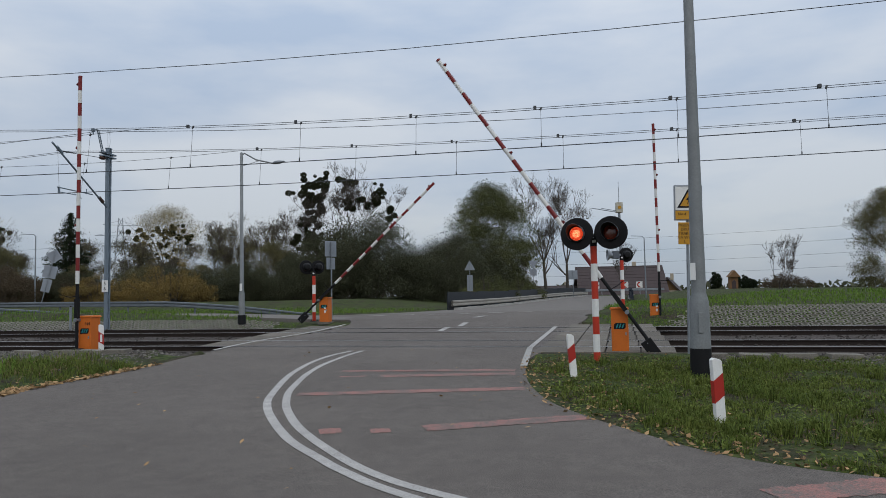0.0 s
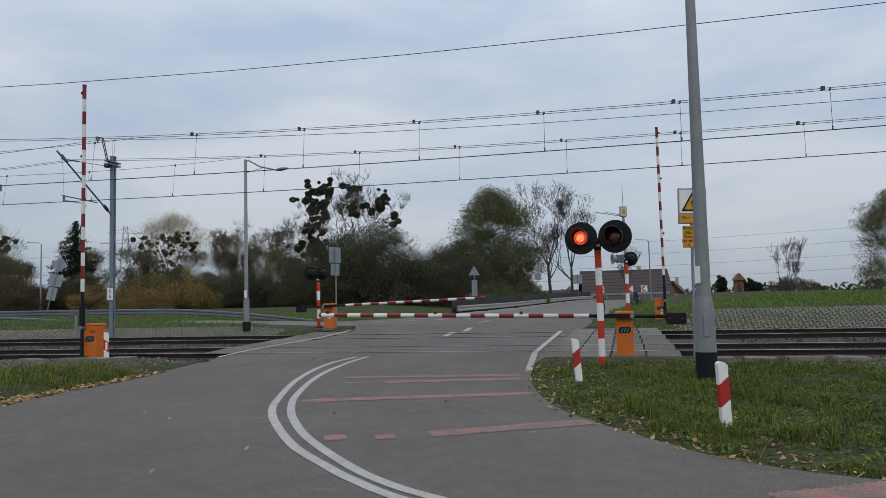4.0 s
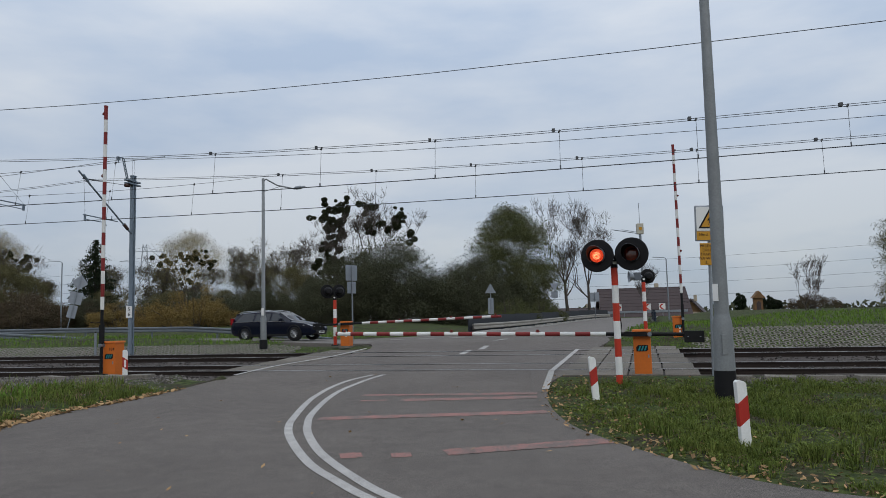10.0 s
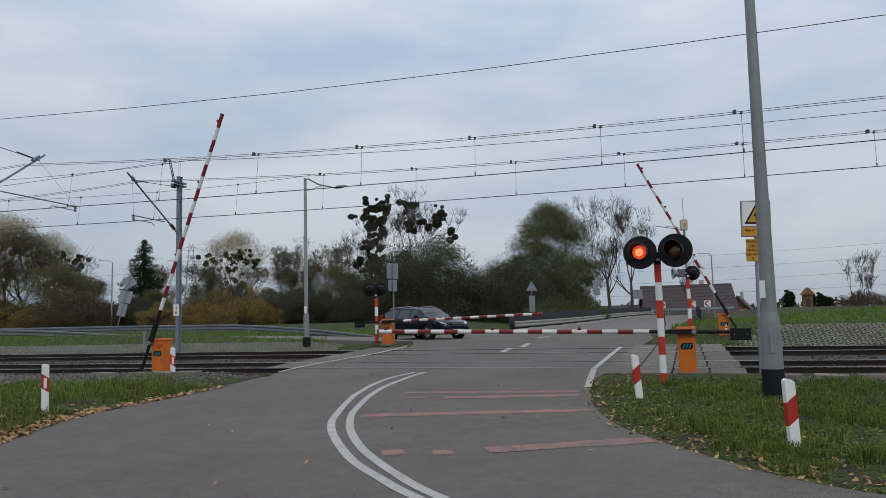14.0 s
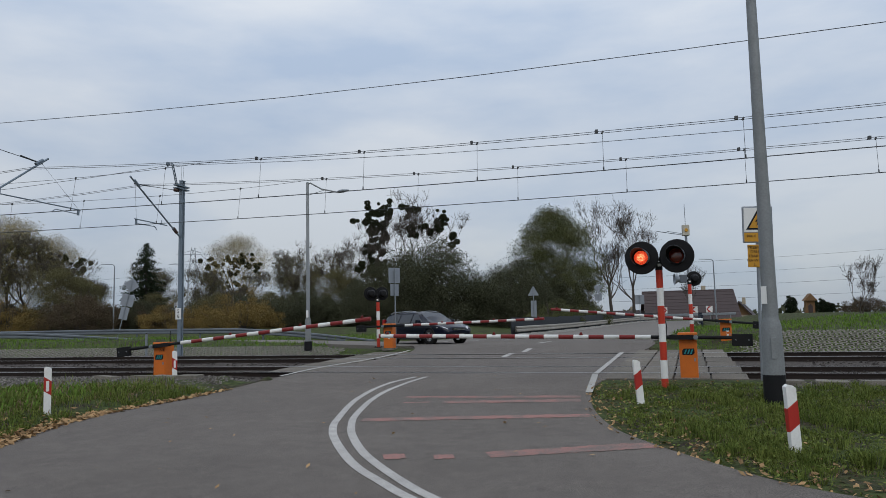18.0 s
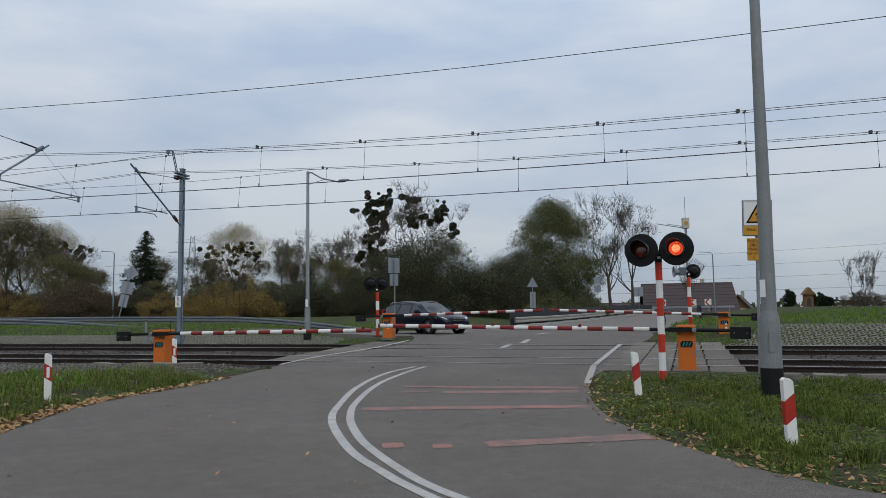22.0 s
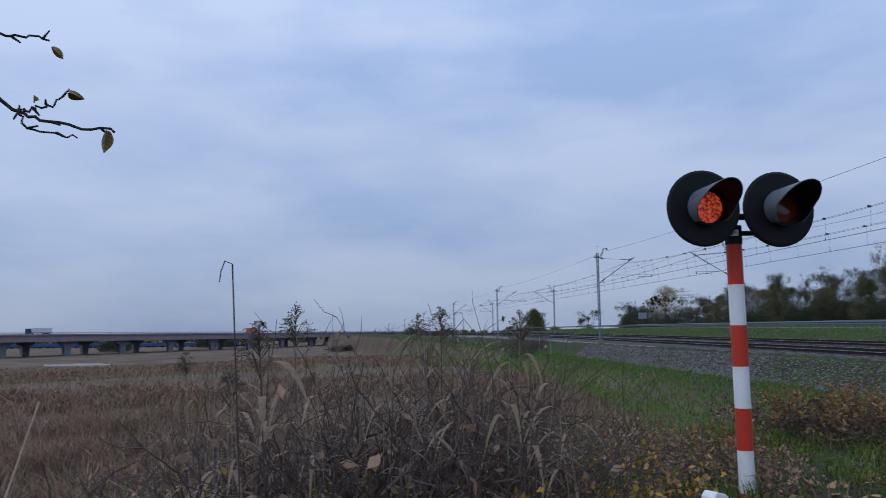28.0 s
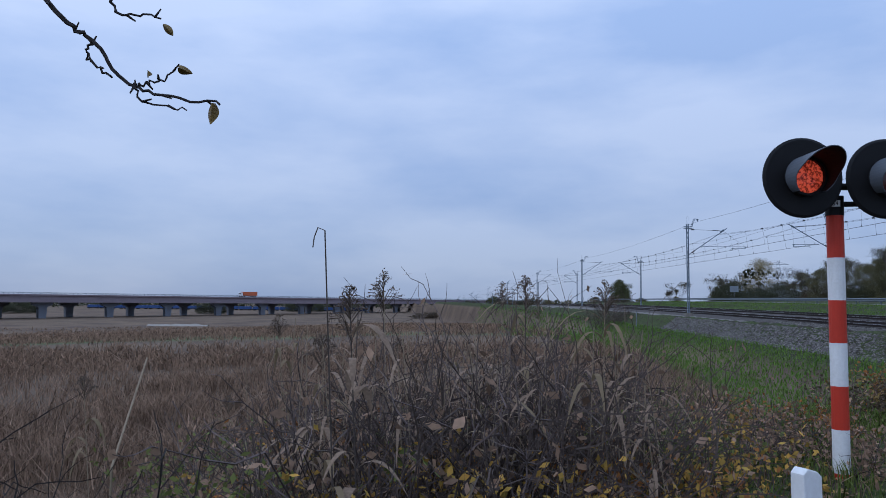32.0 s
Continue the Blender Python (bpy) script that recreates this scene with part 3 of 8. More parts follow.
# far side: the side road and the road to the bridge
d_side = np.gradient(SIDE_S, axis=0)
d_side /= np.linalg.norm(d_side, axis=1)[:, None]
n_side = np.stack([-d_side[:, 1], d_side[:, 0]], -1)
side_road = tagged(ribbon("side_road", SIDE_S + n_side * 2.9, SIDE_S - n_side * 2.9, side_z, asphalt_far, 6), "grey asphalt side road beside the railway", "road", kind="structure")
bridge_road = tagged(ribbon("bridge_road", BR_L, BR_R, lambda x, y: road_z(x, np.maximum(y, 30)) - 0.004, asphalt_far, 8), "pale asphalt road running onto the bridge", "road", kind="structure")


def words(text, size, m, material, parent, name="word"):
    cu = bpy.data.curves.new(name, "FONT")
    cu.body, cu.size, cu.align_x, cu.extrude = text, size, "CENTER", 0.001
    tmp = bpy.data.objects.new(name, cu)
    scene.collection.objects.link(tmp)
    bpy.context.view_layer.update()
    me = bpy.data.meshes.new_from_object(tmp.evaluated_get(bpy.context.evaluated_depsgraph_get()))
    bpy.data.objects.remove(tmp)
    me.materials.clear()
    me.materials.append(material)
    return part(name, me, None, parent, at=m)


# ---- railway ----
def rail_profile(pts_fn, xs, name, parent):
    """A rail swept along the track: foot, web and head, with a polished running surface."""
    prof = [(-0.07, -0.17), (0.07, -0.17), (0.07, -0.155), (0.012, -0.13), (0.012, -0.045), (0.036, -0.035), (0.036, -0.004), (-0.036, -0.004), (-0.036, -0.035), (-0.012, -0.045), (-0.012, -0.13), (-0.07, -0.155)]
    g, n = Geo(), len(prof)
    for x in xs:
        for u, w in prof:
            g.v.append(tuple(pts_fn(x, u) + Vector((0, 0, w))))
    for i in range(len(xs) - 1):
        g.f += [(i * n + j, i * n + (j + 1) % n, (i + 1) * n + (j + 1) % n, (i + 1) * n + j) for j in range(n)]
    g.mi = [1 if j % n == 6 else 0 for i in range(len(xs) - 1) for j in range(n)]
    return part(name, g, [rail_side, rail_top], parent)


RX = np.concatenate([np.arange(-420, -70, 14.0), np.arange(-70, 30, 2.5), np.arange(30, 200, 15.0)])
TRACKS = []
for s0 in (0.0, 4.15):
    tr = thing("railway_track", pose(0, 0, 0), "running rails on concrete sleepers in grey ballast", "railway track", "railway tracks", "structure")
    TRACKS.append(tr)
    for u0 in (-0.754, 0.754):
        rail_profile(lambda x, u, q=s0 + u0: on_track(x, q + u), RX, "rail", tr)
# ballast bed
g = Geo()
BX = np.concatenate([np.arange(-420, -72, 12.0), np.arange(-72, 30, 1.2), np.arange(30, 200, 12.0)])
prof = [(-3.9, -1.25), (-3.3, -0.8), (-2.35, -0.2), (-1.6, -0.13), (1.6, -0.13), (2.1, -0.17), (2.6, -0.13), (5.7, -0.13), (6.4, -0.2), (7.4, -0.5)]
rng = np.random.default_rng(3)
for x in BX:
    for s, w in prof:
        left_side = 0.0 if x > -13 else 1.0
        ww = w if (w > -0.3 or left_side) else (-0.34 if s < 0 else -0.42)
        ss = s if (left_side or s > -2.3) else max(s, -2.9)
        g.v.append(tuple(on_track(x, ss, ww + rng.normal(0, 0.012))))
n = len(prof)
g.f = [(i * n + j, i * n + j + 1, (i + 1) * n + j + 1, (i + 1) * n + j) for i in range(len(BX) - 1) for j in range(n - 1)]
g.mi = [1 if j % (n - 1) < 2 else 0 for j in range(len(g.f))]
ballast = tagged(part("ballast_bed", g, [ballast_mat, shoulder_mat]), "grey crushed stone ballast bed", "ballast", kind="structure")
# loose stones on the shoulder of the bed
g, g_in = Geo(), Geo()
for _ in range(24000):
    x = rng.uniform(-44, 11)
    if -6.5 < x < 7:
        continue
    s = rng.uniform(-3.4, -1.2) if x < -8 else rng.uniform(-2.8, -1.2)
    if rng.random() < 0.5:
        s = rng.choice([rng.uniform(-0.65, 0.65), rng.uniform(0.9, 3.2), rng.uniform(3.5, 4.8), rng.uniform(5.1, 6.3)])
    w = np.interp(s, [-3.9, -3.3, -2.35, -1.6, 1.6, 6.3], [-1.25, -0.8, -0.2, -0.13, -0.13, -0.13])
    c = on_track(x, s, float(w) + 0.012)
    r = rng.uniform(0.025, 0.06)
    a = rng.uniform(0, 6.28)
    q = [(r * math.cos(a + k * 2.1 + rng.uniform(-.3, .3)), r * math.sin(a + k * 2.1), rng.uniform(-.01, .02)) for k in range(3)]
    top = (rng.uniform(-.01, .01), rng.uniform(-.01, .01), r * 0.8)
    (g if s < -1.5 else g_in).add([tuple(c + Vector(p)) for p in (*q, top)], [(0, 1, 3), (1, 2, 3), (2, 0, 3)])
for _ in range(11000):
    x = rng.uniform(-20, 12)
    s = -2.5 - abs(rng.normal(0, 0.95 if x < 0 else 0.6))
    b = on_track(x, s)
    if -7.2 < b.x < 5.5:
        continue
    r = rng.uniform(0.015, 0.045)
    a = rng.uniform(0, 6.28)
    c = Vector((b.x, b.y, lz(b.x, b.y)))
    q = [(r * math.cos(a + k * 2.1), r * math.sin(a + k * 2.1), 0.0) for k in range(3)]
    g.add([tuple(c + Vector(p)) for p in (*q, (0, 0, r * 0.8))], [(0, 1, 3), (1, 2, 3), (2, 0, 3)])
for _ in range(13000):
    x, s = rng.uniform(-62, -8), rng.uniform(-4.7, -2.9)
    b = on_track(x, s, float(np.interp(s, [-3.9, -3.3, -2.35], [-1.25, -0.8, -0.2])))
    c = Vector((b.x, b.y, max(b.z, lz(b.x, b.y)) + 0.01))
    r, a = rng.uniform(0.03, 0.07) * (1.0 if x > -30 else 1.5), rng.uniform(0, 6.28)
    g.add([tuple(c + Vector(p)) for p in (*[(r * math.cos(a + k * 2.1), r * math.sin(a + k * 2.1), 0.0) for k in range(3)], (0, 0, r * 0.7))], [(0, 1, 3), (1, 2, 3), (2, 0, 3)])
tagged(part("ballast_stones", g_in, ballast_mat), "dark crushed stones between the rails", "stones", kind="stuff")
tagged(part("ballast_stones", g, shoulder_mat), "loose crushed stones on the ballast shoulder", "stones", kind="stuff")

# sleepers beside the crossing
g0 = Geo().box((0, 0, -0.23), (0.26, 2.5, 0.16), taper=0.86)
sleeper_mesh = g0.mesh("sleeper", sleeper_mat)


def track_matrix(x, s, dz=0.0):
    a, b = on_track(x - 0.3, s), on_track(x + 0.3, s)
    up = (on_track(x, s + 1) - on_track(x, s)).normalized()
    ex = (b - a).normalized()
    ez = ex.cross(up).normalized()
    m = Matrix((ex, up, ez)).transposed().to_4x4()
    return Matrix.Translation(on_track(x, s, dz)) @ m


# precast panels of the crossing deck, laid beside and between the rails
panel_mesh = {}


def deck_panel(x0, x1, s0, s1, dz=-0.012, name="deck_panel"):
    key = (round(x1 - x0, 2), round(s1 - s0, 2))
    if key not in panel_mesh:
        panel_mesh[key] = Geo().box((0, 0, -0.07), (key[0] - 0.016, key[1] - 0.02, 0.14)).mesh("deck_panel", deck_mat, 0.012)
    return part(name, panel_mesh[key], None, deck, at=track_matrix((x0 + x1) / 2, (s0 + s1) / 2, dz))


deck = thing("crossing_deck", pose(0, 0, 0), "pale precast concrete panels between the rails", "crossing deck", kind="structure")

for row, (s0, s1) in enumerate(((-1.95, -0.84), (-0.66, 0.66), (0.84, 2.06), (2.08, 3.31), (3.49, 4.81), (4.99, 6.1))):
    sc = (s0 + s1) / 2
    x0, x1 = 1.98 + 0.245 * (sc + 2) - 0.22 * sc, 5.05 + 0.17 * (sc + 2.2) - 0.22 * sc
    k = 4
    for i in range(k):
        a = x0 + (x1 - x0) * i / k
        deck_panel(a, a + (x1 - x0) / k, s0, s1, -0.006 + 0.004 * ((row * 3 + i) % 3))
    part("deck_bed", Geo().box((0, 0, -0.11), (x1 - x0 - 0.05, s1 - s0, 0.14)), sleeper_mat, deck, "dark stone bed", at=track_matrix((x0 + x1) / 2, sc, 0.0))
    if row > 0:
        xe = -6.1 + 0.31 * (sc + 2) - 0.22 * sc
        deck_panel(xe - 1.35, xe + 0.05, s0, s1, -0.005)
# flangeways along the rails through the road: flat black strips painted as groove shade
gi = Geo()
IX = np.linspace(-6.9, 5.3, 48)
for c0 in (-0.754, 0.754, 3.396, 4.904):
    for s0, s1 in ((c0 - 0.085, c0 - 0.036), (c0 + 0.036, c0 + 0.085)):
        k = len(gi.v)
        for x in IX:
            for s in (s0, s1):
                gi.v.append(tuple(on_track(x + 0.1 * s, s, -0.006)))
        gi.f += [(k + 2 * i, k + 2 * i + 1, k + 2 * i + 3, k + 2 * i + 2) for i in range(len(IX) - 1)]
gi.mi = [0] * len(gi.f)
tagged(part("flangeway_strips", gi, black), "flat black strips for the shaded grooves beside the rails in the road", "rubber strips", kind="structure")
# sleepers beside the crossing
for s0 in (0.0, 4.15):
    for k in range(70):
        x = -49.0 + k * 0.6
        if x < -7.6:
            part("sleeper", sleeper_mesh, None, TRACKS[0 if s0 == 0 else 1], at=track_matrix(x, s0))
    for k in range(10):
        part("sleeper", sleeper_mesh, None, TRACKS[0 if s0 == 0 else 1], at=track_matrix(6.6 + k * 0.6, s0))

# ---- catenary ----
def lattice_mast(h, label, rise=0.42, out=0.85, low=5.2, arm=4.9, group="catenary masts"):
    """A mast of two channels laced with flat bars, on a concrete foot. rise, out: the feeder bracket; low: foot of the strut; arm: reach of the registration arm."""
    m = thing("catenary_mast", pose(0, 0, 0), label, "catenary mast", group)
    for sx in (-1, 1):
        part("channel", Geo().box((sx * 0.085, 0, h / 2), (0.035, 0.14, h)).box((sx * 0.068, 0.065, h / 2), (0.05, 0.012, h)).box((sx * 0.068, -0.065, h / 2), (0.05, 0.012, h)), mast_paint, m)
    lac = Geo()
    k = int(h / 0.42)
    for i in range(k):
        a, b = (-1, 1) if i % 2 else (1, -1)
        for y in (-0.07, 0.07):
            lac.tube((a * 0.08, y, 0.1 + i * 0.42), (b * 0.08, y, 0.1 + (i + 1) * 0.42), 0.012, n=4)
    part("lacing", lac, mast_paint, m)
    part("foot", Geo().box((0, 0, -0.05), (0.6, 0.6, 0.6), taper=0.9), concrete, m, "pale concrete foot", bevel=0.02)
    part("cap", Geo().box((0, 0, h + 0.01), (0.24, 0.17, 0.03)), mast_paint, m)
    # ladder bracket carrying the feeder wire
    a0, a1 = Vector((0.36 * out + 0.02, 0, h - 0.22)), Vector((0.68 * out, 0, h + rise))
    br = Geo()
    for k in (-0.055, 0.055):
        br.path([a0 + Vector((k, 0, 0)), a1 + Vector((k, 0, 0)), a1 + Vector((k * 0.4, 0, 0.05)), (out, 0, h + rise + 0.03)], 0.022, 5)
    for k in range(5):
        c = a0.lerp(a1, (k + 0.5) / 5)
        br.tube(c - Vector((0.055, 0, 0.03)), c + Vector((0.055, 0, 0.03)), 0.014, n=4)
    for z in (h - 0.34, h - 0.22):
        br.box((0.05, 0, z), (0.7 * out + 0.12, 0.22, 0.05))
    part("top_bracket", br, mast_paint, m)
    part("feeder_clamp", Geo().box((out, 0, h + rise - 0.03), (0.14, 0.09, 0.13)).tube((out, 0, h + rise - 0.2), (out, 0, h + rise), 0.025, n=6), mast_paint, m)
    part("bird_loop", Geo().path([(-0.02, 0, h), (-0.09, 0, h + 0.25), (-0.06, 0, h + 0.62), (0.0, 0, h + 0.72), (0.08, 0, h + 0.6), (0.05, 0, h + 0.05)], 0.007, 4), galv, m)
    # cantilever: stay, strut, registration arm, steady arm
    zs = h - 0.42
    part("stay", Geo().tube((0.12, 0, zs), (2.7, 0, 7.2), 0.012, n=5).tube((2.1, 0, 7.26), (3.05, 0, 7.18), 0.026, n=6), wire_mat, m)
    part("strut", Geo().tube((0.12, 0, low), (3.3, 0, 7.42), 0.034, n=7).tube((2.75, 0, 7.12), (3.05, 0, 7.32), 0.05, n=7), mast_paint, m)
    part("registration_arm", Geo().tube((1.0, 0, 5.86), (arm, 0, 5.86), 0.022, n=6).tube((1.35, 0, 5.86), (1.35, 0, 6.02), 0.016, n=5), mast_paint, m)
    part("hanger", Geo().tube((3.0, 0, 7.2), (arm - 0.1, 0, 5.88), 0.006, n=4), wire_mat, m)
    part("steady_arm", Geo().path([(arm - 0.05, 0, 5.86), (arm - 0.1, 0, 5.7), (arm - 1.2, 0, 5.72), (arm - 1.35, 0, 5.62)], 0.017, 5).box((arm - 0.1, 0, 5.77), (0.06, 0.06, 0.22)), mast_paint, m)
    for i, (x, z, dz) in enumerate(((0.3, zs - 0.01, -0.005), (0.34, low + 0.15, 0.036))):
        ins = Geo()
        for j in range(5):
            ins.tube((x + j * 0.055, 0, z + dz * j), (x + 0.03 + j * 0.055, 0, z + dz * (j + 0.5)), 0.075, 0.04, n=8)
        part("insulator", ins, porcelain, m)
    return m


def mast_pose(x, s, turned):
    b = on_track(x, s)
    slope = float(yc(x + 2) - yc(x - 2)) / 4
    yaw = math.degrees(math.atan(slope))
    return pose(b.x, b.y, float(zt(x)) - (0.5 if turned else 0.28), 0, 0, yaw + (90 if not turned else -90))


NEAR_X = [-452, -396, -340, -284, -228, -172, -116.5, -60.1, -15.85, 40, 98]
FAR_X = [-448, -392, -336, -280, -224, -170, -115, -54.0, -14.5, 44, 100]
mast_a = lattice_mast(7.76, "grey-blue lattice catenary mast with a bracket arm")
mast_b = lattice_mast(7.84, "grey-blue lattice catenary mast with a tall feeder bracket", 0.56, 1.0, 5.5, 3.0)
mast_a.matrix_basis = mast_pose(NEAR_X[8], -2.45, False)
for x in NEAR_X[:8] + NEAR_X[9:]:
    copy_thing(mast_a, mast_pose(x, -2.45, False))
mast_b.matrix_basis = mast_pose(FAR_X[8], 6.65, True)
for x in FAR_X[:8] + FAR_X[9:]:
    copy_thing(mast_b, mast_pose(x, 6.65, True))
plate_pose = mast_pose(FAR_X[8], 6.65, True)
plate = thing("number_plate", plate_pose @ pose(0.14, 0.0, 2.35, 0, 0, -90), "small white plate with two dark figures on a mast", "plate")
part("board", Geo().box((0, 0.012, 0), (0.26, 0.012, 0.46)), sign_white, plate, bevel=0.004)
for i, tx in enumerate("56"):
    words(tx, 0.2, pose(0, 0.0205, 0.04 - i * 0.2, 90, 0, 180), black, plate)


def wire(name, pts, r, parent):
    return part(name, Geo().path(pts, r, 4), wire_mat, parent)


for xs, s0, zc, phase in ((NEAR_X, 0.0, 5.08, -0.8), (FAR_X, 4.15, 5.01, -0.6)):
    ln = thing("overhead_line", pose(0, 0, 0), "dark contact wire hung by droppers from twin messenger wires", "overhead line", "overhead lines")
    for i in range(len(xs) - 1):
        x0, x1 = xs[i], xs[i + 1]
        n = 17 if -120 < x0 < 60 else 7
        us = np.linspace(0, 1, n)
        stag = lambda u: s0 + (0.2 - 0.4 * u) * (1 if i % 2 else -1)
        wire("contact_wire", [on_track(x0 + (x1 - x0) * u, stag(u), zc) for u in us], 0.0125, ln)
        high = lambda u: 0.99 + 0.55 * abs(2 * u - 1) ** 2.6
        for k in (-1, 1):
            wire("messenger_wire", [on_track(x0 + (x1 - x0) * u, s0 + k * 0.04, zc + high(u) + k * 0.034) for u in us], 0.0075, ln)
        if -130 < x0 < 60:
            # the stitch wire hangs below the messenger on either side of a mast
            reach = 6.8 / (x1 - x0)
            for ua, ub in ((0.0, reach), (1.0, 1.0 - reach)):
                ends = 1.08, high(ub)
                wire("stitch_wire", [on_track(x0 + (x1 - x0) * (ua + (ub - ua) * f), s0, zc + ends[0] + (ends[1] - ends[0]) * f ** 2.2) for f in np.linspace(0, 1, 7)], 0.007, ln)
            x = phase + 3.3 * math.ceil((x0 - phase) / 3.3)
            while x < x1:
                u = (x - x0) / (x1 - x0)
                d = min(u, 1 - u) / reach
                top = high(u) if d > 1 else 1.08 + (high(reach) - 1.08) * d ** 2.2
                a, b = on_track(x, stag(u), zc), on_track(x, s0, zc + top)
                part("dropper", Geo().tube(a, b, 0.0055, n=4).tube(b + Vector((-.02, 0, -.04)), b + Vector((.02, 0, .03)), 0.028, n=5).tube(a + Vector((0, 0, -.01)), a + Vector((0, 0, .1)), 0.018, n=4), wire_mat, ln)
                if d > 1:
                    part("wire_clamp", Geo().box(on_track(x - 0.15, s0, zc + top + 0.03), (0.07, 0.1, 0.09)), wire_mat, ln)
                x += 3.3
for xs, s0, s1, up_, sag in ((NEAR_X, -2.45, 0.85, 7.99, 0.32), (FAR_X, 6.65, -1.0, 8.3, 0.76)):
    fl = thing("feeder_wire", pose(0, 0, 0), "single dark wire strung between the mast tops", "wire", "feeder wires")
    for i in range(len(xs) - 1):
        us = np.linspace(0, 1, 12)
        pts = []
        for u in us:
            x = xs[i] + (xs[i + 1] - xs[i]) * u
            p = on_track(x, s0 + s1)
            base0 = float(zt(xs[i])) * (1 - u) + float(zt(xs[i + 1])) * u - (0.28 if s0 < 0 else 0.5)
            pts.append((p.x, p.y, base0 + up_ - sag * 4 * u * (1 - u)))
        wire("wire_span", pts, 0.0095, fl)

# ---- barriers ----
BAND = 0.345
band_mesh = {}
for c, q in (("red", boom_red), ("white", boom_white)):
    gg = Geo().lathe([(0.0, 0.0), (0.05, 0.0), (0.05, BAND - 0.004), (0.0, BAND - 0.004)], 14, pose(0, 0, 0, 0, 90, 0))
    band_mesh[c] = gg.mesh("band_" + c, q, smooth=False)


def barrier(m, sign, label, n_bands=19, box_h=1.15, mark="", tag_plate=False):
    """A crossing barrier: orange drive cabinet, boom with bands and counterweight. The boom points along +x when sign is 1."""
    b = thing("crossing_barrier", m, label, "barrier", "crossing barriers")
    cab = part("cabinet", Geo().box((0, 0, box_h / 2), (0.38, 0.36, box_h)), orange, b, "orange steel drive cabinet", bevel=0.012)
    part("lid", Geo().box((0, 0, box_h + 0.025), (0.43, 0.41, 0.05), taper=0.93), orange, cab, bevel=0.008)
    part("door_seam", Geo().box((0, -0.183, box_h * 0.48), (0.31, 0.006, box_h * 0.8)), orange, cab, bevel=0.002)
    part("hasp", Geo().box((0.13, -0.19, box_h * 0.5), (0.03, 0.02, 0.07)), galv, cab)
    part("plinth", Geo().box((0, 0, -0.03), (0.5, 0.48, 0.1)), concrete, b, bevel=0.01)
    lg = Geo().prism([(-0.13, -0.07), (0.09, -0.07), (0.13, -0.03), (0.13, 0.07), (-0.09, 0.07), (-0.13, 0.03)], "y", 0.004, pose(0.0, -0.189, box_h * 0.66))
    part("logo_plate", lg, black, cab, "dark plate with a teal mark")
    for i in (-1, 0, 1):
        part("logo_mark", Geo().prism([(-0.03, -0.05), (0.0, -0.05), (0.04, 0.05), (0.01, 0.05)], "y", 0.004, pose(i * 0.065, -0.193, box_h * 0.66)), logo_teal, cab)
    if mark:
        words(mark, 0.13, pose(0.09, -0.192, box_h * 0.8, 90, 0, 0), black, cab)
    if tag_plate:
        part("tag_plate", Geo().box((0.05, -0.19, box_h * 0.45), (0.07, 0.006, 0.1)), sign_white, cab, "small white tag")
        part("tag_plate", Geo().box((0.05, -0.19, box_h * 0.6), (0.07, 0.006, 0.07)), sign_white, cab, "small white tag")
    boom = new("boom")
    boom.parent = b
    boom.empty_display_size = 0.1
    boom.matrix_basis = pose(-sign * 0.17, -0.27, box_h - 0.06)
    s = sign
    part("root_arm", Geo().tube((s * 0.95, 0, 0), (-s * 0.75, 0, 0), 0.042, n=10).box((s * 0.3, 0, 0), (0.5, 0.1, 0.1)), black, boom, "black steel root arm", smooth=False)
    part("axle", Geo().tube((0, -0.08, 0), (0, 0.1, 0), 0.05, n=12).tube((0, -0.09, 0), (0, -0.06, 0), 0.03, n=6), galv, boom)
    part("counterweight", Geo().box((-s * 0.95, 0, -0.05), (0.42, 0.1, 0.26)), black, boom, "black counterweight plates", bevel=0.01)
    for k in (-1, 1):
        part("weight_bolt", Geo().tube((-s * 0.95 + k * 0.13, -0.07, -0.05), (-s * 0.95 + k * 0.13, 0.07, -0.05), 0.014, n=6), galv, boom)
    part("whip", Geo().path([(s * 0.62, 0, 0.04), (s * 0.6, 0, 0.2), (s * 0.62, 0, 0.36)], 0.012, 5), black, boom)
    for i in range(n_bands):
        o = part("band", band_mesh["white" if i % 2 == 0 else "red"], None, boom, at=pose(s * (0.95 + i * BAND), 0, 0, 0, 0, 0 if s > 0 else 180))
    L = 0.95 + n_bands * BAND
    part("tip_cap", Geo().tube((s * L, 0, 0), (s * (L + 0.05), 0, 0), 0.054, n=12), boom_red, boom)
    for k in (4, 10, n_bands - 1):
        lx = s * (0.95 + (k + 0.5) * BAND)
        part("boom_lamp", Geo().tube((lx, 0, 0.04), (lx, 0, 0.06), 0.05, n=10).lathe([(0.034, 0.06), (0.034, 0.085), (0.02, 0.105), (0.0, 0.11)], 10, Matrix.Translation((lx, 0, 0))), lamp_red, boom, "small red boom lamp")
    return b, boom


slope_deg = math.degrees(math.atan(-0.235))
bar_a, boom_a = barrier(pose(3.9, 17.05, 0.2, 0, 0, slope_deg), -1, "orange barrier drive with red and white boom beside the road", 19, box_h=1.1)
bar_b, boom_b = barrier(pose(-4.93, 29.5, 0.8, 0, 0, slope_deg), 1, "orange barrier drive with red and white boom across the tracks", 16, box_h=0.94, tag_plate=True)
bar_c, boom_c = barrier(pose(-9.55, 19.6, 0.28, 0, 0, slope_deg), 1, "orange barrier drive with red and white boom beside the ballast", 16, box_h=1.04, mark="N4")
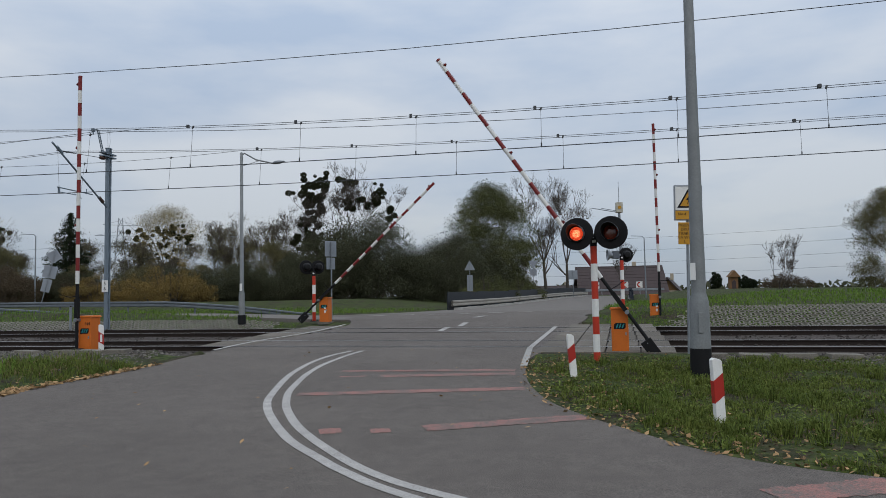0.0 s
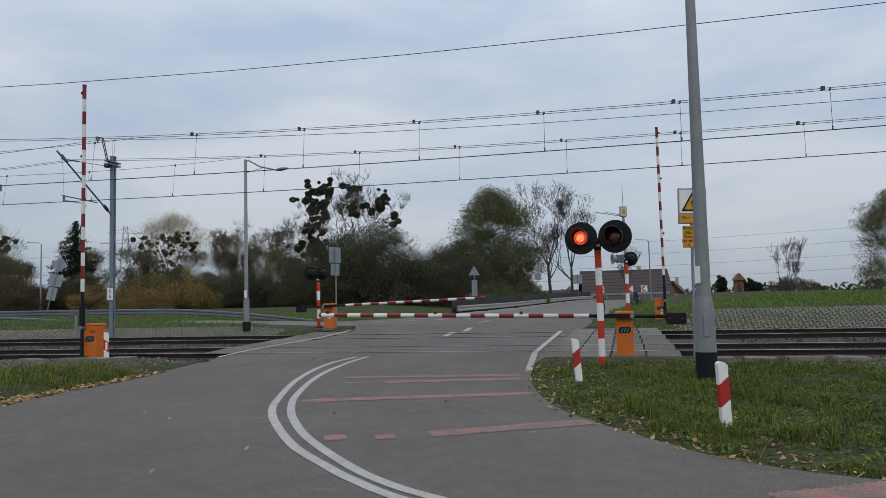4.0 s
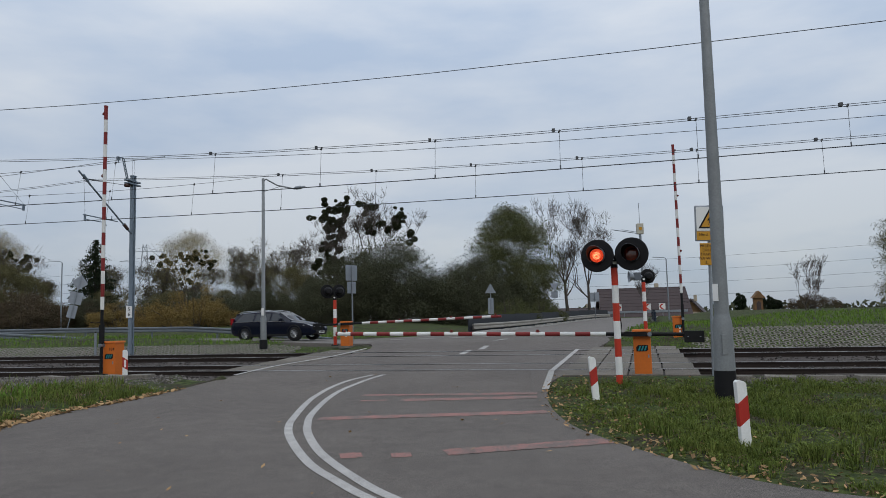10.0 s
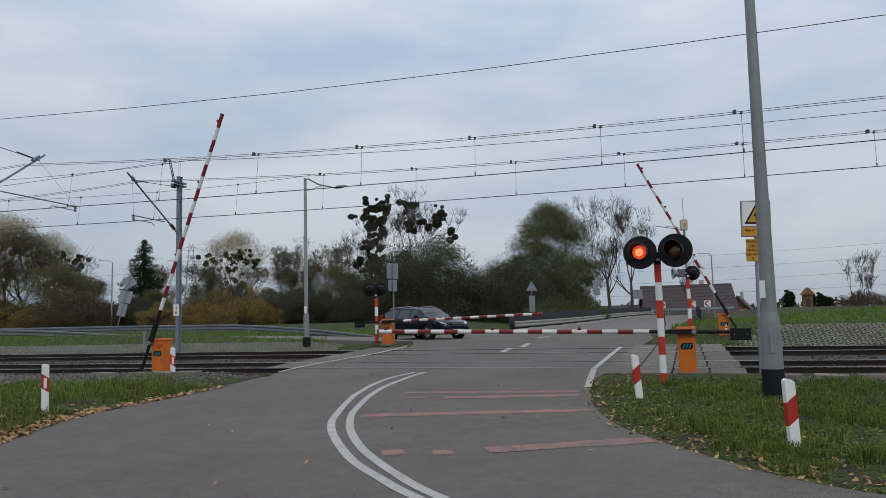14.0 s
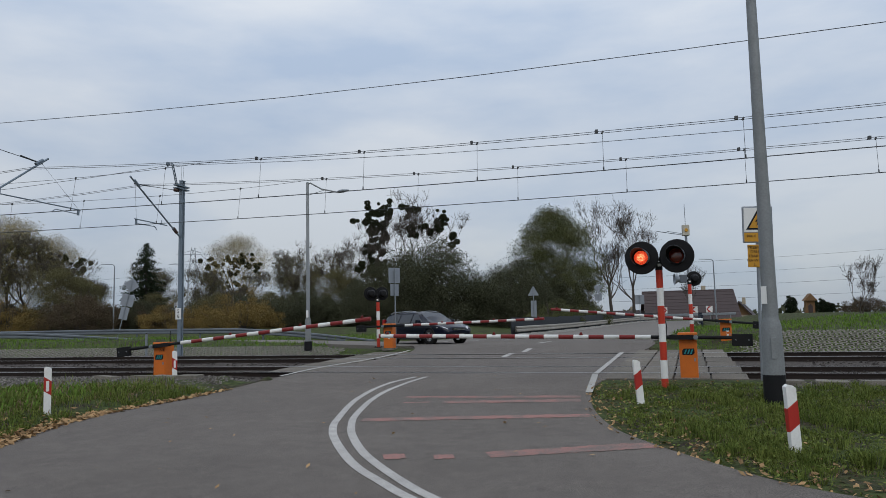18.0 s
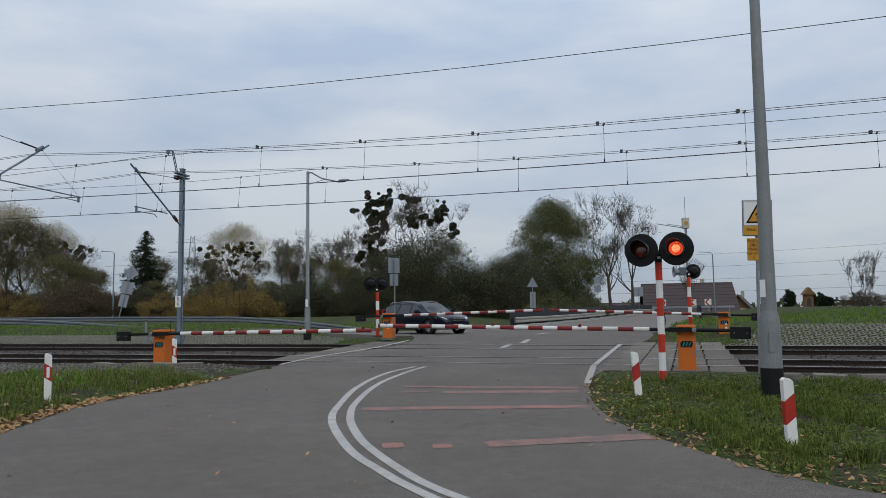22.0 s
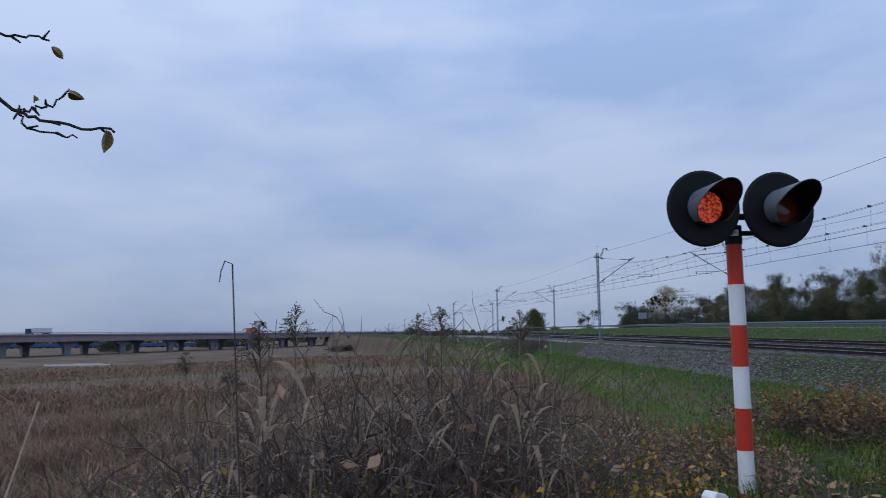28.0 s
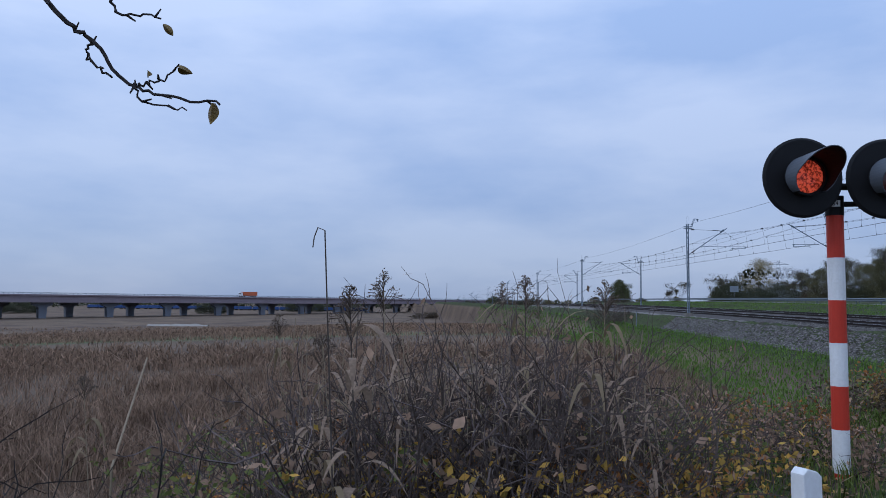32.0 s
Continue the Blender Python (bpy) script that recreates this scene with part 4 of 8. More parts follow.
bar_d, boom_d = barrier(pose(7.72, 27.8, 0.62, 0, 0, slope_deg), -1, "orange barrier drive with red and white boom beside the bank", 16, box_h=0.98, tag_plate=True)

# ---- crossing signals ----
RING = 0.342
LENSES = {}


def signal_head(parent, x, z, key, ring=RING):
    """A black round board with a hooded lens that faces -y. The lens is a two-sided disc: glowing glass on one face, dark on the other."""
    h = part("lamp_board", Geo().lathe([(0.0, 0.0), (ring - 0.02, 0.0), (ring, -0.012), (ring, -0.03), (ring - 0.02, -0.04), (0.17, -0.04), (0.0, -0.04)], 40, pose(x, 0, z, -90, 0, 0) @ Matrix.Scale(-1, 4, (0, 0, 1))), black, parent, "black round backing board", smooth=False)
    part("lamp_case", Geo().lathe([(0.16, 0.04), (0.16, 0.2), (0.1, 0.3), (0.0, 0.31)], 20, pose(x, 0, z, -90, 0, 0)), black, h)
    rim = Geo().lathe([(0.165, 0.0), (0.165, -0.075), (0.145, -0.075), (0.145, 0.02)], 28, pose(x, 0, z, -90, 0, 0) @ Matrix.Diagonal((1, 1, -1, 1)) @ Matrix.Diagonal((1, 1, -1, 1)))
    part("lens_ring", rim, black, h)
    # hood: a tube cut away below, longest on top
    hg, n = Geo(), 26
    for i in range(n + 1):
        a = radians(-50 + 280 * i / n)
        ln = 0.2 + 0.25 * max(0.0, math.sin(a)) ** 0.8 - 0.11 * max(0.0, -math.sin(a))
        for r in (0.172, 0.165):
            hg.v += [(x + r * math.cos(a), -0.03, z + r * math.sin(a)), (x + r * 1.04 * math.cos(a), -0.03 - ln, z + r * 1.04 * math.sin(a))]
    for i in range(n):
        q, w = 4 * i, 4 * (i + 1)
        hg.f += [(q, w, w + 1, q + 1), (q + 2, q + 3, w + 3, w + 2), (q + 1, w + 1, w + 3, q + 3)]
    # outer skin and lip in the sky-reflection grey, inner skin plain black
    hg.mi = [0, 1, 0] * n
    part("hood", hg, [hood_sky_grey, black], h, "dark grey curved hood")
    lg = Geo().lathe([(0.0, 0.028), (0.08, 0.023)], 24, pose(0, 0, 0, 90, 0, 0), 2)
    lg.lathe([(0.08, 0.023), (0.11, 0.018), (0.142, 0.003)], 24, pose(0, 0, 0, 90, 0, 0), 0)
    lg.lathe([(0.142, -0.003), (0.11, -0.018), (0.06, -0.025), (0.0, -0.028)], 24, pose(0, 0, 0, 90, 0, 0), 1)
    lens = part("lens", lg, [lens_side, lens_dark, lens_side] if key[0] == "b" else [lens_lit, lens_dark, lens_hot], parent, "red glass signal lens")
    lens.matrix_basis = pose(x, -0.045, z)
    LENSES[key] = lens
    return h


POST_BAND = 0.369
pb_mesh = {c: Geo().lathe([(0.0, 0.0), (0.07, 0.0), (0.07, POST_BAND), (0.0, POST_BAND)], 20).mesh("post_band", q) for c, q in (("red", signal_red), ("white", white_paint))}


def signal(m, key, label, bands, first_red=True, two=True, gap=0.79, turn=0.0, drop=0.0, mark="", mark_yaw=0.0, shift=0.0, ring=RING):
    """A striped post with a pair of flashing lamps; the bands count down from the black cap."""
    t = thing("crossing_signal", m, label, "crossing signal", "crossing signals")
    top = bands * POST_BAND
    for i in range(bands):
        part("post_band", pb_mesh["red" if (i % 2 == 0) == first_red else "white"], None, t, at=pose(0, 0, top - (i + 1) * POST_BAND))
    part("post_cap", Geo().tube((0, 0, top), (0, 0, top + 0.17), 0.076, n=16), black, t, "black post cap")
    cap_pl = part("cap_plate", Geo().box((0.0, -0.078, 0), (0.075, 0.004, 0.055)), sign_white, t, at=pose(0, 0, top + 0.1, 0, 0, mark_yaw))
    if mark:
        words(mark, 0.05, pose(0.0, -0.0815, -0.017, 90, 0, 0), black, cap_pl)
    zc = top + 0.17 + 0.20 - drop
    hd = new("lamp_pair")
    hd.parent = t
    hd.empty_display_size = 0.1
    hd.matrix_basis = pose(0, 0, 0, 0, 0, turn) @ pose(shift, -0.24, 0)
    part("bracket", Geo().tube((-gap / 2, 0.16, zc - 0.05), (gap / 2, 0.16, zc - 0.05), 0.03, n=8).tube((0, 0.24, top + 0.1), (gap / 2, 0.16, top + 0.1), 0.025, n=6).tube((gap / 2, 0.16, top + 0.1), (gap / 2, 0.16, zc), 0.025, n=6).tube((0, 0.24, top + 0.12), (0, 0.16, zc), 0.03, n=8), black, hd)
    part("base_plate", Geo().box((0, 0, 0.01), (0.3, 0.3, 0.03)).tube((0.1, 0.1, 0.02), (0.1, 0.1, 0.06), 0.015, n=6).tube((-0.1, -0.1, 0.02), (-0.1, -0.1, 0.06), 0.015, n=6), rail_side, t)
    for sx, k in ((-1, "left"), (1, "right")):
        if two or sx > 0:
            signal_head(hd, sx * gap / 2, zc, key + k, ring)
    return t


sig_a = signal(pose(3.06, 15.55, 0.08), "a_", "striped red and white post with twin flashing red lamps", 7, gap=0.7, turn=-20.0, shift=0.05, drop=0.115)
sig_b = signal(pose(-6.47, 3.66, 0.15 - 0.3, 0, 0, 0), "b_", "tall striped post with twin hooded red lamps on the verge", 7, gap=0.72, turn=86.0, shift=-0.035, drop=0.075, mark="S4", mark_yaw=62.0)
sig_f = signal(pose(-5.5, 30.1, 0.83), "f_", "striped post with twin lamps seen from behind", 5, gap=0.5, turn=208.0, ring=0.28)
sig_g = signal(pose(6.62, 28.2, 0.75), "g_", "striped post with a lamp and a horn seen from behind", 6, two=False, gap=-0.45, turn=180.0, drop=0.15, ring=0.28)
horn = thing("warning_horn", pose(6.5, 28.2, 3.12), "grey warning horn on the signal post", "horn")
part("bell", Geo().lathe([(0.22, 0.0), (0.12, 0.12), (0.06, 0.34), (0.05, 0.5)], 16, pose(-0.42, 0, 0.05, 0, 90, 0)), galv, horn)
part("driver", Geo().box((-0.1, 0, 0.06), (0.26, 0.2, 0.3)).tube((-0.1, 0, 0.0), (0.0, 0, -0.1), 0.03, n=6), hood_sky_grey, horn, bevel=0.02)

# concrete covers of the cable trough, half sunk in the verge
trough_mesh = {}
for i, (x, s, w, yaw) in enumerate([(-9.1, -2.95, 0.62, 3), (-8.4, -2.98, 0.66, -4), (-7.75, -2.92, 0.6, 5), (-10.2, -3.0, 0.62, -6), (6.1, -2.85, 0.62, 3), (6.9, -2.9, 0.6, -5), (7.7, -2.86, 0.64, 2), (8.5, -2.9, 0.6, 6)]):
    if w not in trough_mesh:
        trough_mesh[w] = Geo().box((0, 0, 0), (w, 0.34, 0.12)).mesh("trough_cover", concrete, 0.015)
    b = on_track(x, s)
    tc = new("trough_cover", trough_mesh[w])
    tc.matrix_basis = pose(b.x, b.y, lz(b.x, b.y) + 0.03, (i % 3 - 1) * 2.0, (i % 2) * 2.0, slope_deg + yaw)
    tagged(tc, "worn concrete cable trough cover sunk in the verge", "trough cover", "trough covers")


# ---- roadside posts, lamps and signs ----
def delineator(m, label, reflector=True, flip=1):
    """A hollow white marker post with a slanted top, a slanted red band and a white reflector."""
    t = thing("marker_post", m, label, "marker post", "marker posts")
    w, d = 0.125, 0.075
    def slab(z0l, z0r, z1l, z1r, grow=0.0):
        k = grow
        g = Geo()
        vs = []
        for y in (-d / 2 - k, d / 2 + k):
            vs += [(-w / 2 - k, y, z0l), (w / 2 + k, y, z0r), (w / 2 + k, y, z1r), (-w / 2 - k, y, z1l)]
        g.add(vs, [(0, 1, 2, 3), (7, 6, 5, 4), (0, 4, 5, 1), (1, 5, 6, 2), (2, 6, 7, 3), (3, 7, 4, 0)])
        return g
    s = 0.045 * flip
    part("post", slab(-0.3, -0.3, 0.36 + s, 0.36 - s), white_paint, t, "white plastic post", bevel=0.012)
    part("red_band", slab(0.36 + s, 0.36 - s, 0.62 + s, 0.62 - s, 0.0015), red_paint, t, "red band", bevel=0.006)
    top = Geo()
    vs = []
    for y in (-d / 2, d / 2):
        vs += [(-w / 2, y, 0.62 + s), (w / 2, y, 0.62 - s), (w / 2, y, 0.80), (w / 2 - 0.03, y, 0.825), (-w / 2 + 0.03, y, 0.845), (-w / 2, y, 0.82)]
    top.add(vs, [(0, 1, 2, 3, 4, 5), (11, 10, 9, 8, 7, 6), (0, 6, 7, 1), (1, 7, 8, 2), (2, 8, 9, 3), (3, 9, 10, 4), (4, 10, 11, 5), (5, 11, 6, 0)])
    part("post_top", top, white_paint, t, bevel=0.008)
    if reflector:
        part("reflector", Geo().box((0, -d / 2 - 0.006, 0.49), (0.05, 0.01, 0.19)), sign_white, t, "pale reflector strip", bevel=0.003)
    return t


for x, y, z, yaw, refl, lean, fl in [(3.12, 8.75, 0.02, 10, False, 2.0, -1), (2.22, 13.46, 0.1, 5, False, 4.0, -1), (-5.82, 4.8, 0.17, 52, True, 0.5, 1), (-7.39, 8.37, 0.18, 42, True, 1.0, 1), (-8.55, 13.0, 0.2, 33, True, 0.6, 1), (-8.95, 19.0, 0.3, 25, True, 0.5, 1), (-3.75, 1.67, 0.06, 110, False, 1.0, 1)]:
    delineator(pose(x, y, z, 0, -lean, yaw), "white marker post with a slanted red band on the verge", refl, fl)

wp = thing("marker_stake", pose(-16.3, 16.4, 0.1), "weathered grey metal stake in the ballast", "stake")
part("rod", Geo().box((0, 0, 0.5), (0.09, 0.06, 1.3)), galv, wp, bevel=0.008)
part("tip", Geo().box((0, 0, 1.15), (0.05, 0.05, 0.1)), rail_side, wp)
wp2 = copy_thing(wp, pose(-15.6, 30.4, 0.45))
copy_thing(wp, pose(-62, 22.5, -0.35))

# tall lamp column beside the road
lc = thing("street_lamp", pose(4.4, 13.13, 0.16, 0, 0.45, 0), "tall grey lamp column with a black painted base", "street lamp", "street lamps")
part("base_sleeve", Geo().lathe([(0.185, -0.2), (0.182, 0.5)], 20), black, lc, "black painted base", smooth=True)
part("lower_column", Geo().lathe([(0.178, 0.5), (0.165, 1.27), (0.16, 1.34), (0.13, 1.45), (0.128, 1.47)], 20), lamp_grey, lc, smooth=True)
part("upper_column", Geo().lathe([(0.128, 1.47), (0.1, 4.6), (0.08, 7.8), (0.05, 7.9)], 18), lamp_grey, lc, smooth=True)
part("hatch", Geo().box((-0.03, -0.168, 0.95), (0.1, 0.03, 0.36)), lamp_grey, lc, bevel=0.01)
part("notice", Geo().box((-0.12, -0.1, 1.85), (0.09, 0.01, 0.3), Matrix.Rotation(-0.6, 3, "Z")), sign_white, lc, "small white notice")
part("arm", Geo().path([(0, 0, 7.8), (-0.3, 0, 8.3), (-1.2, 0, 8.5)], 0.04, 8), lamp_grey, lc)
part("lamp_head", Geo().box((-1.5, 0, 8.5), (0.7, 0.26, 0.14)), lamp_grey, lc, bevel=0.04)

lb = thing("street_lamp", pose(-8.45, 30.1, 0.72), "slender grey street lamp with a single arm across the tracks", "street lamp", "street lamps")
part("base_sleeve", Geo().lathe([(0.17, -0.2), (0.16, 0.42)], 16), black, lb, "black painted base", smooth=True)
part("column", Geo().lathe([(0.125, 0.42), (0.12, 1.3), (0.08, 1.42), (0.06, 7.1), (0.03, 7.12)], 14), lamp_grey, lb, smooth=True)
part("arm", Geo().path([(0, 0, 7.0), (0.12, 0, 7.08), (0.6, 0, 6.8), (1.35, 0, 6.62)], 0.03, 8), lamp_grey, lb)
part("brace", Geo().tube((0.02, 0, 6.55), (0.75, 0, 6.76), 0.012, n=5), lamp_grey, lb)
part("lamp_head", Geo().lathe([(0.0, 0.0), (0.12, 0.12), (0.13, 0.3), (0.06, 0.52), (0.0, 0.55)], 14, pose(1.25, 0, 6.65, 0, 84, 0) @ Matrix.Diagonal((0.55, 1, 1, 1))), galv, lb, "silver lamp head", smooth=True)
part("label_plate", Geo().box((0, -0.13, 1.55), (0.1, 0.01, 0.3)), sign_white, lb)

# warning sign with two yellow plates, half hidden behind the column
sg = thing("warning_sign", pose(5.17, 16.15, 0.16, 0, 1.6, 0), "grey post with a warning triangle and yellow text plates", "road sign")
part("sign_post", Geo().tube((0, 0, -0.3), (0, 0, 3.85), 0.035, n=10), galv, sg)
part("panel", Geo().box((0.0, -0.05, 3.45), (0.62, 0.02, 0.78)), sign_back, sg, "grey sign panel", bevel=0.02)
part("panel_face", Geo().box((0.0, -0.064, 3.55), (0.56, 0.006, 0.52)), sign_white, sg, bevel=0.01)
part("panel_text", Geo().box((0.0, -0.064, 3.18), (0.56, 0.006, 0.19)), sign_yellow, sg)
part("triangle", Geo().prism([(-0.24, -0.2), (0.24, -0.2), (0.0, 0.22)], "y", 0.006, pose(0.0, -0.07, 3.54)), black, sg, "black edged triangle")
part("triangle_face", Geo().prism([(-0.18, -0.165), (0.18, -0.165), (0.0, 0.15)], "y", 0.006, pose(0.0, -0.074, 3.54)), sign_yellow, sg)
part("bolt_mark", Geo().prism([(-0.03, -0.12), (0.05, 0.0), (0.0, 0.0), (0.03, 0.1), (-0.05, -0.02), (0.0, -0.02)], "y", 0.006, pose(0.0, -0.079, 3.53)), black, sg)
part("lower_plate", Geo().box((0.03, -0.05, 2.78), (0.5, 0.02, 0.48)), sign_yellow, sg, "yellow text plate", bevel=0.012)


for i, tx in enumerate(("PRZEW", "DRU", "TRAKC", "NA WYS", "5,")):
    words(tx, 0.085, pose(-0.08, -0.065, 2.93 - i * 0.09, 90, 0, 0), black, sg)
words("Nie d", 0.08, pose(-0.14, -0.072, 3.18, 90, 0, 0), black, sg)
for i in range(4):
    part("text_bar", Geo().box((0.2, -0.062, 2.955 - i * 0.09), (0.12, 0.004, 0.05)), black, sg)

# road signs seen from behind on the far side
def back_sign(x, y, z, h, shapes, label, lean=0.0, yaw=0.0):
    t = thing("road_sign", pose(x, y, z, 0, lean, yaw), label, "road sign", "road signs")
    part("sign_post", Geo().tube((0, 0, -0.3), (0, 0, h), 0.03, n=8), galv, t)
    for kind, w, hh, cz in shapes:
        if kind == "tri":
            g = Geo().prism([(-w / 2, -hh / 2), (w / 2, -hh / 2), (0, hh / 2)], "y", 0.02, pose(0, 0.04, cz))
        elif kind == "vee":
            g = Geo().prism([(-w / 2, hh / 2), (0, -hh / 2), (w / 2, hh / 2)], "y", 0.02, pose(0, 0.04, cz))
        elif kind == "dia":
            g = Geo().prism([(-w / 2, 0), (0, -hh / 2), (w / 2, 0), (0, hh / 2)], "y", 0.02, pose(0, 0.04, cz))
        else:
            g = Geo().box((0, 0.04, cz), (w, 0.02, hh))
        part("sign_plate", g, sign_back, t, "bare grey back of the plate", bevel=0.006)
        for k in (-0.25, 0.25):
            part("clamp", Geo().box((0, 0.0, cz + k * hh), (0.34 * w, 0.05, 0.03)), galv, t)
    return t


back_sign(-5.0, 31.5, 0.82, 3.35, [("box", 0.62, 0.66, 3.05), ("box", 0.46, 0.5, 2.42)], "grey backs of two square plates on a post", yaw=48)
back_sign(1.75, 60, 1.0, 3.7, [("tri", 0.9, 0.8, 3.35), ("box", 0.45, 1.3, 1.9)], "grey back of a triangular sign by the bridge")
back_sign(9.0, 78, 1.2, 4.3, [("vee", 0.95, 0.8, 3.9), ("box", 0.7, 0.7, 3.1)], "grey backs of a yield sign and a plate")
back_sign(15.2, 90, 1.3, 3.6, [("box", 1.1, 1.1, 3.0)], "grey square back of a sign on the bridge")
back_sign(-25.1, 45.0, 1.1, 4.2, [("dia", 0.95, 0.95, 3.75), ("box", 0.75, 0.75, 2.75), ("box", 0.5, 0.8, 1.9)], "leaning grey post with the backs of three signs", lean=13.0, yaw=20)
back_sign(-172, 88, 0.8, 4.6, [("box", 2.0, 1.5, 4.0)], "large square sign beside the far road", yaw=75)

# chevron boards at the end of the bridge
ch = thing("chevron_fence", pose(23.5, 107, 1.75, 0, 0, -6), "low barrier with red and white chevron plates", "barrier")
part("beam", Geo().box((1.5, 0, 0.75), (12, 0.08, 0.32)), galv, ch, bevel=0.03)
for i in range(5):
    part("post", Geo().box((-4 + i * 2.7, 0.1, 0.35), (0.1, 0.1, 0.9)), galv, ch)
for k, dx in enumerate((-2.1, 2.0, 4.0)):
    part("chevron_plate", Geo().box((dx, -0.08, 1.45), (0.9, 0.02, 0.9)), sign_white, ch, bevel=0.01)
    sgn = -1 if k == 0 else 1
    part("chevron_mark", Geo().prism([(-0.1 * sgn, -0.4), (0.25 * sgn, -0.4), (-0.2 * sgn + 0.55 * sgn * 0, 0.0), (0.25 * sgn, 0.4), (-0.1 * sgn, 0.4), (-0.4 * sgn, 0.0)], "y", 0.01, pose(dx, -0.095, 1.45)), red_paint, ch)

# camera pole on the verge
cp = thing("camera_pole", pose(-8.45, 8.88, 0.15, 0, 0.5, 0), "slim grey pole with four white cameras and an aerial", "camera pole")
part("pole", Geo().lathe([(0.085, 0.0), (0.085, 2.3), (0.065, 2.36), (0.06, 5.2), (0.0, 5.21)], 16), galv, cp, smooth=True)
part("flange", Geo().box((0, 0, 0.02), (0.4, 0.4, 0.05)), concrete, cp, bevel=0.01)
part("junction_box", Geo().box((0.1, -0.06, 1.55), (0.13, 0.1, 0.2)), galv, cp, bevel=0.012)
part("aerial", Geo().tube((0, 0.02, 5.1), (-0.01, 0.02, 6.25), 0.018, 0.012, n=6), lamp_grey, cp)
part("aerial_mount", Geo().box((0.02, 0, 5.15), (0.12, 0.12, 0.2)), galv, cp)
part("radio_box", Geo().box((0.13, 0.13, 4.98), (0.17, 0.24, 0.46)), cream_box, cp, "cream radio box", bevel=0.03)
part("radio_cover", Geo().box((0.26, 0.16, 5.0), (0.07, 0.16, 0.3)), cream_box, cp, bevel=0.03)
part("back_plate", Geo().box((-0.06, 0.03, 4.98), (0.03, 0.2, 0.44)), galv, cp)
for z, dx, dy, yaw, pitch, ln, r in ((4.57, 0.08, 0.06, 22, -3, 0.4, 0.075), (4.44, 0.12, 0.02, 10, -16, 0.34, 0.07), (4.12, 0.12, 0.05, 12, -28, 0.22, 0.055), (3.84, 0.13, 0.05, 0, -22, 0.28, 0.09)):
    c = new("security_camera")
    c.parent = cp
    c.empty_display_size = 0.05
    c.matrix_basis = pose(dx, dy, z, 0, -pitch, yaw)
    part("housing", Geo().lathe([(0.0, -0.02), (r, 0.0), (r, ln - 0.05), (r * 0.95, ln)], 14, pose(0, 0, 0, 0, 90, 0)), camera_white, c, "white camera housing", smooth=True)
    part("sun_shield", Geo().box((ln * 0.55, 0, r * 0.95), (ln * 1.05, r * 1.7, 0.012)), camera_white, c, bevel=0.005)
    part("glass", Geo().lathe([(0.0, ln - 0.01), (r * 0.9, ln - 0.01)], 14, pose(0, 0, 0, 0, 90, 0)), black, c)
    part("bracket", Geo().tube((0, 0, 0), (-0.1, 0.03, -0.06), 0.03, n=6).box((-0.08, 0.02, -0.06), (0.1, 0.1, 0.1)), camera_white, c)
part("cable", Geo().path([(0.16, 0.05, 4.75), (0.12, 0.0, 4.62), (0.08, 0.0, 4.4), (0.07, 0, 3.8)], 0.01, 5), black, cp)

# ---- guard rails ----
def guard_rail(pts, label, step=4.0, zinc=None, deep=1.0):
    """A corrugated steel beam on posts along a line of (x, y, z) at its top edge."""
    zinc = zinc or rail_galv
    t = thing("guard_rail", pose(0, 0, 0), label, "guard rail", "guard rails", "structure")
    p = np.array(pts, float)
    d = np.gradient(p[:, :2], axis=0)
    d /= np.linalg.norm(d, axis=1)[:, None] + 1e-9
    nr = np.stack([-d[:, 1], d[:, 0]], -1)
    prof = [(0.0, 0.0), (0.05, -0.03), (0.05, -0.1), (0.0, -0.14), (0.0, -0.17), (0.05, -0.21), (0.05, -0.28), (0.0, -0.31), (-0.01, -0.31), (-0.06, -0.28), (-0.06, -0.21), (-0.01, -0.17), (-0.01, -0.14), (-0.06, -0.1), (-0.06, -0.03), (-0.01, 0.0)]
    g, n = Geo(), len(prof)
    for (x, y, z), (nx, ny) in zip(p, nr):
        g.v += [(x + u * nx, y + u * ny, z + w * deep) for u, w in prof]
    g.f = [(i * n + j, i * n + (j + 1) % n, (i + 1) * n + (j + 1) % n, (i + 1) * n + j) for i in range(len(p) - 1) for j in range(n)]
    g.mi = [0] * len(g.f)
    part("beam", g, zinc, t, "galvanised corrugated beam")
    run = 0.0
    for i in range(1, len(p)):
        run += np.linalg.norm(p[i] - p[i - 1])
        if run > step:
            run = 0.0
            x, y, z = p[i]
            h = min(z - 0.02 - (z - 0.85), 0.95)
            part("post", Geo().box((x + nr[i][0] * 0.09, y + nr[i][1] * 0.09, z - 0.5), (0.1, 0.06, 1.0)), rail_galv, t)
    return t


def along_side(offset, x0, x1, dz, n=60, dip=None):
    pts = []
    for (x, y), (nx, ny) in zip(SIDE_S, n_side):
        q = (x + nx * offset, y + ny * offset)
        if x0 <= q[0] <= x1:
            pts.append((q[0], q[1], float(side_z(x, y)) + dz))
    pts = np.array(pts)
    f = np.linspace(0, 1, n)
    u = np.linspace(0, 1, len(pts))
    pts = np.stack([np.interp(f, u, pts[:, k]) for k in range(3)], -1)
    if dip:
        e = np.clip((pts[:, 0] - (x1 - dip)) / dip, 0, 1)
        pts[:, 2] -= e ** 1.3 * dz * 0.95
    return pts


guard_rail(along_side(3.5, -140, -7.5, 0.68, 90, 9), "long galvanised guard rail beyond the side road")
guard_rail(along_side(-3.4, -140, -16, 0.6, 80, 12), "galvanised guard rail dipping into the grass beside the road")
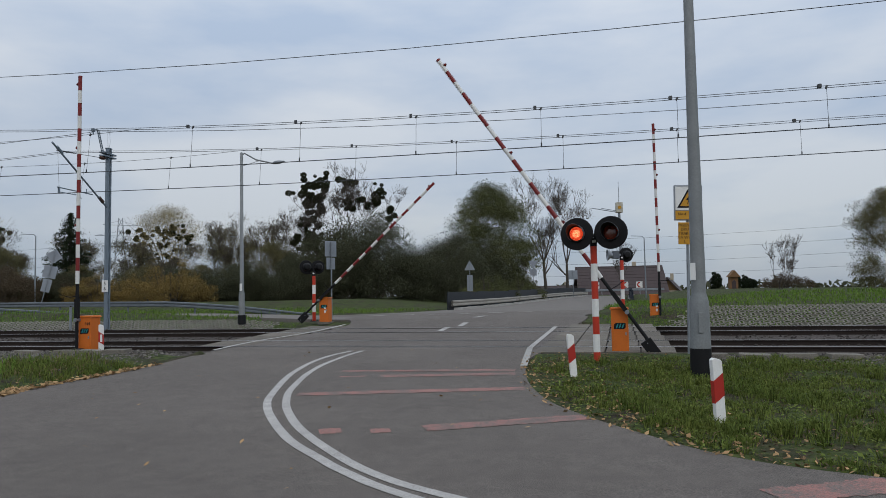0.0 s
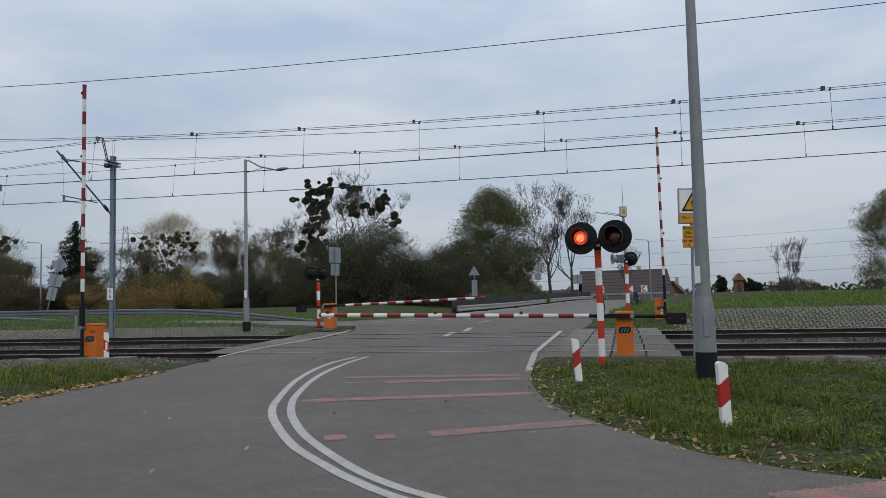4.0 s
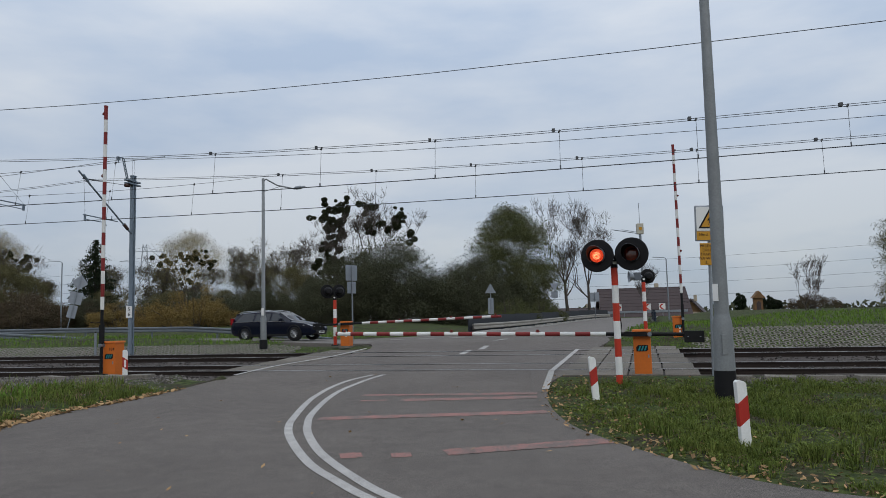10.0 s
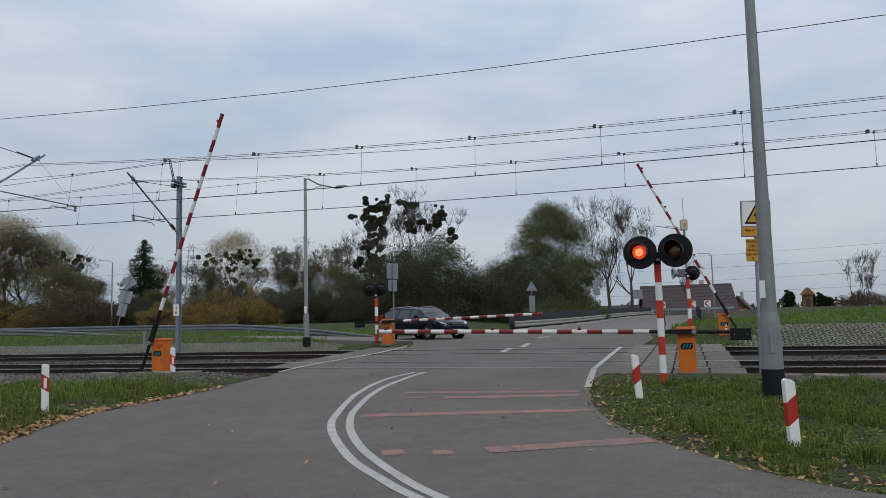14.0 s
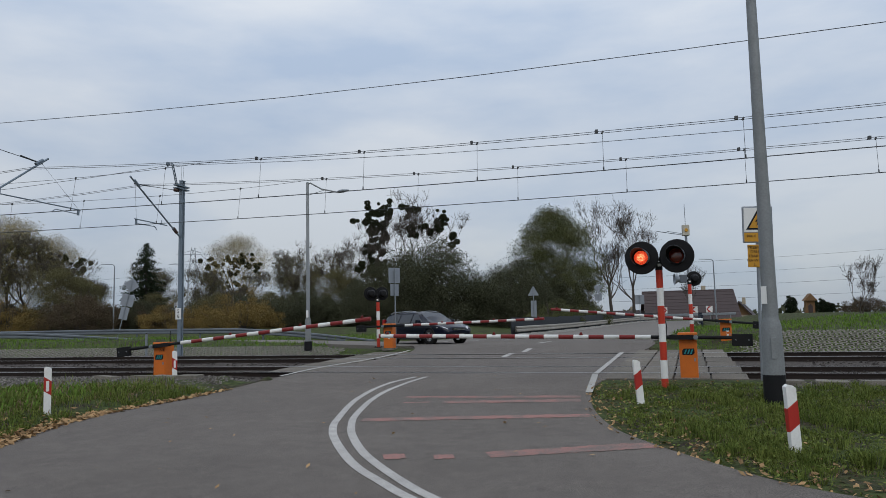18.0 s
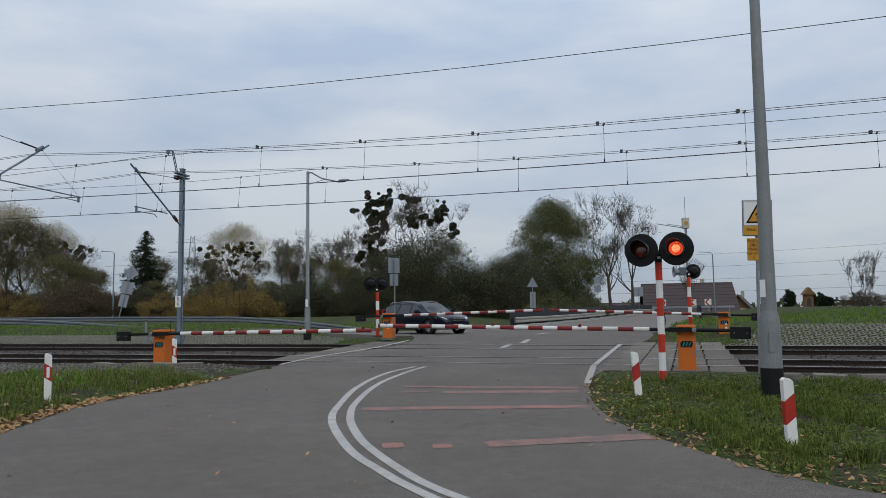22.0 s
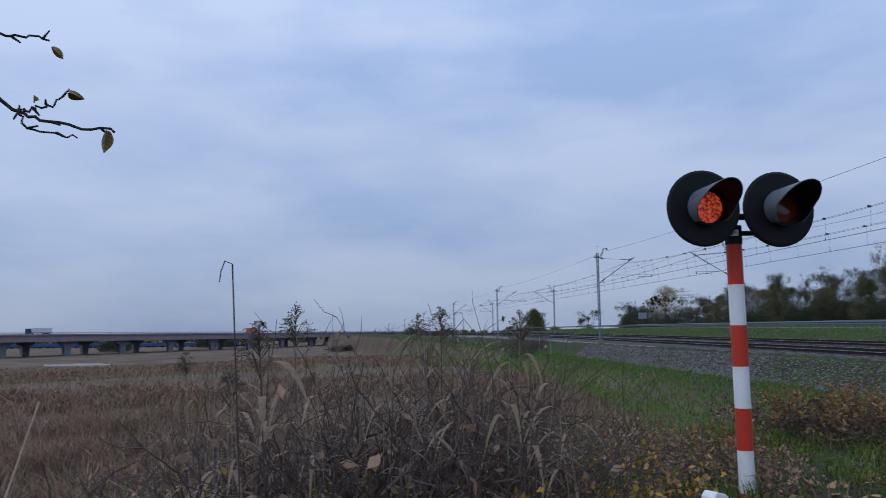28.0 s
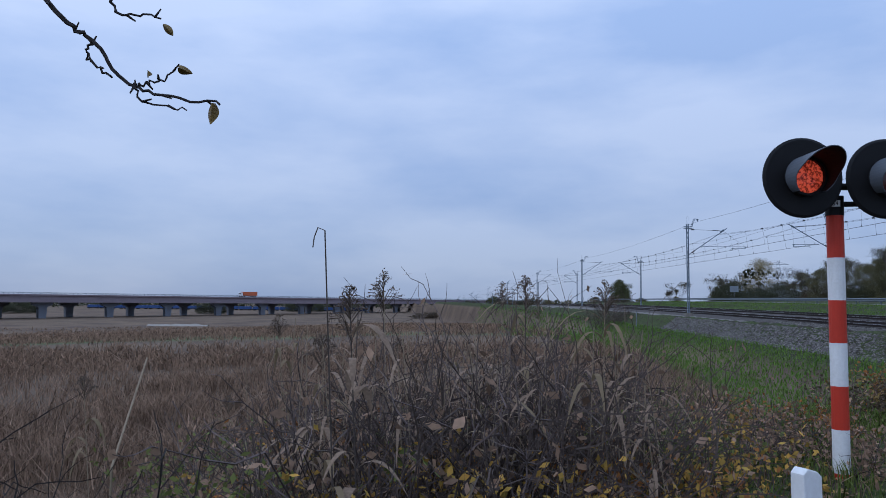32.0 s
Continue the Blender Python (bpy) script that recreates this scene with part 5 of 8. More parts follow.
far_rail = [(-420 + i * 9.0, float(np.interp(-420 + i * 9.0, [-420, -260, -138], [128, 92, 66.7])), float(np.interp(-420 + i * 9.0, [-420, -138], [2.6, 2.4]))) for i in range(32)]
guard_rail(far_rail, "distant guard rail along the road", 8.0)
# bridge: left beam with dark parapet, right dark railing
bl = [(x + 0.15, y, float(road_z(x, y)) + 0.6) for x, y in spline([(0.05, 46.8), (5.7, 64), (12.2, 84), (19.6, 105)], 40)]
guard_rail(bl, "pale weathered guard rail on the bridge edge", 3.0, mat("guard_rail_pale", (0.34, 0.32, 0.28), 0.6, 0, (0.2, 0.19, 0.165), 2.0, 0.8), 1.2)
parapet_mat = mat("parapet_dark", (0.035, 0.04, 0.045), 0.6, 0.2, (0.02, 0.022, 0.026), 3.0, 0.6)
pp = thing("bridge_parapet", pose(0, 0, 0), "dark panelled parapet of the bridge", "parapet", "bridge parapets", "structure")
for i in range(0, 39, 3):
    a, b = Vector(bl[i]), Vector(bl[min(i + 3, 39)])
    c, d = (a + b) / 2, (b - a)
    part("parapet_panel", Geo().box((0, 0, 0), (d.length - 0.02, 0.06, 1.25)), parapet_mat, pp, at=Matrix.Translation(c + Vector((-0.3, 0.1, -0.08))) @ pose(0, 0, 0, 0, 0, math.degrees(math.atan2(d.y, d.x))))
    part("kerb_beam", Geo().box((0, 0, 0), (d.length, 0.5, 0.4)), concrete_edge, pp, at=Matrix.Translation(c + Vector((0.35, -0.1, -0.67))) @ pose(0, 0, 0, 0, 0, math.degrees(math.atan2(d.y, d.x))))
pr = thing("bridge_parapet", pose(0, 0, 0), "dark blue railing of the bridge", "parapet", "bridge parapets", "structure")
rail_blue = mat("railing_dark_blue", (0.03, 0.04, 0.06), 0.55, 0.3, (0.02, 0.026, 0.04), 3.0, 0.6)
rr = [Vector((x, y, float(road_z(x, y)))) for x, y in spline([(11.4, 46), (14.9, 60), (19.5, 80), (24.3, 98)], 25)]
for i in range(24):
    a, b = rr[i], rr[i + 1]
    d = b - a
    m = Matrix.Translation((a + b) / 2) @ pose(0, 0, 0, 0, 0, math.degrees(math.atan2(d.y, d.x)))
    part("railing_panel", Geo().box((0, 0, 0.95), (d.length - 0.05, 0.05, 0.06)).box((0, 0, 0.5), (d.length - 0.05, 0.03, 0.7)).box((d.length / 2 - 0.05, 0, 0.4), (0.08, 0.08, 1.2)), rail_blue, pr, at=m)
    part("kerb_beam", Geo().box((0, -0.1, 0.02), (d.length, 0.5, 0.24)), concrete_edge, pr, at=m)

# small lamp posts, signal box and aerial by the bridge
for x, y, h in ((17.6, 66, 5.4), (-33.8, 60.1, 5.6), (-21, 75, 6.5)):
    q = thing("street_lamp", pose(x, y, lz(x, y)), "thin distant lamp post with a short arm", "street lamp", "street lamps")
    part("column", Geo().tube((0, 0, -0.2), (0, 0, h), 0.07, 0.045, n=8), galv, q)
    part("arm", Geo().path([(0, 0, h), (-0.2, 0, h + 0.15), (-1.2, 0, h + 0.2)], 0.03, 5), galv, q)
ap = thing("aerial_post", pose(6.9, 29.5, 0.8), "grey post with a siren box and an aerial", "post")
part("post", Geo().tube((0, 0, -0.2), (0, 0, 4.2), 0.05, n=8), galv, ap)
part("siren_box", Geo().box((0, 0, 4.35), (0.26, 0.22, 0.42)), cream_box, ap, bevel=0.02)
part("siren_mouth", Geo().tube((0, -0.13, 4.35), (0, -0.1, 4.35), 0.07, n=10), sign_yellow, ap)
part("aerial", Geo().tube((0, 0, 4.5), (0, 0, 5.4), 0.01, n=4), galv, ap)
part("aerial_arm", Geo().tube((0, 0, 4.15), (-1.1, 0, 4.35), 0.015, n=4).tube((0, 0, 4.2), (-0.7, 0.1, 4.35), 0.012, n=4), galv, ap)

# ---- honeycomb slabs on the far bank ----
def honey_cell():
    g, n = Geo(), 6
    outer = [(0.5 * math.cos(math.pi / 3 * i + math.pi / 6), 0.5 * math.sin(math.pi / 3 * i + math.pi / 6)) for i in range(n)]
    outer = [(0.94 * u, 0.94 * v) for u, v in outer]
    inner = [(0.7 * u, 0.7 * v) for u, v in outer]
    vs = [(u, v, 0.0) for u, v in outer] + [(u, v, 0.06) for u, v in outer] + [(u, v, 0.06) for u, v in inner] + [(u, v, 0.0) for u, v in inner]
    fs = []
    for i in range(n):
        j = (i + 1) % n
        fs += [(i, j, n + j, n + i), (n + i, n + j, 2 * n + j, 2 * n + i), (2 * n + i, 2 * n + j, 3 * n + j, 3 * n + i)]
    return vs, fs


cell_v, cell_f = honey_cell()
honey_mat = mat("honeycomb_concrete", (0.29, 0.272, 0.235), 0.9, 0, (0.14, 0.13, 0.11), 1.2, 0.9, 0.3, 40)
for nm, xa, xb in (("left", -28.0, -8.6), ("right", 5.2, 34.0)):
    hb = thing("honeycomb_slabs", pose(0, 0, 0), "pale honeycomb concrete slabs on the grassy bank", "bank paving", "bank paving", "structure")
    rows_per = 7 if nm == "left" else 11
    CW = 0.31
    near_cells = 0
    xs = np.arange(xa, xb, CW)
    cell_mesh = None
    rest = Geo()
    for r in range(rows_per):
        for i, x in enumerate(xs):
            s = 7.35 + r * CW * 0.9
            xx = x + (CW / 2 if r % 2 else 0)
            if nm == "right" and x < 5.2 + 0.14 * r:
                continue
            b = on_track(xx, s)
            zz = lz(b.x, b.y)
            tilt = (lz(*on_track(xx, s + 0.3)[:2]) - lz(*on_track(xx, s - 0.3)[:2])) / 0.6
            m = Matrix.Translation((b.x, b.y, zz + 0.02)) @ pose(0, 0, 0, math.degrees(math.atan(tilt)), 0, -11) @ Matrix.Scale(CW, 4)
            close = (-22 < x < -9 or 5 < x < 14) and near_cells < 290
            if close:
                if cell_mesh is None:
                    gm = Geo().add([tuple(Vector(v) * CW) for v in cell_v], cell_f)
                    cell_mesh = gm.mesh("honeycomb_cell", honey_mat)
                part("honeycomb_cell", cell_mesh, None, hb, at=m @ Matrix.Scale(1 / CW, 4))
                near_cells += 1
            else:
                rest.add([tuple(m @ Vector(v)) for v in cell_v], cell_f)
    tagged(part("honeycomb_rest", rest, honey_mat, hb), kind="stuff")


# ---- car ----
car_paint = mat("car_paint_navy", (0.004, 0.006, 0.014), 0.12, 0.0, (0.006, 0.008, 0.018), 2.0, 0.5, spec=0.2)
car_glass = mat("car_glass", (0.012, 0.016, 0.022), 0.05, 0.0, (0.018, 0.022, 0.03), 2.0, 0.3, spec=0.5)
rubber = mat("rubber", (0.018, 0.018, 0.018), 0.85)
alloy = mat("alloy_silver", (0.45, 0.46, 0.47), 0.35, 0.8)
chrome = mat("chrome", (0.6, 0.6, 0.6), 0.15, 1.0)
head_glass = mat("headlight_glass", (0.55, 0.56, 0.57), 0.12, 0.3, spec=0.8)
tail_glass = mat("tail_light_red", (0.3, 0.01, 0.012), 0.2)

car = thing("estate_car", pose(-4.05, 33.9, 0.84), "dark navy estate car with roof rails and silver wheels", "car")
ST = [  # along the car from tail to nose: x, floor, waist, roof, half width, half roof
    (-2.40, 0.50, 0.86, 0.92, 0.70, 0.60), (-2.34, 0.34, 0.98, 1.12, 0.80, 0.66), (-2.15, 0.26, 1.00, 1.36, 0.88, 0.60), (-1.75, 0.22, 1.00, 1.47, 0.91, 0.60), (-1.0, 0.20, 0.98, 1.51, 0.93, 0.62), (-0.2, 0.20, 0.96, 1.51, 0.93, 0.62), (0.35, 0.20, 0.95, 1.44, 0.93, 0.60), (0.8, 0.20, 0.94, 1.22, 0.93, 0.62), (1.12, 0.20, 0.93, 1.02, 0.92, 0.68), (1.5, 0.20, 0.90, 0.95, 0.91, 0.6), (2.0, 0.22, 0.82, 0.86, 0.87, 0.5), (2.28, 0.26, 0.70, 0.74, 0.78, 0.45), (2.40, 0.36, 0.56, 0.60, 0.62, 0.40)]
g = Geo()
for x, zb, zw, zr, w, wr in ST:
    half = [(0.0, zb), (w * 0.86, zb), (w * 0.97, zb + 0.12), (w, zb + 0.32 if zb + 0.32 < zw else (zb + zw) / 2), (w * 0.985, zw - 0.03), (w * 0.95, zw), (wr + (w * 0.95 - wr) * 0.15, zr - 0.05), (wr * 0.85, zr), (0.0, zr + 0.015)]
    ring = [(x, y, z) for y, z in half] + [(x, -y, z) for y, z in reversed(half[1:-1])]
    g.v += ring
n = len(g.v) // len(ST)
g.f = [(i * n + j, i * n + (j + 1) % n, (i + 1) * n + (j + 1) % n, (i + 1) * n + j) for i in range(len(ST) - 1) for j in range(n)] + [tuple(range(n)), tuple(range(len(g.v) - 1, len(g.v) - n - 1, -1))]
g.mi = [0] * len(g.f)
g.v = [(x, y, z * 0.955 + 0.01) for x, y, z in g.v]
body = part("body", g, car_paint, car, "dark navy painted body", smooth=True)
crease = bmesh.new()
crease.from_mesh(body.data)
for q in crease.edges:
    q.smooth = len(q.link_faces) < 2 or q.calc_face_angle(0) < 0.42
crease.to_mesh(body.data)
crease.free()
for sy in (-1, 1):
    def pane(x0, x1, name, t0=0.0, t1=0.0):
        vs = []
        for dx, dz, yy in ((x0, 0.97, 0.905), (x1, 0.95, 0.905), (x1 + t1, 1.34, 0.70), (x0 + t0, 1.34, 0.70)):
            vs.append((dx, sy * yy, dz))
        vs += [(x, y - sy * 0.02, z) for x, y, z in vs]
        part(name, Geo().add(vs, [(0, 1, 2, 3), (7, 6, 5, 4), (0, 4, 5, 1), (1, 5, 6, 2), (2, 6, 7, 3), (3, 7, 4, 0)]), car_glass, body, "dark side window")
    pane(0.08, 0.92, "side_window", 0.0, -0.56)
    pane(-0.88, 0.0, "side_window", 0.04, 0.0)
    pane(-1.95, -0.98, "side_window", 0.28, 0.02)
    part("chrome_line", Geo().tube((-2.0, sy * 0.912, 0.955), (0.95, sy * 0.912, 0.935), 0.01, n=5), chrome, body)
    part("roof_rail", Geo().path([(-1.95, sy * 0.57, 1.39), (-1.75, sy * 0.57, 1.46), (-0.3, sy * 0.57, 1.5), (0.25, sy * 0.57, 1.42)], 0.022, 6), alloy, body)
    part("mirror", Geo().box((0.72, sy * 1.0, 1.02), (0.14, 0.2, 0.13)), car_paint, body, bevel=0.03)
    part("sill", Geo().box((0, sy * 0.91, 0.27), (2.2, 0.03, 0.1)), rubber, body)
    part("headlight", Geo().lathe([(0.0, -1.0), (0.5, -0.87), (0.87, -0.5), (1.0, 0.0), (0.87, 0.5), (0.5, 0.87), (0.0, 1.0)], 14, pose(2.08, sy * 0.68, 0.67, 0, 12, -sy * 34) @ Matrix.Diagonal((0.3, 0.13, 0.085, 1))), head_glass, body, "clear headlight", smooth=True)
    part("fog_light", Geo().tube((2.26, sy * 0.6, 0.4), (2.33, sy * 0.58, 0.4), 0.07, n=10), head_glass, body)
    part("tail_light", Geo().box((-2.28, sy * 0.76, 0.98), (0.16, 0.14, 0.34)), tail_glass, body, "red tail light", bevel=0.02)
    part("door_handle", Geo().box((-0.7, sy * 0.93, 0.86), (0.2, 0.03, 0.03)).box((0.2, sy * 0.93, 0.85), (0.2, 0.03, 0.03)), car_paint, body)
part("windscreen", Geo().add([(1.12, 0.68, 0.99), (1.12, -0.68, 0.99), (0.42, -0.57, 1.385), (0.42, 0.57, 1.385), (1.08, 0.68, 0.95), (1.08, -0.68, 0.95), (0.38, -0.57, 1.345), (0.38, 0.57, 1.345)], [(0, 1, 2, 3), (7, 6, 5, 4), (0, 4, 5, 1), (1, 5, 6, 2), (2, 6, 7, 3), (3, 7, 4, 0)]), car_glass, body, "windscreen")
part("rear_window", Geo().add([(-2.36, 0.6, 1.06), (-2.36, -0.6, 1.06), (-2.12, -0.54, 1.38), (-2.12, 0.54, 1.38), (-2.33, 0.6, 1.06), (-2.33, -0.6, 1.06), (-2.09, -0.54, 1.38), (-2.09, 0.54, 1.38)], [(0, 1, 2, 3), (7, 6, 5, 4), (0, 4, 5, 1), (1, 5, 6, 2), (2, 6, 7, 3), (3, 7, 4, 0)]), car_glass, body)
part("grille", Geo().box((2.36, 0, 0.62), (0.06, 0.7, 0.12)).box((2.39, 0, 0.4), (0.06, 0.95, 0.13)), rubber, body, bevel=0.015)
part("grille_bar", Geo().box((2.40, 0, 0.67), (0.03, 0.62, 0.018)).box((2.40, 0, 0.6), (0.03, 0.62, 0.018)), chrome, body)
part("plate", Geo().box((2.43, 0, 0.37), (0.012, 0.5, 0.11)), sign_white, body, "white plate with a dark bar")
part("plate_bar", Geo().box((2.44, 0, 0.37), (0.006, 0.36, 0.05)), black, body)
WHEELS = []
for wx in (-1.42, 1.43):
    for sy in (-1, 1):
        w = new("wheel")
        w.parent = car
        w.empty_display_size = 0.1
        w.matrix_basis = pose(wx, sy * 0.82, 0.325)
        part("arch", Geo().lathe([(0.36, -0.12), (0.39, -0.11), (0.39, 0.11), (0.36, 0.115)], 22, pose(wx, sy * 0.83, 0.36, 90, 0, 0)), rubber, body)
        part("tyre", Geo().lathe([(0.2, -0.1), (0.3, -0.11), (0.325, -0.08), (0.325, 0.08), (0.3, 0.11), (0.2, 0.1)], 26, pose(0, 0, 0, 90, 0, 0)), rubber, w, smooth=True)
        rim = Geo().lathe([(0.215, -0.1), (0.2, -0.1), (0.19, 0.0), (0.19, 0.09), (0.215, 0.1)], 22, pose(0, 0, 0, 90, 0, 0))
        for k in range(10):
            a = math.pi * 2 * k / 10
            rim.tube((0.03 * math.cos(a), sy * 0.085, 0.03 * math.sin(a)), (0.2 * math.cos(a), sy * 0.09, 0.2 * math.sin(a)), 0.016, n=4)
        rim.tube((0, sy * 0.06, 0), (0, sy * 0.105, 0), 0.045, n=10)
        part("rim", rim, alloy, w, "silver alloy rim")
        WHEELS.append(w)

# ---- house across the bridge ----
roof_mat = mat("roof_brown_sheet", (0.07, 0.05, 0.048), 0.6, 0, (0.045, 0.034, 0.034), 1.2, 0.7, 0.4, 8)
wall_mat = mat("house_render", (0.42, 0.36, 0.27), 0.85, 0, (0.3, 0.26, 0.2), 1.0, 0.7)
wood_gable = mat("gable_timber", (0.2, 0.11, 0.05), 0.7, 0, (0.12, 0.07, 0.035), 2.0, 0.8)
window_glass = mat("window_glass_dark", (0.03, 0.035, 0.04), 0.1, spec=0.7)


def house(m, w, d, eave, ridge, label):
    h = thing("house", m, label, "house", "houses")
    part("wall", Geo().box((0, 0, eave / 2), (w, d, eave)), wall_mat, h, "pale rendered wall")
    for sx in (-1, 1):
        part("gable", Geo().prism([(-d / 2, eave), (d / 2, eave), (0, ridge - 0.1)], "x", 0.2, pose(sx * (w / 2 - 0.1), 0, 0)), wood_gable if sx > 0 else wall_mat, h)
    for sy in (-1, 1):
        ln = math.hypot(d / 2 + 0.5, ridge - eave + 0.35)
        ang = math.degrees(math.atan2(ridge - eave + 0.35, d / 2 + 0.5))
        rf = part("roof", Geo().box((0, 0, 0), (w + 1.0, ln, 0.14)), roof_mat, h, "brown tiled roof", at=pose(0, sy * (d / 4 + 0.25), (ridge + eave - 0.35) / 2 + 0.07, -sy * ang, 0, 0))
        for k in range(9):
            part("roof_seam", Geo().box((0, (k - 4) * ln / 9, 0.085), (w + 1.0, 0.05, 0.03)), roof_mat, rf)
    part("ridge_cap", Geo().tube((-w / 2 - 0.5, 0, ridge + 0.1), (w / 2 + 0.5, 0, ridge + 0.1), 0.12, n=8), roof_mat, h)
    part("chimney", Geo().box((w * 0.2, 0.6, ridge + 0.3), (0.6, 0.5, 1.1)), wall_mat, h, bevel=0.03)
    for k in (-1, 1):
        wi = part("window", Geo().box((k * w * 0.25, -d / 2 - 0.02, eave * 0.55), (1.3, 0.06, 1.2)), white_paint, h)
        part("pane", Geo().box((k * w * 0.25, -d / 2 - 0.055, eave * 0.55), (1.1, 0.03, 1.0)), window_glass, wi)
    return h


house(pose(27.0, 117, 0.4, 0, 0, -4), 12.6, 9, 1.4, 5.75, "low house with a broad brown roof behind the bridge")
house(pose(37.6, 126, 0.2, 0, 0, -112), 6, 3.2, 2.2, 4.2, "small timber gabled house")
house(pose(-38, 98, 0.6, 0, 0, 10), 7, 6, 2.0, 3.6, "house with a reddish roof between the trees")
house(pose(16.5, 120, 1.0, 0, 0, 5), 14, 7, 1.5, 2.3, "long low shed behind the bare trees")

sh = thing("wayside_shrine", pose(34.8, 90.3, 0.4), "small wooden wayside shrine with a roof", "shrine")
part("post", Geo().box((0, 0, 0.7), (0.3, 0.3, 1.6)), wood_gable, sh)
part("case", Geo().box((0, 0.2, 2.3), (1.05, 0.5, 1.9)), wood_gable, sh, bevel=0.03)
part("niche", Geo().prism([(-0.25, -0.6), (0.25, -0.6), (0.25, 0.35), (0, 0.6), (-0.25, 0.35)], "y", 0.1, pose(0, -0.06, 2.3)), roof_mat, sh)
part("roof", Geo().prism([(-0.75, 0), (0.75, 0), (0, 0.85)], "y", 0.9, pose(0, 0.1, 3.25)), wood_gable, sh)

# ---- pylons ----
def pylon(x, y, h, yaw, label):
    t = thing("power_pylon", pose(x, y, lz(x, y) - 0.5, 0, 0, yaw), label, "pylon", "pylons")
    g = Geo()
    w0, w1 = h * 0.09, h * 0.02
    for sx in (-1, 1):
        for sy in (-1, 1):
            g.tube((sx * w0, sy * w0, 0), (sx * w1, sy * w1, h), 0.14, 0.08, n=4)
    k = 9
    for i in range(k):
        a, b = i / k, (i + 1) / k
        wa, wb = w0 + (w1 - w0) * a, w0 + (w1 - w0) * b
        for sx, sy, ex, ey in ((-1, -1, 1, -1), (1, -1, 1, 1), (1, 1, -1, 1), (-1, 1, -1, -1)):
            g.tube((sx * wa, sy * wa, h * a), (ex * wb, ey * wb, h * b), 0.07, n=3)
            g.tube((ex * wa, ey * wa, h * a), (sx * wb, sy * wb, h * b), 0.07, n=3)
    part("tower", g, galv, t)
    for z, s in ((0.68, 0.2), (0.8, 0.26), (0.92, 0.18)):
        part("cross_arm", Geo().tube((-h * s, 0, h * z), (h * s, 0, h * z), 0.1, n=4).tube((-h * s, 0, h * z), (0, 0, h * (z + 0.05)), 0.07, n=4).tube((h * s, 0, h * z), (0, 0, h * (z + 0.05)), 0.07, n=4), galv, t)
    return t


pylon(-146, 327, 40, 30, "distant grey lattice power pylon")
pylon(-398, 231, 30, 60, "distant grey lattice power pylon")
pylon(-330, 262, 26, 60, "distant grey lattice power pylon")
pw = thing("power_lines", pose(0, 0, 0), "thin distant power lines", "power lines")
for k in range(4):
    a, b = Vector((-146, 327, 30 - k * 4)), Vector((230, 240, 30 - k * 5.0))
    part("cable", Geo().path([a.lerp(b, u) - Vector((0, 0, 14 * 4 * u * (1 - u) * 0.5)) for u in np.linspace(0, 1, 14)], 0.04, 3), wire_mat, pw)
    a, b = Vector((-146, 327, 30 - k * 4)), Vector((-420, 300, 30 - k * 4))
    part("cable", Geo().path([a.lerp(b, u) - Vector((0, 0, 12 * 4 * u * (1 - u) * 0.5)) for u in np.linspace(0, 1, 12)], 0.05, 3), wire_mat, pw)

# ---- motorway viaduct, trucks and train far off ----
# distance haze is mixed into both base colours: paler, the piers also bluer
beam_hazed = mat("viaduct_beam_hazed", (0.27, 0.22, 0.235), 0.8, 0, (0.2, 0.165, 0.18), 0.1, 0.6)
pier_hazed = mat("viaduct_pier_hazed", (0.2, 0.21, 0.24), 0.85, 0, (0.14, 0.15, 0.17), 0.15, 0.6)
VA, VB = Vector((-410.0, -209.0, 2.9)), Vector((-722.0, 48.0, 1.5))
vd = (VB - VA)
VYAW = math.degrees(math.atan2(vd.y, vd.x))
via = thing("viaduct", pose(0, 0, 0), "long motorway viaduct on paired piers across the plain", "viaduct", kind="structure")
NV = 20
for i in range(-6, NV + 12):
    a, b = VA + vd * (i / NV), VA + vd * ((i + 1) / NV)
    ln = (b - a).length
    m = Matrix.Translation((a + b) / 2) @ pose(0, 0, 0, 0, 0, VYAW)
    part("deck_span", Geo().box((0, 0, -0.4), (ln, 26, 0.8)).box((0, 11.6, -2.6), (ln, 1.2, 3.8)).box((0, -11.6, -2.6), (ln, 1.2, 3.8)).box((0, 4, -2.6), (ln, 1.2, 3.8)).box((0, 12.9, -0.5), (ln, 0.3, 1.3)), beam_hazed, via, at=m)
    for sy in (-12.9, 12.9):
        rg = Geo().box((0, sy, 0.95), (ln, 0.1, 0.12)).box((0, sy, 0.5), (ln, 0.06, 0.08))
        for k in range(8):
            rg.box((-ln / 2 + (k + 0.5) * ln / 8, sy, 0.45), (0.14, 0.12, 0.9))
        part("parapet_rail", rg, galv, via, at=m)
    if i % 2 == 0:
        # two rows of piers, the far row set on by half a span
        for sy, run in ((-7.0, -5.6), (9.0, 18.8)):
            c = a + vd.normalized() * run
            gz = lz(c.x, c.y)
            pg = Geo().prism([(-5.6, -4.4), (5.6, -4.4), (5.6, -5.7), (2.4, -7.2), (2.0, gz - c.z - 1), (-2.0, gz - c.z - 1), (-2.4, -7.2), (-5.6, -5.7)], "y", 2.4)
            part("pier", pg, pier_hazed, via, "grey concrete pier with a flared head", at=Matrix.Translation(c) @ pose(0, 0, 0, 0, 0, VYAW) @ pose(0, sy, 0))

orange_box = mat("truck_orange_tarp", (0.5, 0.13, 0.05), 0.6, 0, (0.4, 0.1, 0.04), 0.4, 0.5)
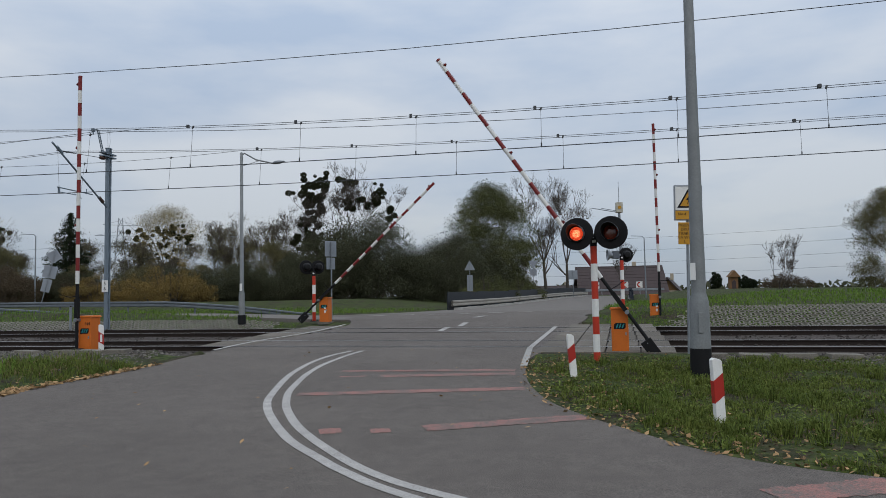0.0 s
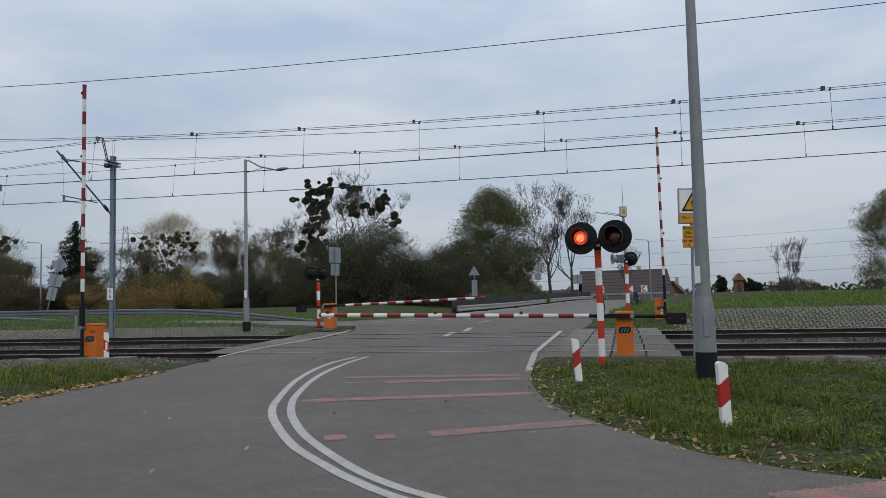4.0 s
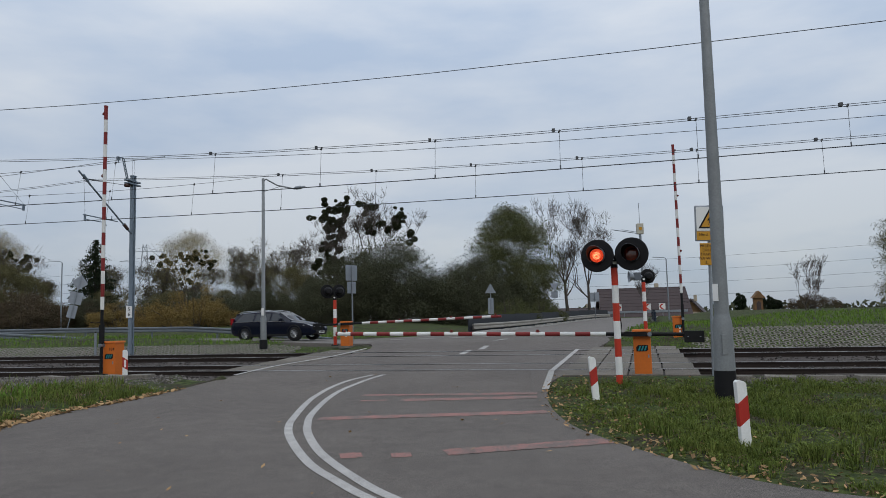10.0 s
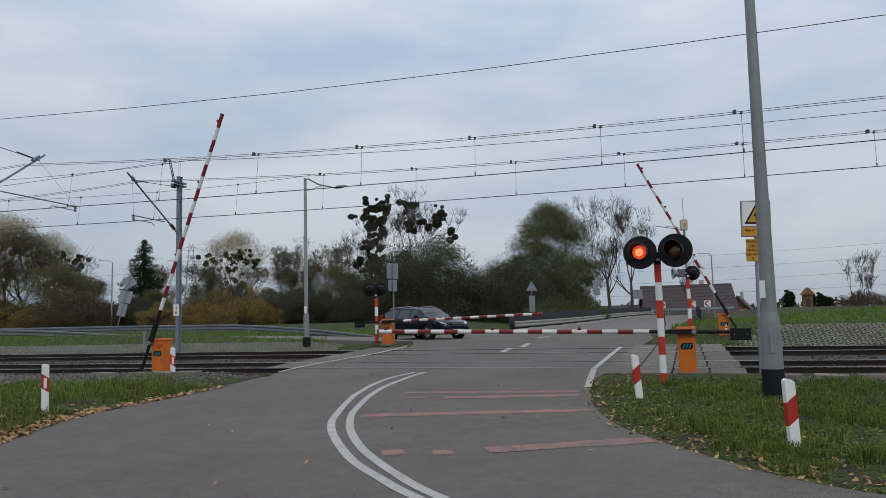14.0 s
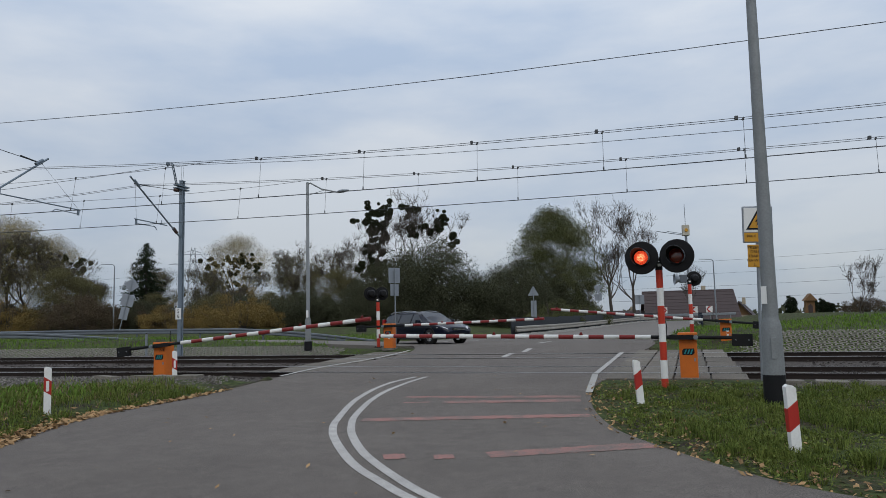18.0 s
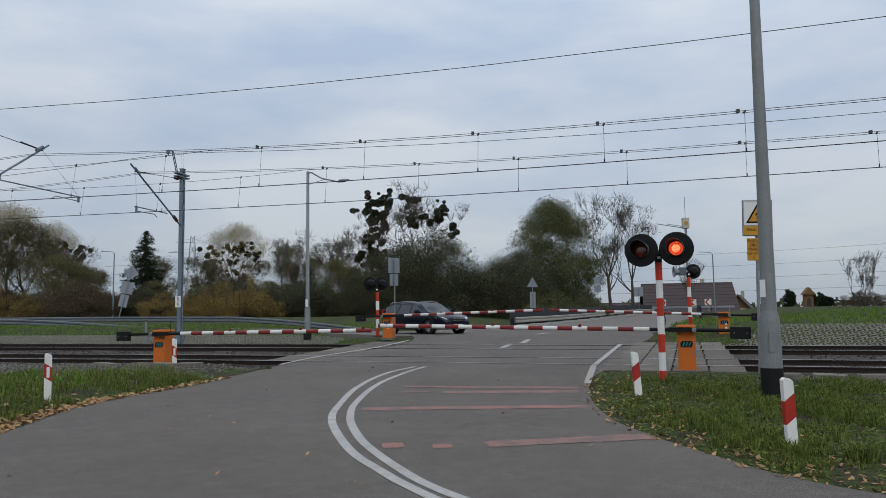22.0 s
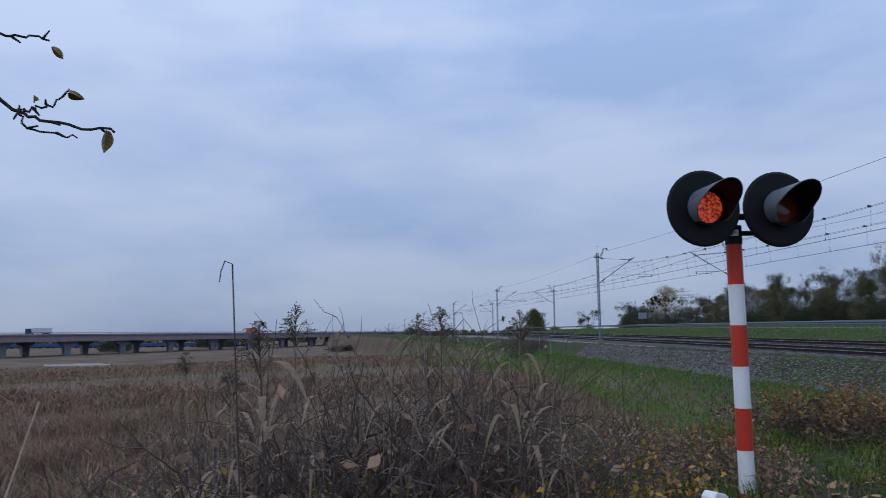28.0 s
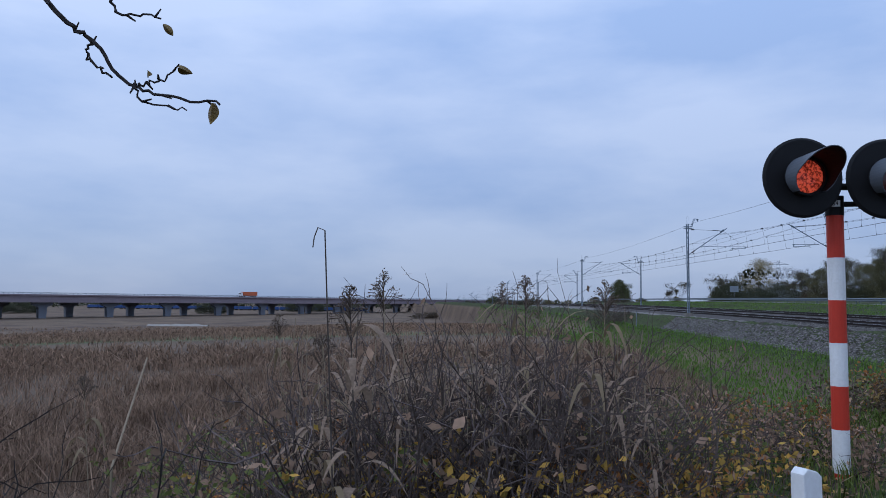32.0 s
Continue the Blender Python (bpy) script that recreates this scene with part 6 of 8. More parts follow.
grey_box = mat("truck_grey_tarp", (0.62, 0.62, 0.64), 0.6, 0, (0.5, 0.5, 0.52), 0.4, 0.5)


def truck(m, body_mat, label, cab_mat=None):
    """A lorry that drives along +x."""
    t = thing("truck", m, label, "truck", "trucks")
    part("trailer_box", Geo().box((-1.2, 0, 2.55), (13.4, 2.5, 2.8)), body_mat, t, bevel=0.05)
    part("chassis", Geo().box((0.5, 0, 0.95), (15.5, 1.8, 0.35)), rubber, t)
    cb = part("cab", Geo().box((7.0, 0, 2.05), (2.1, 2.45, 2.9)), cab_mat or white_paint, t, "painted cab", bevel=0.15)
    part("windscreen", Geo().box((8.04, 0, 2.5), (0.06, 2.1, 0.9)), car_glass, cb)
    for x in (-6.2, -4.9, -3.6, 4.6, 7.1):
        for sy in (-1, 1):
            w = part("wheel", Geo().lathe([(0.0, -0.15), (0.5, -0.15), (0.5, 0.15), (0.0, 0.15)], 14, pose(x, sy * 1.1, 0.5, 90, 0, 0)), rubber, t)
    return t


truck_o = truck(pose(0, 0, 0), orange_box, "distant lorry with an orange box on the viaduct")
truck_g = truck(pose(0, 0, 0), grey_box, "distant lorry with a pale box and a blue cab", mat("truck_cab_blue", (0.03, 0.06, 0.14), 0.4))

loco_mat = mat("loco_navy", (0.02, 0.03, 0.06), 0.4, 0.2, (0.012, 0.018, 0.04), 0.5, 0.5)
wagon_mat = mat("wagon_blue", (0.035, 0.075, 0.2), 0.5, 0.1, (0.025, 0.05, 0.14), 0.3, 0.6)
lamp_white = mat("train_lamp_white", (1.0, 0.98, 0.92), 0.3, emit=6.0)
train = thing("freight_train", pose(0, 0, 0), "dark locomotive with lit lamps hauling blue hopper wagons", "train")
lo = part("locomotive", Geo().box((-8, 0, 2.3), (16.0, 2.9, 3.2), taper=0.9), loco_mat, train, "dark blue locomotive", bevel=0.2)
part("loco_frame", Geo().box((-8, 0, 0.75), (16.4, 2.5, 0.7)), rubber, lo)
part("loco_window", Geo().box((-0.05, 0, 3.0), (0.3, 2.1, 0.7)), car_glass, lo)
for sy in (-1, 1):
    part("loco_lamp", Geo().tube((-0.1, sy * 0.95, 1.55), (0.12, sy * 0.95, 1.55), 0.3, n=12), lamp_white, lo, "lit white lamp")
part("loco_lamp", Geo().tube((-0.3, 0, 3.75), (-0.1, 0, 3.75), 0.16, n=12), lamp_white, lo)
part("pantograph", Geo().tube((-12, 0, 3.9), (-10.8, 0, 5.0), 0.05, n=4).tube((-10.8, 0, 5.0), (-12, 0, 5.6), 0.05, n=4).box((-12, 0, 5.6), (0.2, 1.8, 0.08)), rubber, lo)
for i in range(20):
    x = -24 - i * 15.0
    wg = part("wagon", Geo().box((x, 0, 2.5), (13.4, 2.9, 2.8), taper=0.94), wagon_mat, train, "blue hopper wagon", bevel=0.1)
    part("wagon_frame", Geo().box((x, 0, 0.8), (14.2, 2.4, 0.5)).box((x - 4.6, 0, 0.4), (2.4, 2.3, 0.8)).box((x + 4.6, 0, 0.4), (2.4, 2.3, 0.8)), rubber, wg)

sand = thing("gravel_heap", pose(-330, -82, 0), "long pale heap of gravel in the field", "heap")
g = Geo()
for i in range(26):
    for j in range(7):
        u, v = i / 25, j / 6
        x, y = (u - 0.5) * 4, (u - 0.5) * 26
        prof = math.sin(math.pi * v) * (0.5 + 0.5 * noise.noise(Vector((u * 7, 0.3, 1)))) * 1.5
        g.v.append((x + (v - 0.5) * 6, y, prof))
g.f = [(i * 7 + j, i * 7 + j + 1, (i + 1) * 7 + j + 1, (i + 1) * 7 + j) for i in range(25) for j in range(6)]
g.mi = [0] * len(g.f)
part("heap", g, mat("pale_gravel", (0.33, 0.3, 0.26), 0.9, 0, (0.2, 0.18, 0.155), 0.6, 0.8), sand)
sand.location.z = lz(-330, -82)


# ---- trees and shrubs ----
bark = mat("bark_grey_brown", (0.088, 0.074, 0.062), 0.9, 0, (0.052, 0.044, 0.037), 3.0, 0.7, 0.4, 20)
bark_dark = mat("bark_dark", (0.04, 0.034, 0.03), 0.9, 0, (0.025, 0.021, 0.019), 3.0, 0.7)
leaf_olive = leafy("leaf_olive", (0.1, 0.102, 0.05), (0.15, 0.128, 0.064), 0.2, 0.15)
leaf_green = leafy("leaf_green", (0.075, 0.088, 0.036), (0.115, 0.115, 0.052), 0.25, 0.15)
leaf_dark = leafy("leaf_dark_green", (0.056, 0.062, 0.036), (0.078, 0.078, 0.047), 0.12, 0.18)
leaf_gold = leafy("leaf_gold", (0.25, 0.16, 0.05), (0.15, 0.12, 0.05), 0.2, 0.2)
leaf_brown = leafy("leaf_brown", (0.1, 0.075, 0.048), (0.072, 0.056, 0.038), 0.2, 0.15)
leaf_spruce = leafy("needle_green", (0.018, 0.028, 0.016), (0.03, 0.038, 0.02))
leaf_tan = leafy("leaf_pale_tan", (0.34, 0.27, 0.13), (0.19, 0.16, 0.08), 0.3, 0.2)
mistle = leafy("mistletoe_green", (0.032, 0.038, 0.02), (0.048, 0.054, 0.028))


def leaf_quads(r, centres, spread, size, per, squash=1.0):
    """Small leaf quads strewn about centres."""
    c = np.repeat(np.asarray(centres, float), per, axis=0)
    n = len(c)
    o = r.normal(0, 1, (n, 3))
    o *= (2.0 * r.random((n, 1)) ** 0.45) / np.linalg.norm(o, axis=1)[:, None]
    p = c + o * np.array([1, 1, squash]) * np.repeat(np.broadcast_to(spread, (len(centres),)), per)[:, None]
    u = r.normal(0, 1, (n, 3))
    u /= np.linalg.norm(u, axis=1)[:, None]
    v = np.cross(u, r.normal(0, 1, (n, 3)))
    v /= np.linalg.norm(v, axis=1)[:, None] + 1e-9
    s = size * r.uniform(0.55, 1.35, (n, 1))
    return np.stack([p - u * s, p + v * s * 0.55, p + u * s, p - v * s * 0.55], 1)


def limbs(r, h, levels=4, spread=0.6, up=0.55, n0=5, trunk=0.28, bare=0.3, r0=None, kids=(2, 3), shrink=0.72):
    """Branches as rows of start, end and radii, and the tips."""
    r0 = r0 or h * 0.018
    segs, tips = [], []

    def grow(p, d, ln, rad, lv):
        k = 3 if lv == 0 else 2
        for i in range(k):
            d = (d + Vector(r.normal(0, 0.11 if lv else 0.04, 3)) + Vector((0, 0, up * 0.12))).normalized()
            q = p + d * ln / k
            segs.append((p, q, rad, rad * 0.82))
            p, rad = q, rad * 0.82
            if lv == 0 and i < k - 1 and i >= 1:
                for _ in range(2):
                    a = r.uniform(0, 6.28)
                    nd = (Vector((math.cos(a), math.sin(a), 0.0)) * spread * 1.2 + Vector((0, 0, up))).normalized()
                    grow(q, nd, ln * 0.55, rad * 0.55, 1)
        if lv >= levels:
            tips.append(p)
            return
        for _ in range(n0 if lv == 0 else int(r.integers(kids[0], kids[1] + 1))):
            a = r.uniform(0, 6.28)
            side = Vector((math.cos(a), math.sin(a), 0.15 * r.normal()))
            nd = (d * (0.75 if lv else 0.3) + side * spread * r.uniform(0.6, 1.2) + Vector((0, 0, up * 0.4))).normalized()
            grow(p, nd, ln * shrink * r.uniform(0.75, 1.15), rad * 0.66, lv + 1)
        tips.append(p)

    grow(Vector((0, 0, -0.3)), Vector((0, 0, 1)), h * bare, r0, 0)
    return segs, tips


def wood_geo(segs, thin=0.012):
    g = Geo()
    for a, b, ra, rb in segs:
        g.tube(a, b, max(ra, thin), max(rb, thin * 0.8), n=6 if ra > 0.09 else (4 if ra > 0.03 else 3), caps=False)
    return g


def leaf_tree(seed, h, w, leaf, label, name="tree", per=60, clumps=90, size=0.17, low=0.18, wood=bark, spread=0.55, hollow=0.35):
    """A broad crown of leaf clumps with gaps over a branching trunk."""
    r = np.random.default_rng(seed)
    t = thing(name, pose(0, 0, 0), label, name.replace("_", " "), "trees")
    segs, tips = limbs(r, h * 0.95, 3, spread, 0.6, 5, bare=0.3)
    top = max(p.z for p in tips)
    k = h * 0.92 / top
    wd = max(math.hypot(p.x, p.y) for p in tips)
    kx = w * 0.5 / wd * 0.95
    sc = Matrix.Diagonal((kx, kx, k))
    segs = [(sc @ a, sc @ b, ra, rb) for a, b, ra, rb in segs]
    part("trunk", wood_geo(segs), wood, t, "grey-brown trunk and limbs")
    cs = []
    while len(cs) < clumps:
        a, d, z = r.uniform(0, 6.28), math.sqrt(r.random()), r.random()
        if d < hollow and z < 0.7:
            continue
        p = (math.cos(a) * d, math.sin(a) * d)
        ww = (math.sin(math.pi * min(1, z * 0.8 + 0.2)) ** 0.6) * (0.85 + 0.35 * noise.noise(Vector((p[0] * 2, p[1] * 2, seed))))
        cs.append((p[0] * w / 2 * ww, p[1] * w / 2 * ww, h * (low + (1 - low) * z)))
    cs += [tuple(sc @ q) for q in tips[:60]]
    g = Geo().quads(leaf_quads(r, cs, w * 0.055, size, per, 0.8))
    part("crown", g, leaf, t, "autumn foliage")
    return t


BALLS = {}


def mistletoe_ball(k):
    """A dense evergreen ball of a metre's radius: a shell of short leafy shoots about a dark knot."""
    if k not in BALLS:
        r = np.random.default_rng(400 + k)
        d = r.normal(0, 1, (1500, 3))
        d /= np.linalg.norm(d, axis=1)[:, None]
        lump = np.array([noise.noise(Vector(q) * 2.2 + Vector((k * 3.0, 0, 0))) for q in d])
        pts = d * ((0.9 + 0.16 * lump) * r.uniform(0.35, 1.0, 1500) ** 0.25)[:, None]
        g = Geo().quads(leaf_quads(r, pts, 0.03, 0.13, 1))
        BALLS[k] = g.mesh("mistletoe", mistle)
    return BALLS[k]


def hang_mistletoe(r, t, h, groups):
    """Clusters of mistletoe balls on a tree: rows of centre x and z, half spreads and number."""
    pick = []
    for gx, gz, sx, sz, gn in groups:
        tries = 0
        while gn and tries < 400:
            tries += 1
            p = Vector((gx + r.uniform(-1.4, 1.4) * sx, r.normal(0, 1.0), gz + r.uniform(-1.4, 1.4) * sz))
            if p.z > h * 0.3 and all(math.hypot(p.x - q.x, p.z - q.z) > 0.24 for q in pick):
                pick.append(p)
                gn -= 1
    for i, p in enumerate(pick):
        rad = r.uniform(0.18, 0.45) * h / 14
        part("mistletoe", mistletoe_ball(i % 4), None, t, "dark round clump of mistletoe", at=Matrix.Translation(p) @ pose(0, 0, 0, 0, 0, i * 77.0) @ Matrix.Diagonal((rad, rad, rad * r.uniform(0.85, 1.05), 1)))


def bare_tree(seed, h, w, label, per=0, leaf=None, size=0.15, low=0.25, groups=(), reach=0.42, lift=0.75, twigs=6):
    """Bare limbs and twigs reaching up, with a few leaves or balls of mistletoe."""
    r = np.random.default_rng(seed)
    t = thing("tree", pose(0, 0, 0), label, "tree", "trees")
    segs, tips = limbs(r, h, 5, reach, lift, 4, bare=low, kids=(2, 3), shrink=0.74)
    top = max(p.z for p in tips)
    wd = np.percentile([math.hypot(p.x, p.y) for p in tips], 97)
    sc = Matrix.Diagonal((w / 2 / wd, w / 2 / wd, h / top))
    segs = [(sc @ a, sc @ b, ra, rb) for a, b, ra, rb in segs]
    tips = [sc @ p for p in tips]
    fine = []
    for p in tips:
        for _ in range(twigs if h > 7 else 2):
            d = Vector((r.normal(0, 0.42), r.normal(0, 0.42), abs(r.normal(0.7, 0.35)))).normalized()
            fine.append((p, p + d * r.uniform(0.4, 1.15) * h / 14, 0.011, 0.006))
    part("trunk", wood_geo(segs + fine, 0.013 if h > 7 else 0.008), bark, t, "grey-brown bare trunk and twigs")
    if per:
        part("crown", Geo().quads(leaf_quads(r, [tuple(p) for p in tips], 0.55, size, per)), leaf, t, "thin autumn leaves")
    hang_mistletoe(r, t, h, groups)
    return t


def spruce(seed, h, w, label):
    r = np.random.default_rng(seed)
    t = thing("spruce", pose(0, 0, 0), label, "spruce", "trees")
    part("trunk", Geo().tube((0, 0, -0.3), (0, 0, h), h * 0.02, 0.02, n=7), bark_dark, t)
    g = Geo()
    qs = []
    for i in range(34):
        z = h * (0.06 + 0.93 * i / 33)
        ln = w / 2 * (1 - i / 34) ** 0.85 * r.uniform(0.55, 1.2) + 0.1
        for k in range(8):
            a = r.uniform(0, 6.28)
            d = np.array([math.cos(a), math.sin(a), 0.0])
            m = max(3, int(ln / 0.16))
            us = np.linspace(0.12, 1, m)
            base = np.array([0, 0, z]) + d * (us * ln)[:, None] + np.array([0, 0, 1]) * (-0.62 * us * ln + 0.3 * (us ** 2) * ln)[:, None]
            qs.append(leaf_quads(r, base - np.array([0, 0, 0.12]), 0.09, 0.085, 7, 1.3))
    g.quads(np.concatenate(qs))
    part("crown", g, leaf_spruce, t, "dark green needles")
    return t


def shrub(seed, h, w, leaf, label, per=46, clumps=60, size=0.13, name="shrub"):
    r = np.random.default_rng(seed)
    t = thing(name, pose(0, 0, 0), label, "shrub", "shrubs")
    g = Geo()
    cs = []
    for i in range(26):
        a, sp = r.uniform(0, 6.28), r.uniform(0.1, 1)
        p = Vector((math.cos(a) * sp * w * 0.2, math.sin(a) * sp * w * 0.2, -0.2))
        q = Vector((math.cos(a) * sp * w * 0.5, math.sin(a) * sp * w * 0.5, h * r.uniform(0.6, 1.0) * (1 - 0.45 * sp * sp)))
        mid = p.lerp(q, 0.5) + Vector((r.normal(0, .1), r.normal(0, .1), h * 0.08))
        g.path([p, mid, q], 0.035, 4, r1=0.012)
    tagged(part("wood", g, bark, t), "thin brown stems", kind="stuff")
    for i in range(clumps):
        a, sp, z = r.uniform(0, 6.28), math.sqrt(r.uniform(0, 1)), r.uniform(0.03, 1) ** 0.7
        cap = (1 - 0.55 * sp * sp) * (0.8 + 0.35 * noise.noise(Vector((math.cos(a) * 2, math.sin(a) * 2, seed * 1.3))))
        cs.append((math.cos(a) * sp * w / 2, math.sin(a) * sp * w / 2, h * z * cap))
    part("foliage", Geo().quads(leaf_quads(r, cs, max(0.18, w * 0.042), size, per, 0.85)), leaf, t, "autumn foliage")
    return t


def put(t, x, y, s=1.0, sz=None, yaw=0.0, first=False):
    low = 1 - float(meadow_rise(x, off(x, y))) / 10
    m = pose(x, y, lz(x, y) - 0.1, 0, 0, yaw) @ Matrix.Diagonal((s, s, (sz or s) * low, 1))
    if first:
        t.matrix_basis = m
        return t
    return copy_thing(t, m)


t_round = leaf_tree(11, 13.3, 11.8, leaf_green, "tall round tree in dull green leaf", per=300, clumps=240, size=0.072, hollow=0.4, low=0.1)
put(t_round, 4.8, 84.4, first=True)
t_olive = bare_tree(12, 9.6, 10.0, "broad half-bare tree with thin olive leaf", per=22, leaf=leaf_olive, size=0.05, low=0.16)
put(t_olive, -22.2, 79.5, 1.0, first=True)
t_thin = bare_tree(13, 11.0, 9.5, "tall thin-leaved olive autumn tree", per=34, leaf=leaf_olive, size=0.058, low=0.18)
put(t_thin, -48.5, 69.5, 1.08, first=True)
t_mist = bare_tree(21, 14.4, 13.0, "tall bare tree hung with dark mistletoe clumps", groups=((-1.6, 12.2, 0.8, 0.7, 20), (-1.3, 10.7, 0.6, 0.7, 22), (-0.2, 13.2, 0.3, 0.8, 6), (-1.7, 13.6, 0.8, 0.3, 4), (-3.6, 11.8, 0.3, 0.5, 2), (-1.7, 7.8, 0.7, 0.9, 20), (-2.0, 6.0, 0.7, 0.7, 16), (2.3, 12.9, 0.7, 0.45, 10), (2.2, 11.1, 0.3, 0.8, 9), (3.6, 11.2, 0.3, 0.5, 2), (5.3, 12.0, 0.4, 0.5, 9), (4.9, 10.4, 0.6, 0.3, 6), (6.3, 9.5, 0.4, 0.35, 4)))
put(t_mist, -12.2, 74.5, first=True)
t_mist2 = leaf_tree(22, 12.4, 10.6, leaf_tan, "tall thin tree with yellow leaves and mistletoe clumps", per=130, clumps=150, size=0.058, low=0.34, hollow=0.15, spread=0.5)
hang_mistletoe(np.random.default_rng(222), t_mist2, 12.4, ((-3.2, 8.6, 0.8, 0.7, 12), (-1.2, 8.6, 0.9, 1.0, 20), (0.8, 9.2, 0.8, 0.8, 14), (2.3, 8.2, 0.6, 0.5, 8), (-1.2, 6.6, 1.2, 0.6, 12)))
put(t_mist2, -33.2, 87.3, first=True)
t_bare = bare_tree(23, 15.4, 8.4, "tall bare tree with fine upright twigs", low=0.17, reach=0.55, lift=0.5, twigs=4)
put(t_bare, 12.4, 94.3, first=True)
put(t_bare, 15.8, 98, 0.95, yaw=100)
put(t_bare, 24.5, 104, 0.5, yaw=30)
t_dense = shrub(31, 10.6, 12.5, leaf_dark, "large dense dark green willow thicket", per=190, clumps=400, size=0.072, name="willow")
put(t_dense, -7.9, 70.0, first=True)
put(t_dense, -11.0, 71.5, 0.8, 0.98, 120)
put(t_dense, -0.6, 74.5, 0.78, yaw=70)
put(t_dense, -13.0, 66.5, 0.6, yaw=200)
put(t_dense, 0.8, 82, 0.95, yaw=140)
t_gold = shrub(32, 4.4, 7.0, leaf_gold, "rounded yellow-brown autumn shrub by the road", per=240, clumps=110, size=0.055)
put(t_gold, -23.1, 61, first=True)
put(t_gold, -30, 63, 0.8, yaw=60)
t_brown = shrub(33, 4.5, 7.5, leaf_brown, "rounded brown autumn shrub in the hedge", per=240, clumps=110, size=0.055)
put(t_brown, -37, 61, first=True)
t_green = shrub(34, 3.2, 5.5, leaf_green, "low rounded green shrub in the grass", per=220, clumps=90, size=0.05)
put(t_green, 3.5, 66, first=True)
t_mass = leaf_tree(15, 10.6, 10.0, leaf_olive, "broad dense tree in brown-olive leaf", per=230, clumps=170, size=0.062, low=0.03)
put(t_mass, -50.5, 64.0, 0.85, 0.82, first=True)
put(t_mass, -41.5, 64.5, 0.78, 0.8, 70)
put(t_mist2, -51.5, 71.5, 1.0, 1.13, 60)
put(t_mist2, -47.5, 72.5, 0.8, 0.95, 200)
put(t_mass, -39.6, 64.5, 0.62, 0.66, 140)
put(t_mass, -35.5, 70.5, 0.62, 0.5, 210)
put(t_mass, -18.0, 75.5, 0.72, 0.82, 30)
put(t_mass, -14.0, 72.0, 0.5, 0.55, 80)
put(t_mass, -24.5, 73.0, 0.6, 0.5, 190)
put(t_mass, -29.5, 72.0, 0.6, 0.48, 300)
t_spruce = spruce(41, 9.8, 8.6, "dark green spruce with drooping boughs")
put(t_spruce, -36.8, 71.4, first=True)
t_thuja = shrub(42, 3.6, 1.6, leaf_spruce, "small dark clipped garden conifer", per=70, clumps=50, name="conifer")
put(t_thuja, 34.4, 95.3, 0.85, 0.72, first=True)
for x, y, s, sz in ((35.9, 92.0, 0.6, 0.85), (37.2, 93, 0.7, 0.8), (38.4, 94, 1.0, 0.6)):
    put(t_thuja, x, y, s, sz)
t_right = leaf_tree(14, 9.6, 8.5, leaf_olive, "tall drooping willow by the bank", per=300, clumps=170, size=0.055, low=0.05)
put(t_right, 37.2, 62.0, 0.92, 0.86, first=True)
t_twig = bare_tree(24, 5.2, 4.6, "bare shrub with fine twigs", low=0.08)
put(t_twig, 31.3, 70.2, first=True)
for x, y, s, sz in ((38.4, 84, 0.75, 0.5), (37.5, 82, 0.5, 0.9)):
    put(t_brown if s > 0.7 else t_twig, x, y, s, sz)
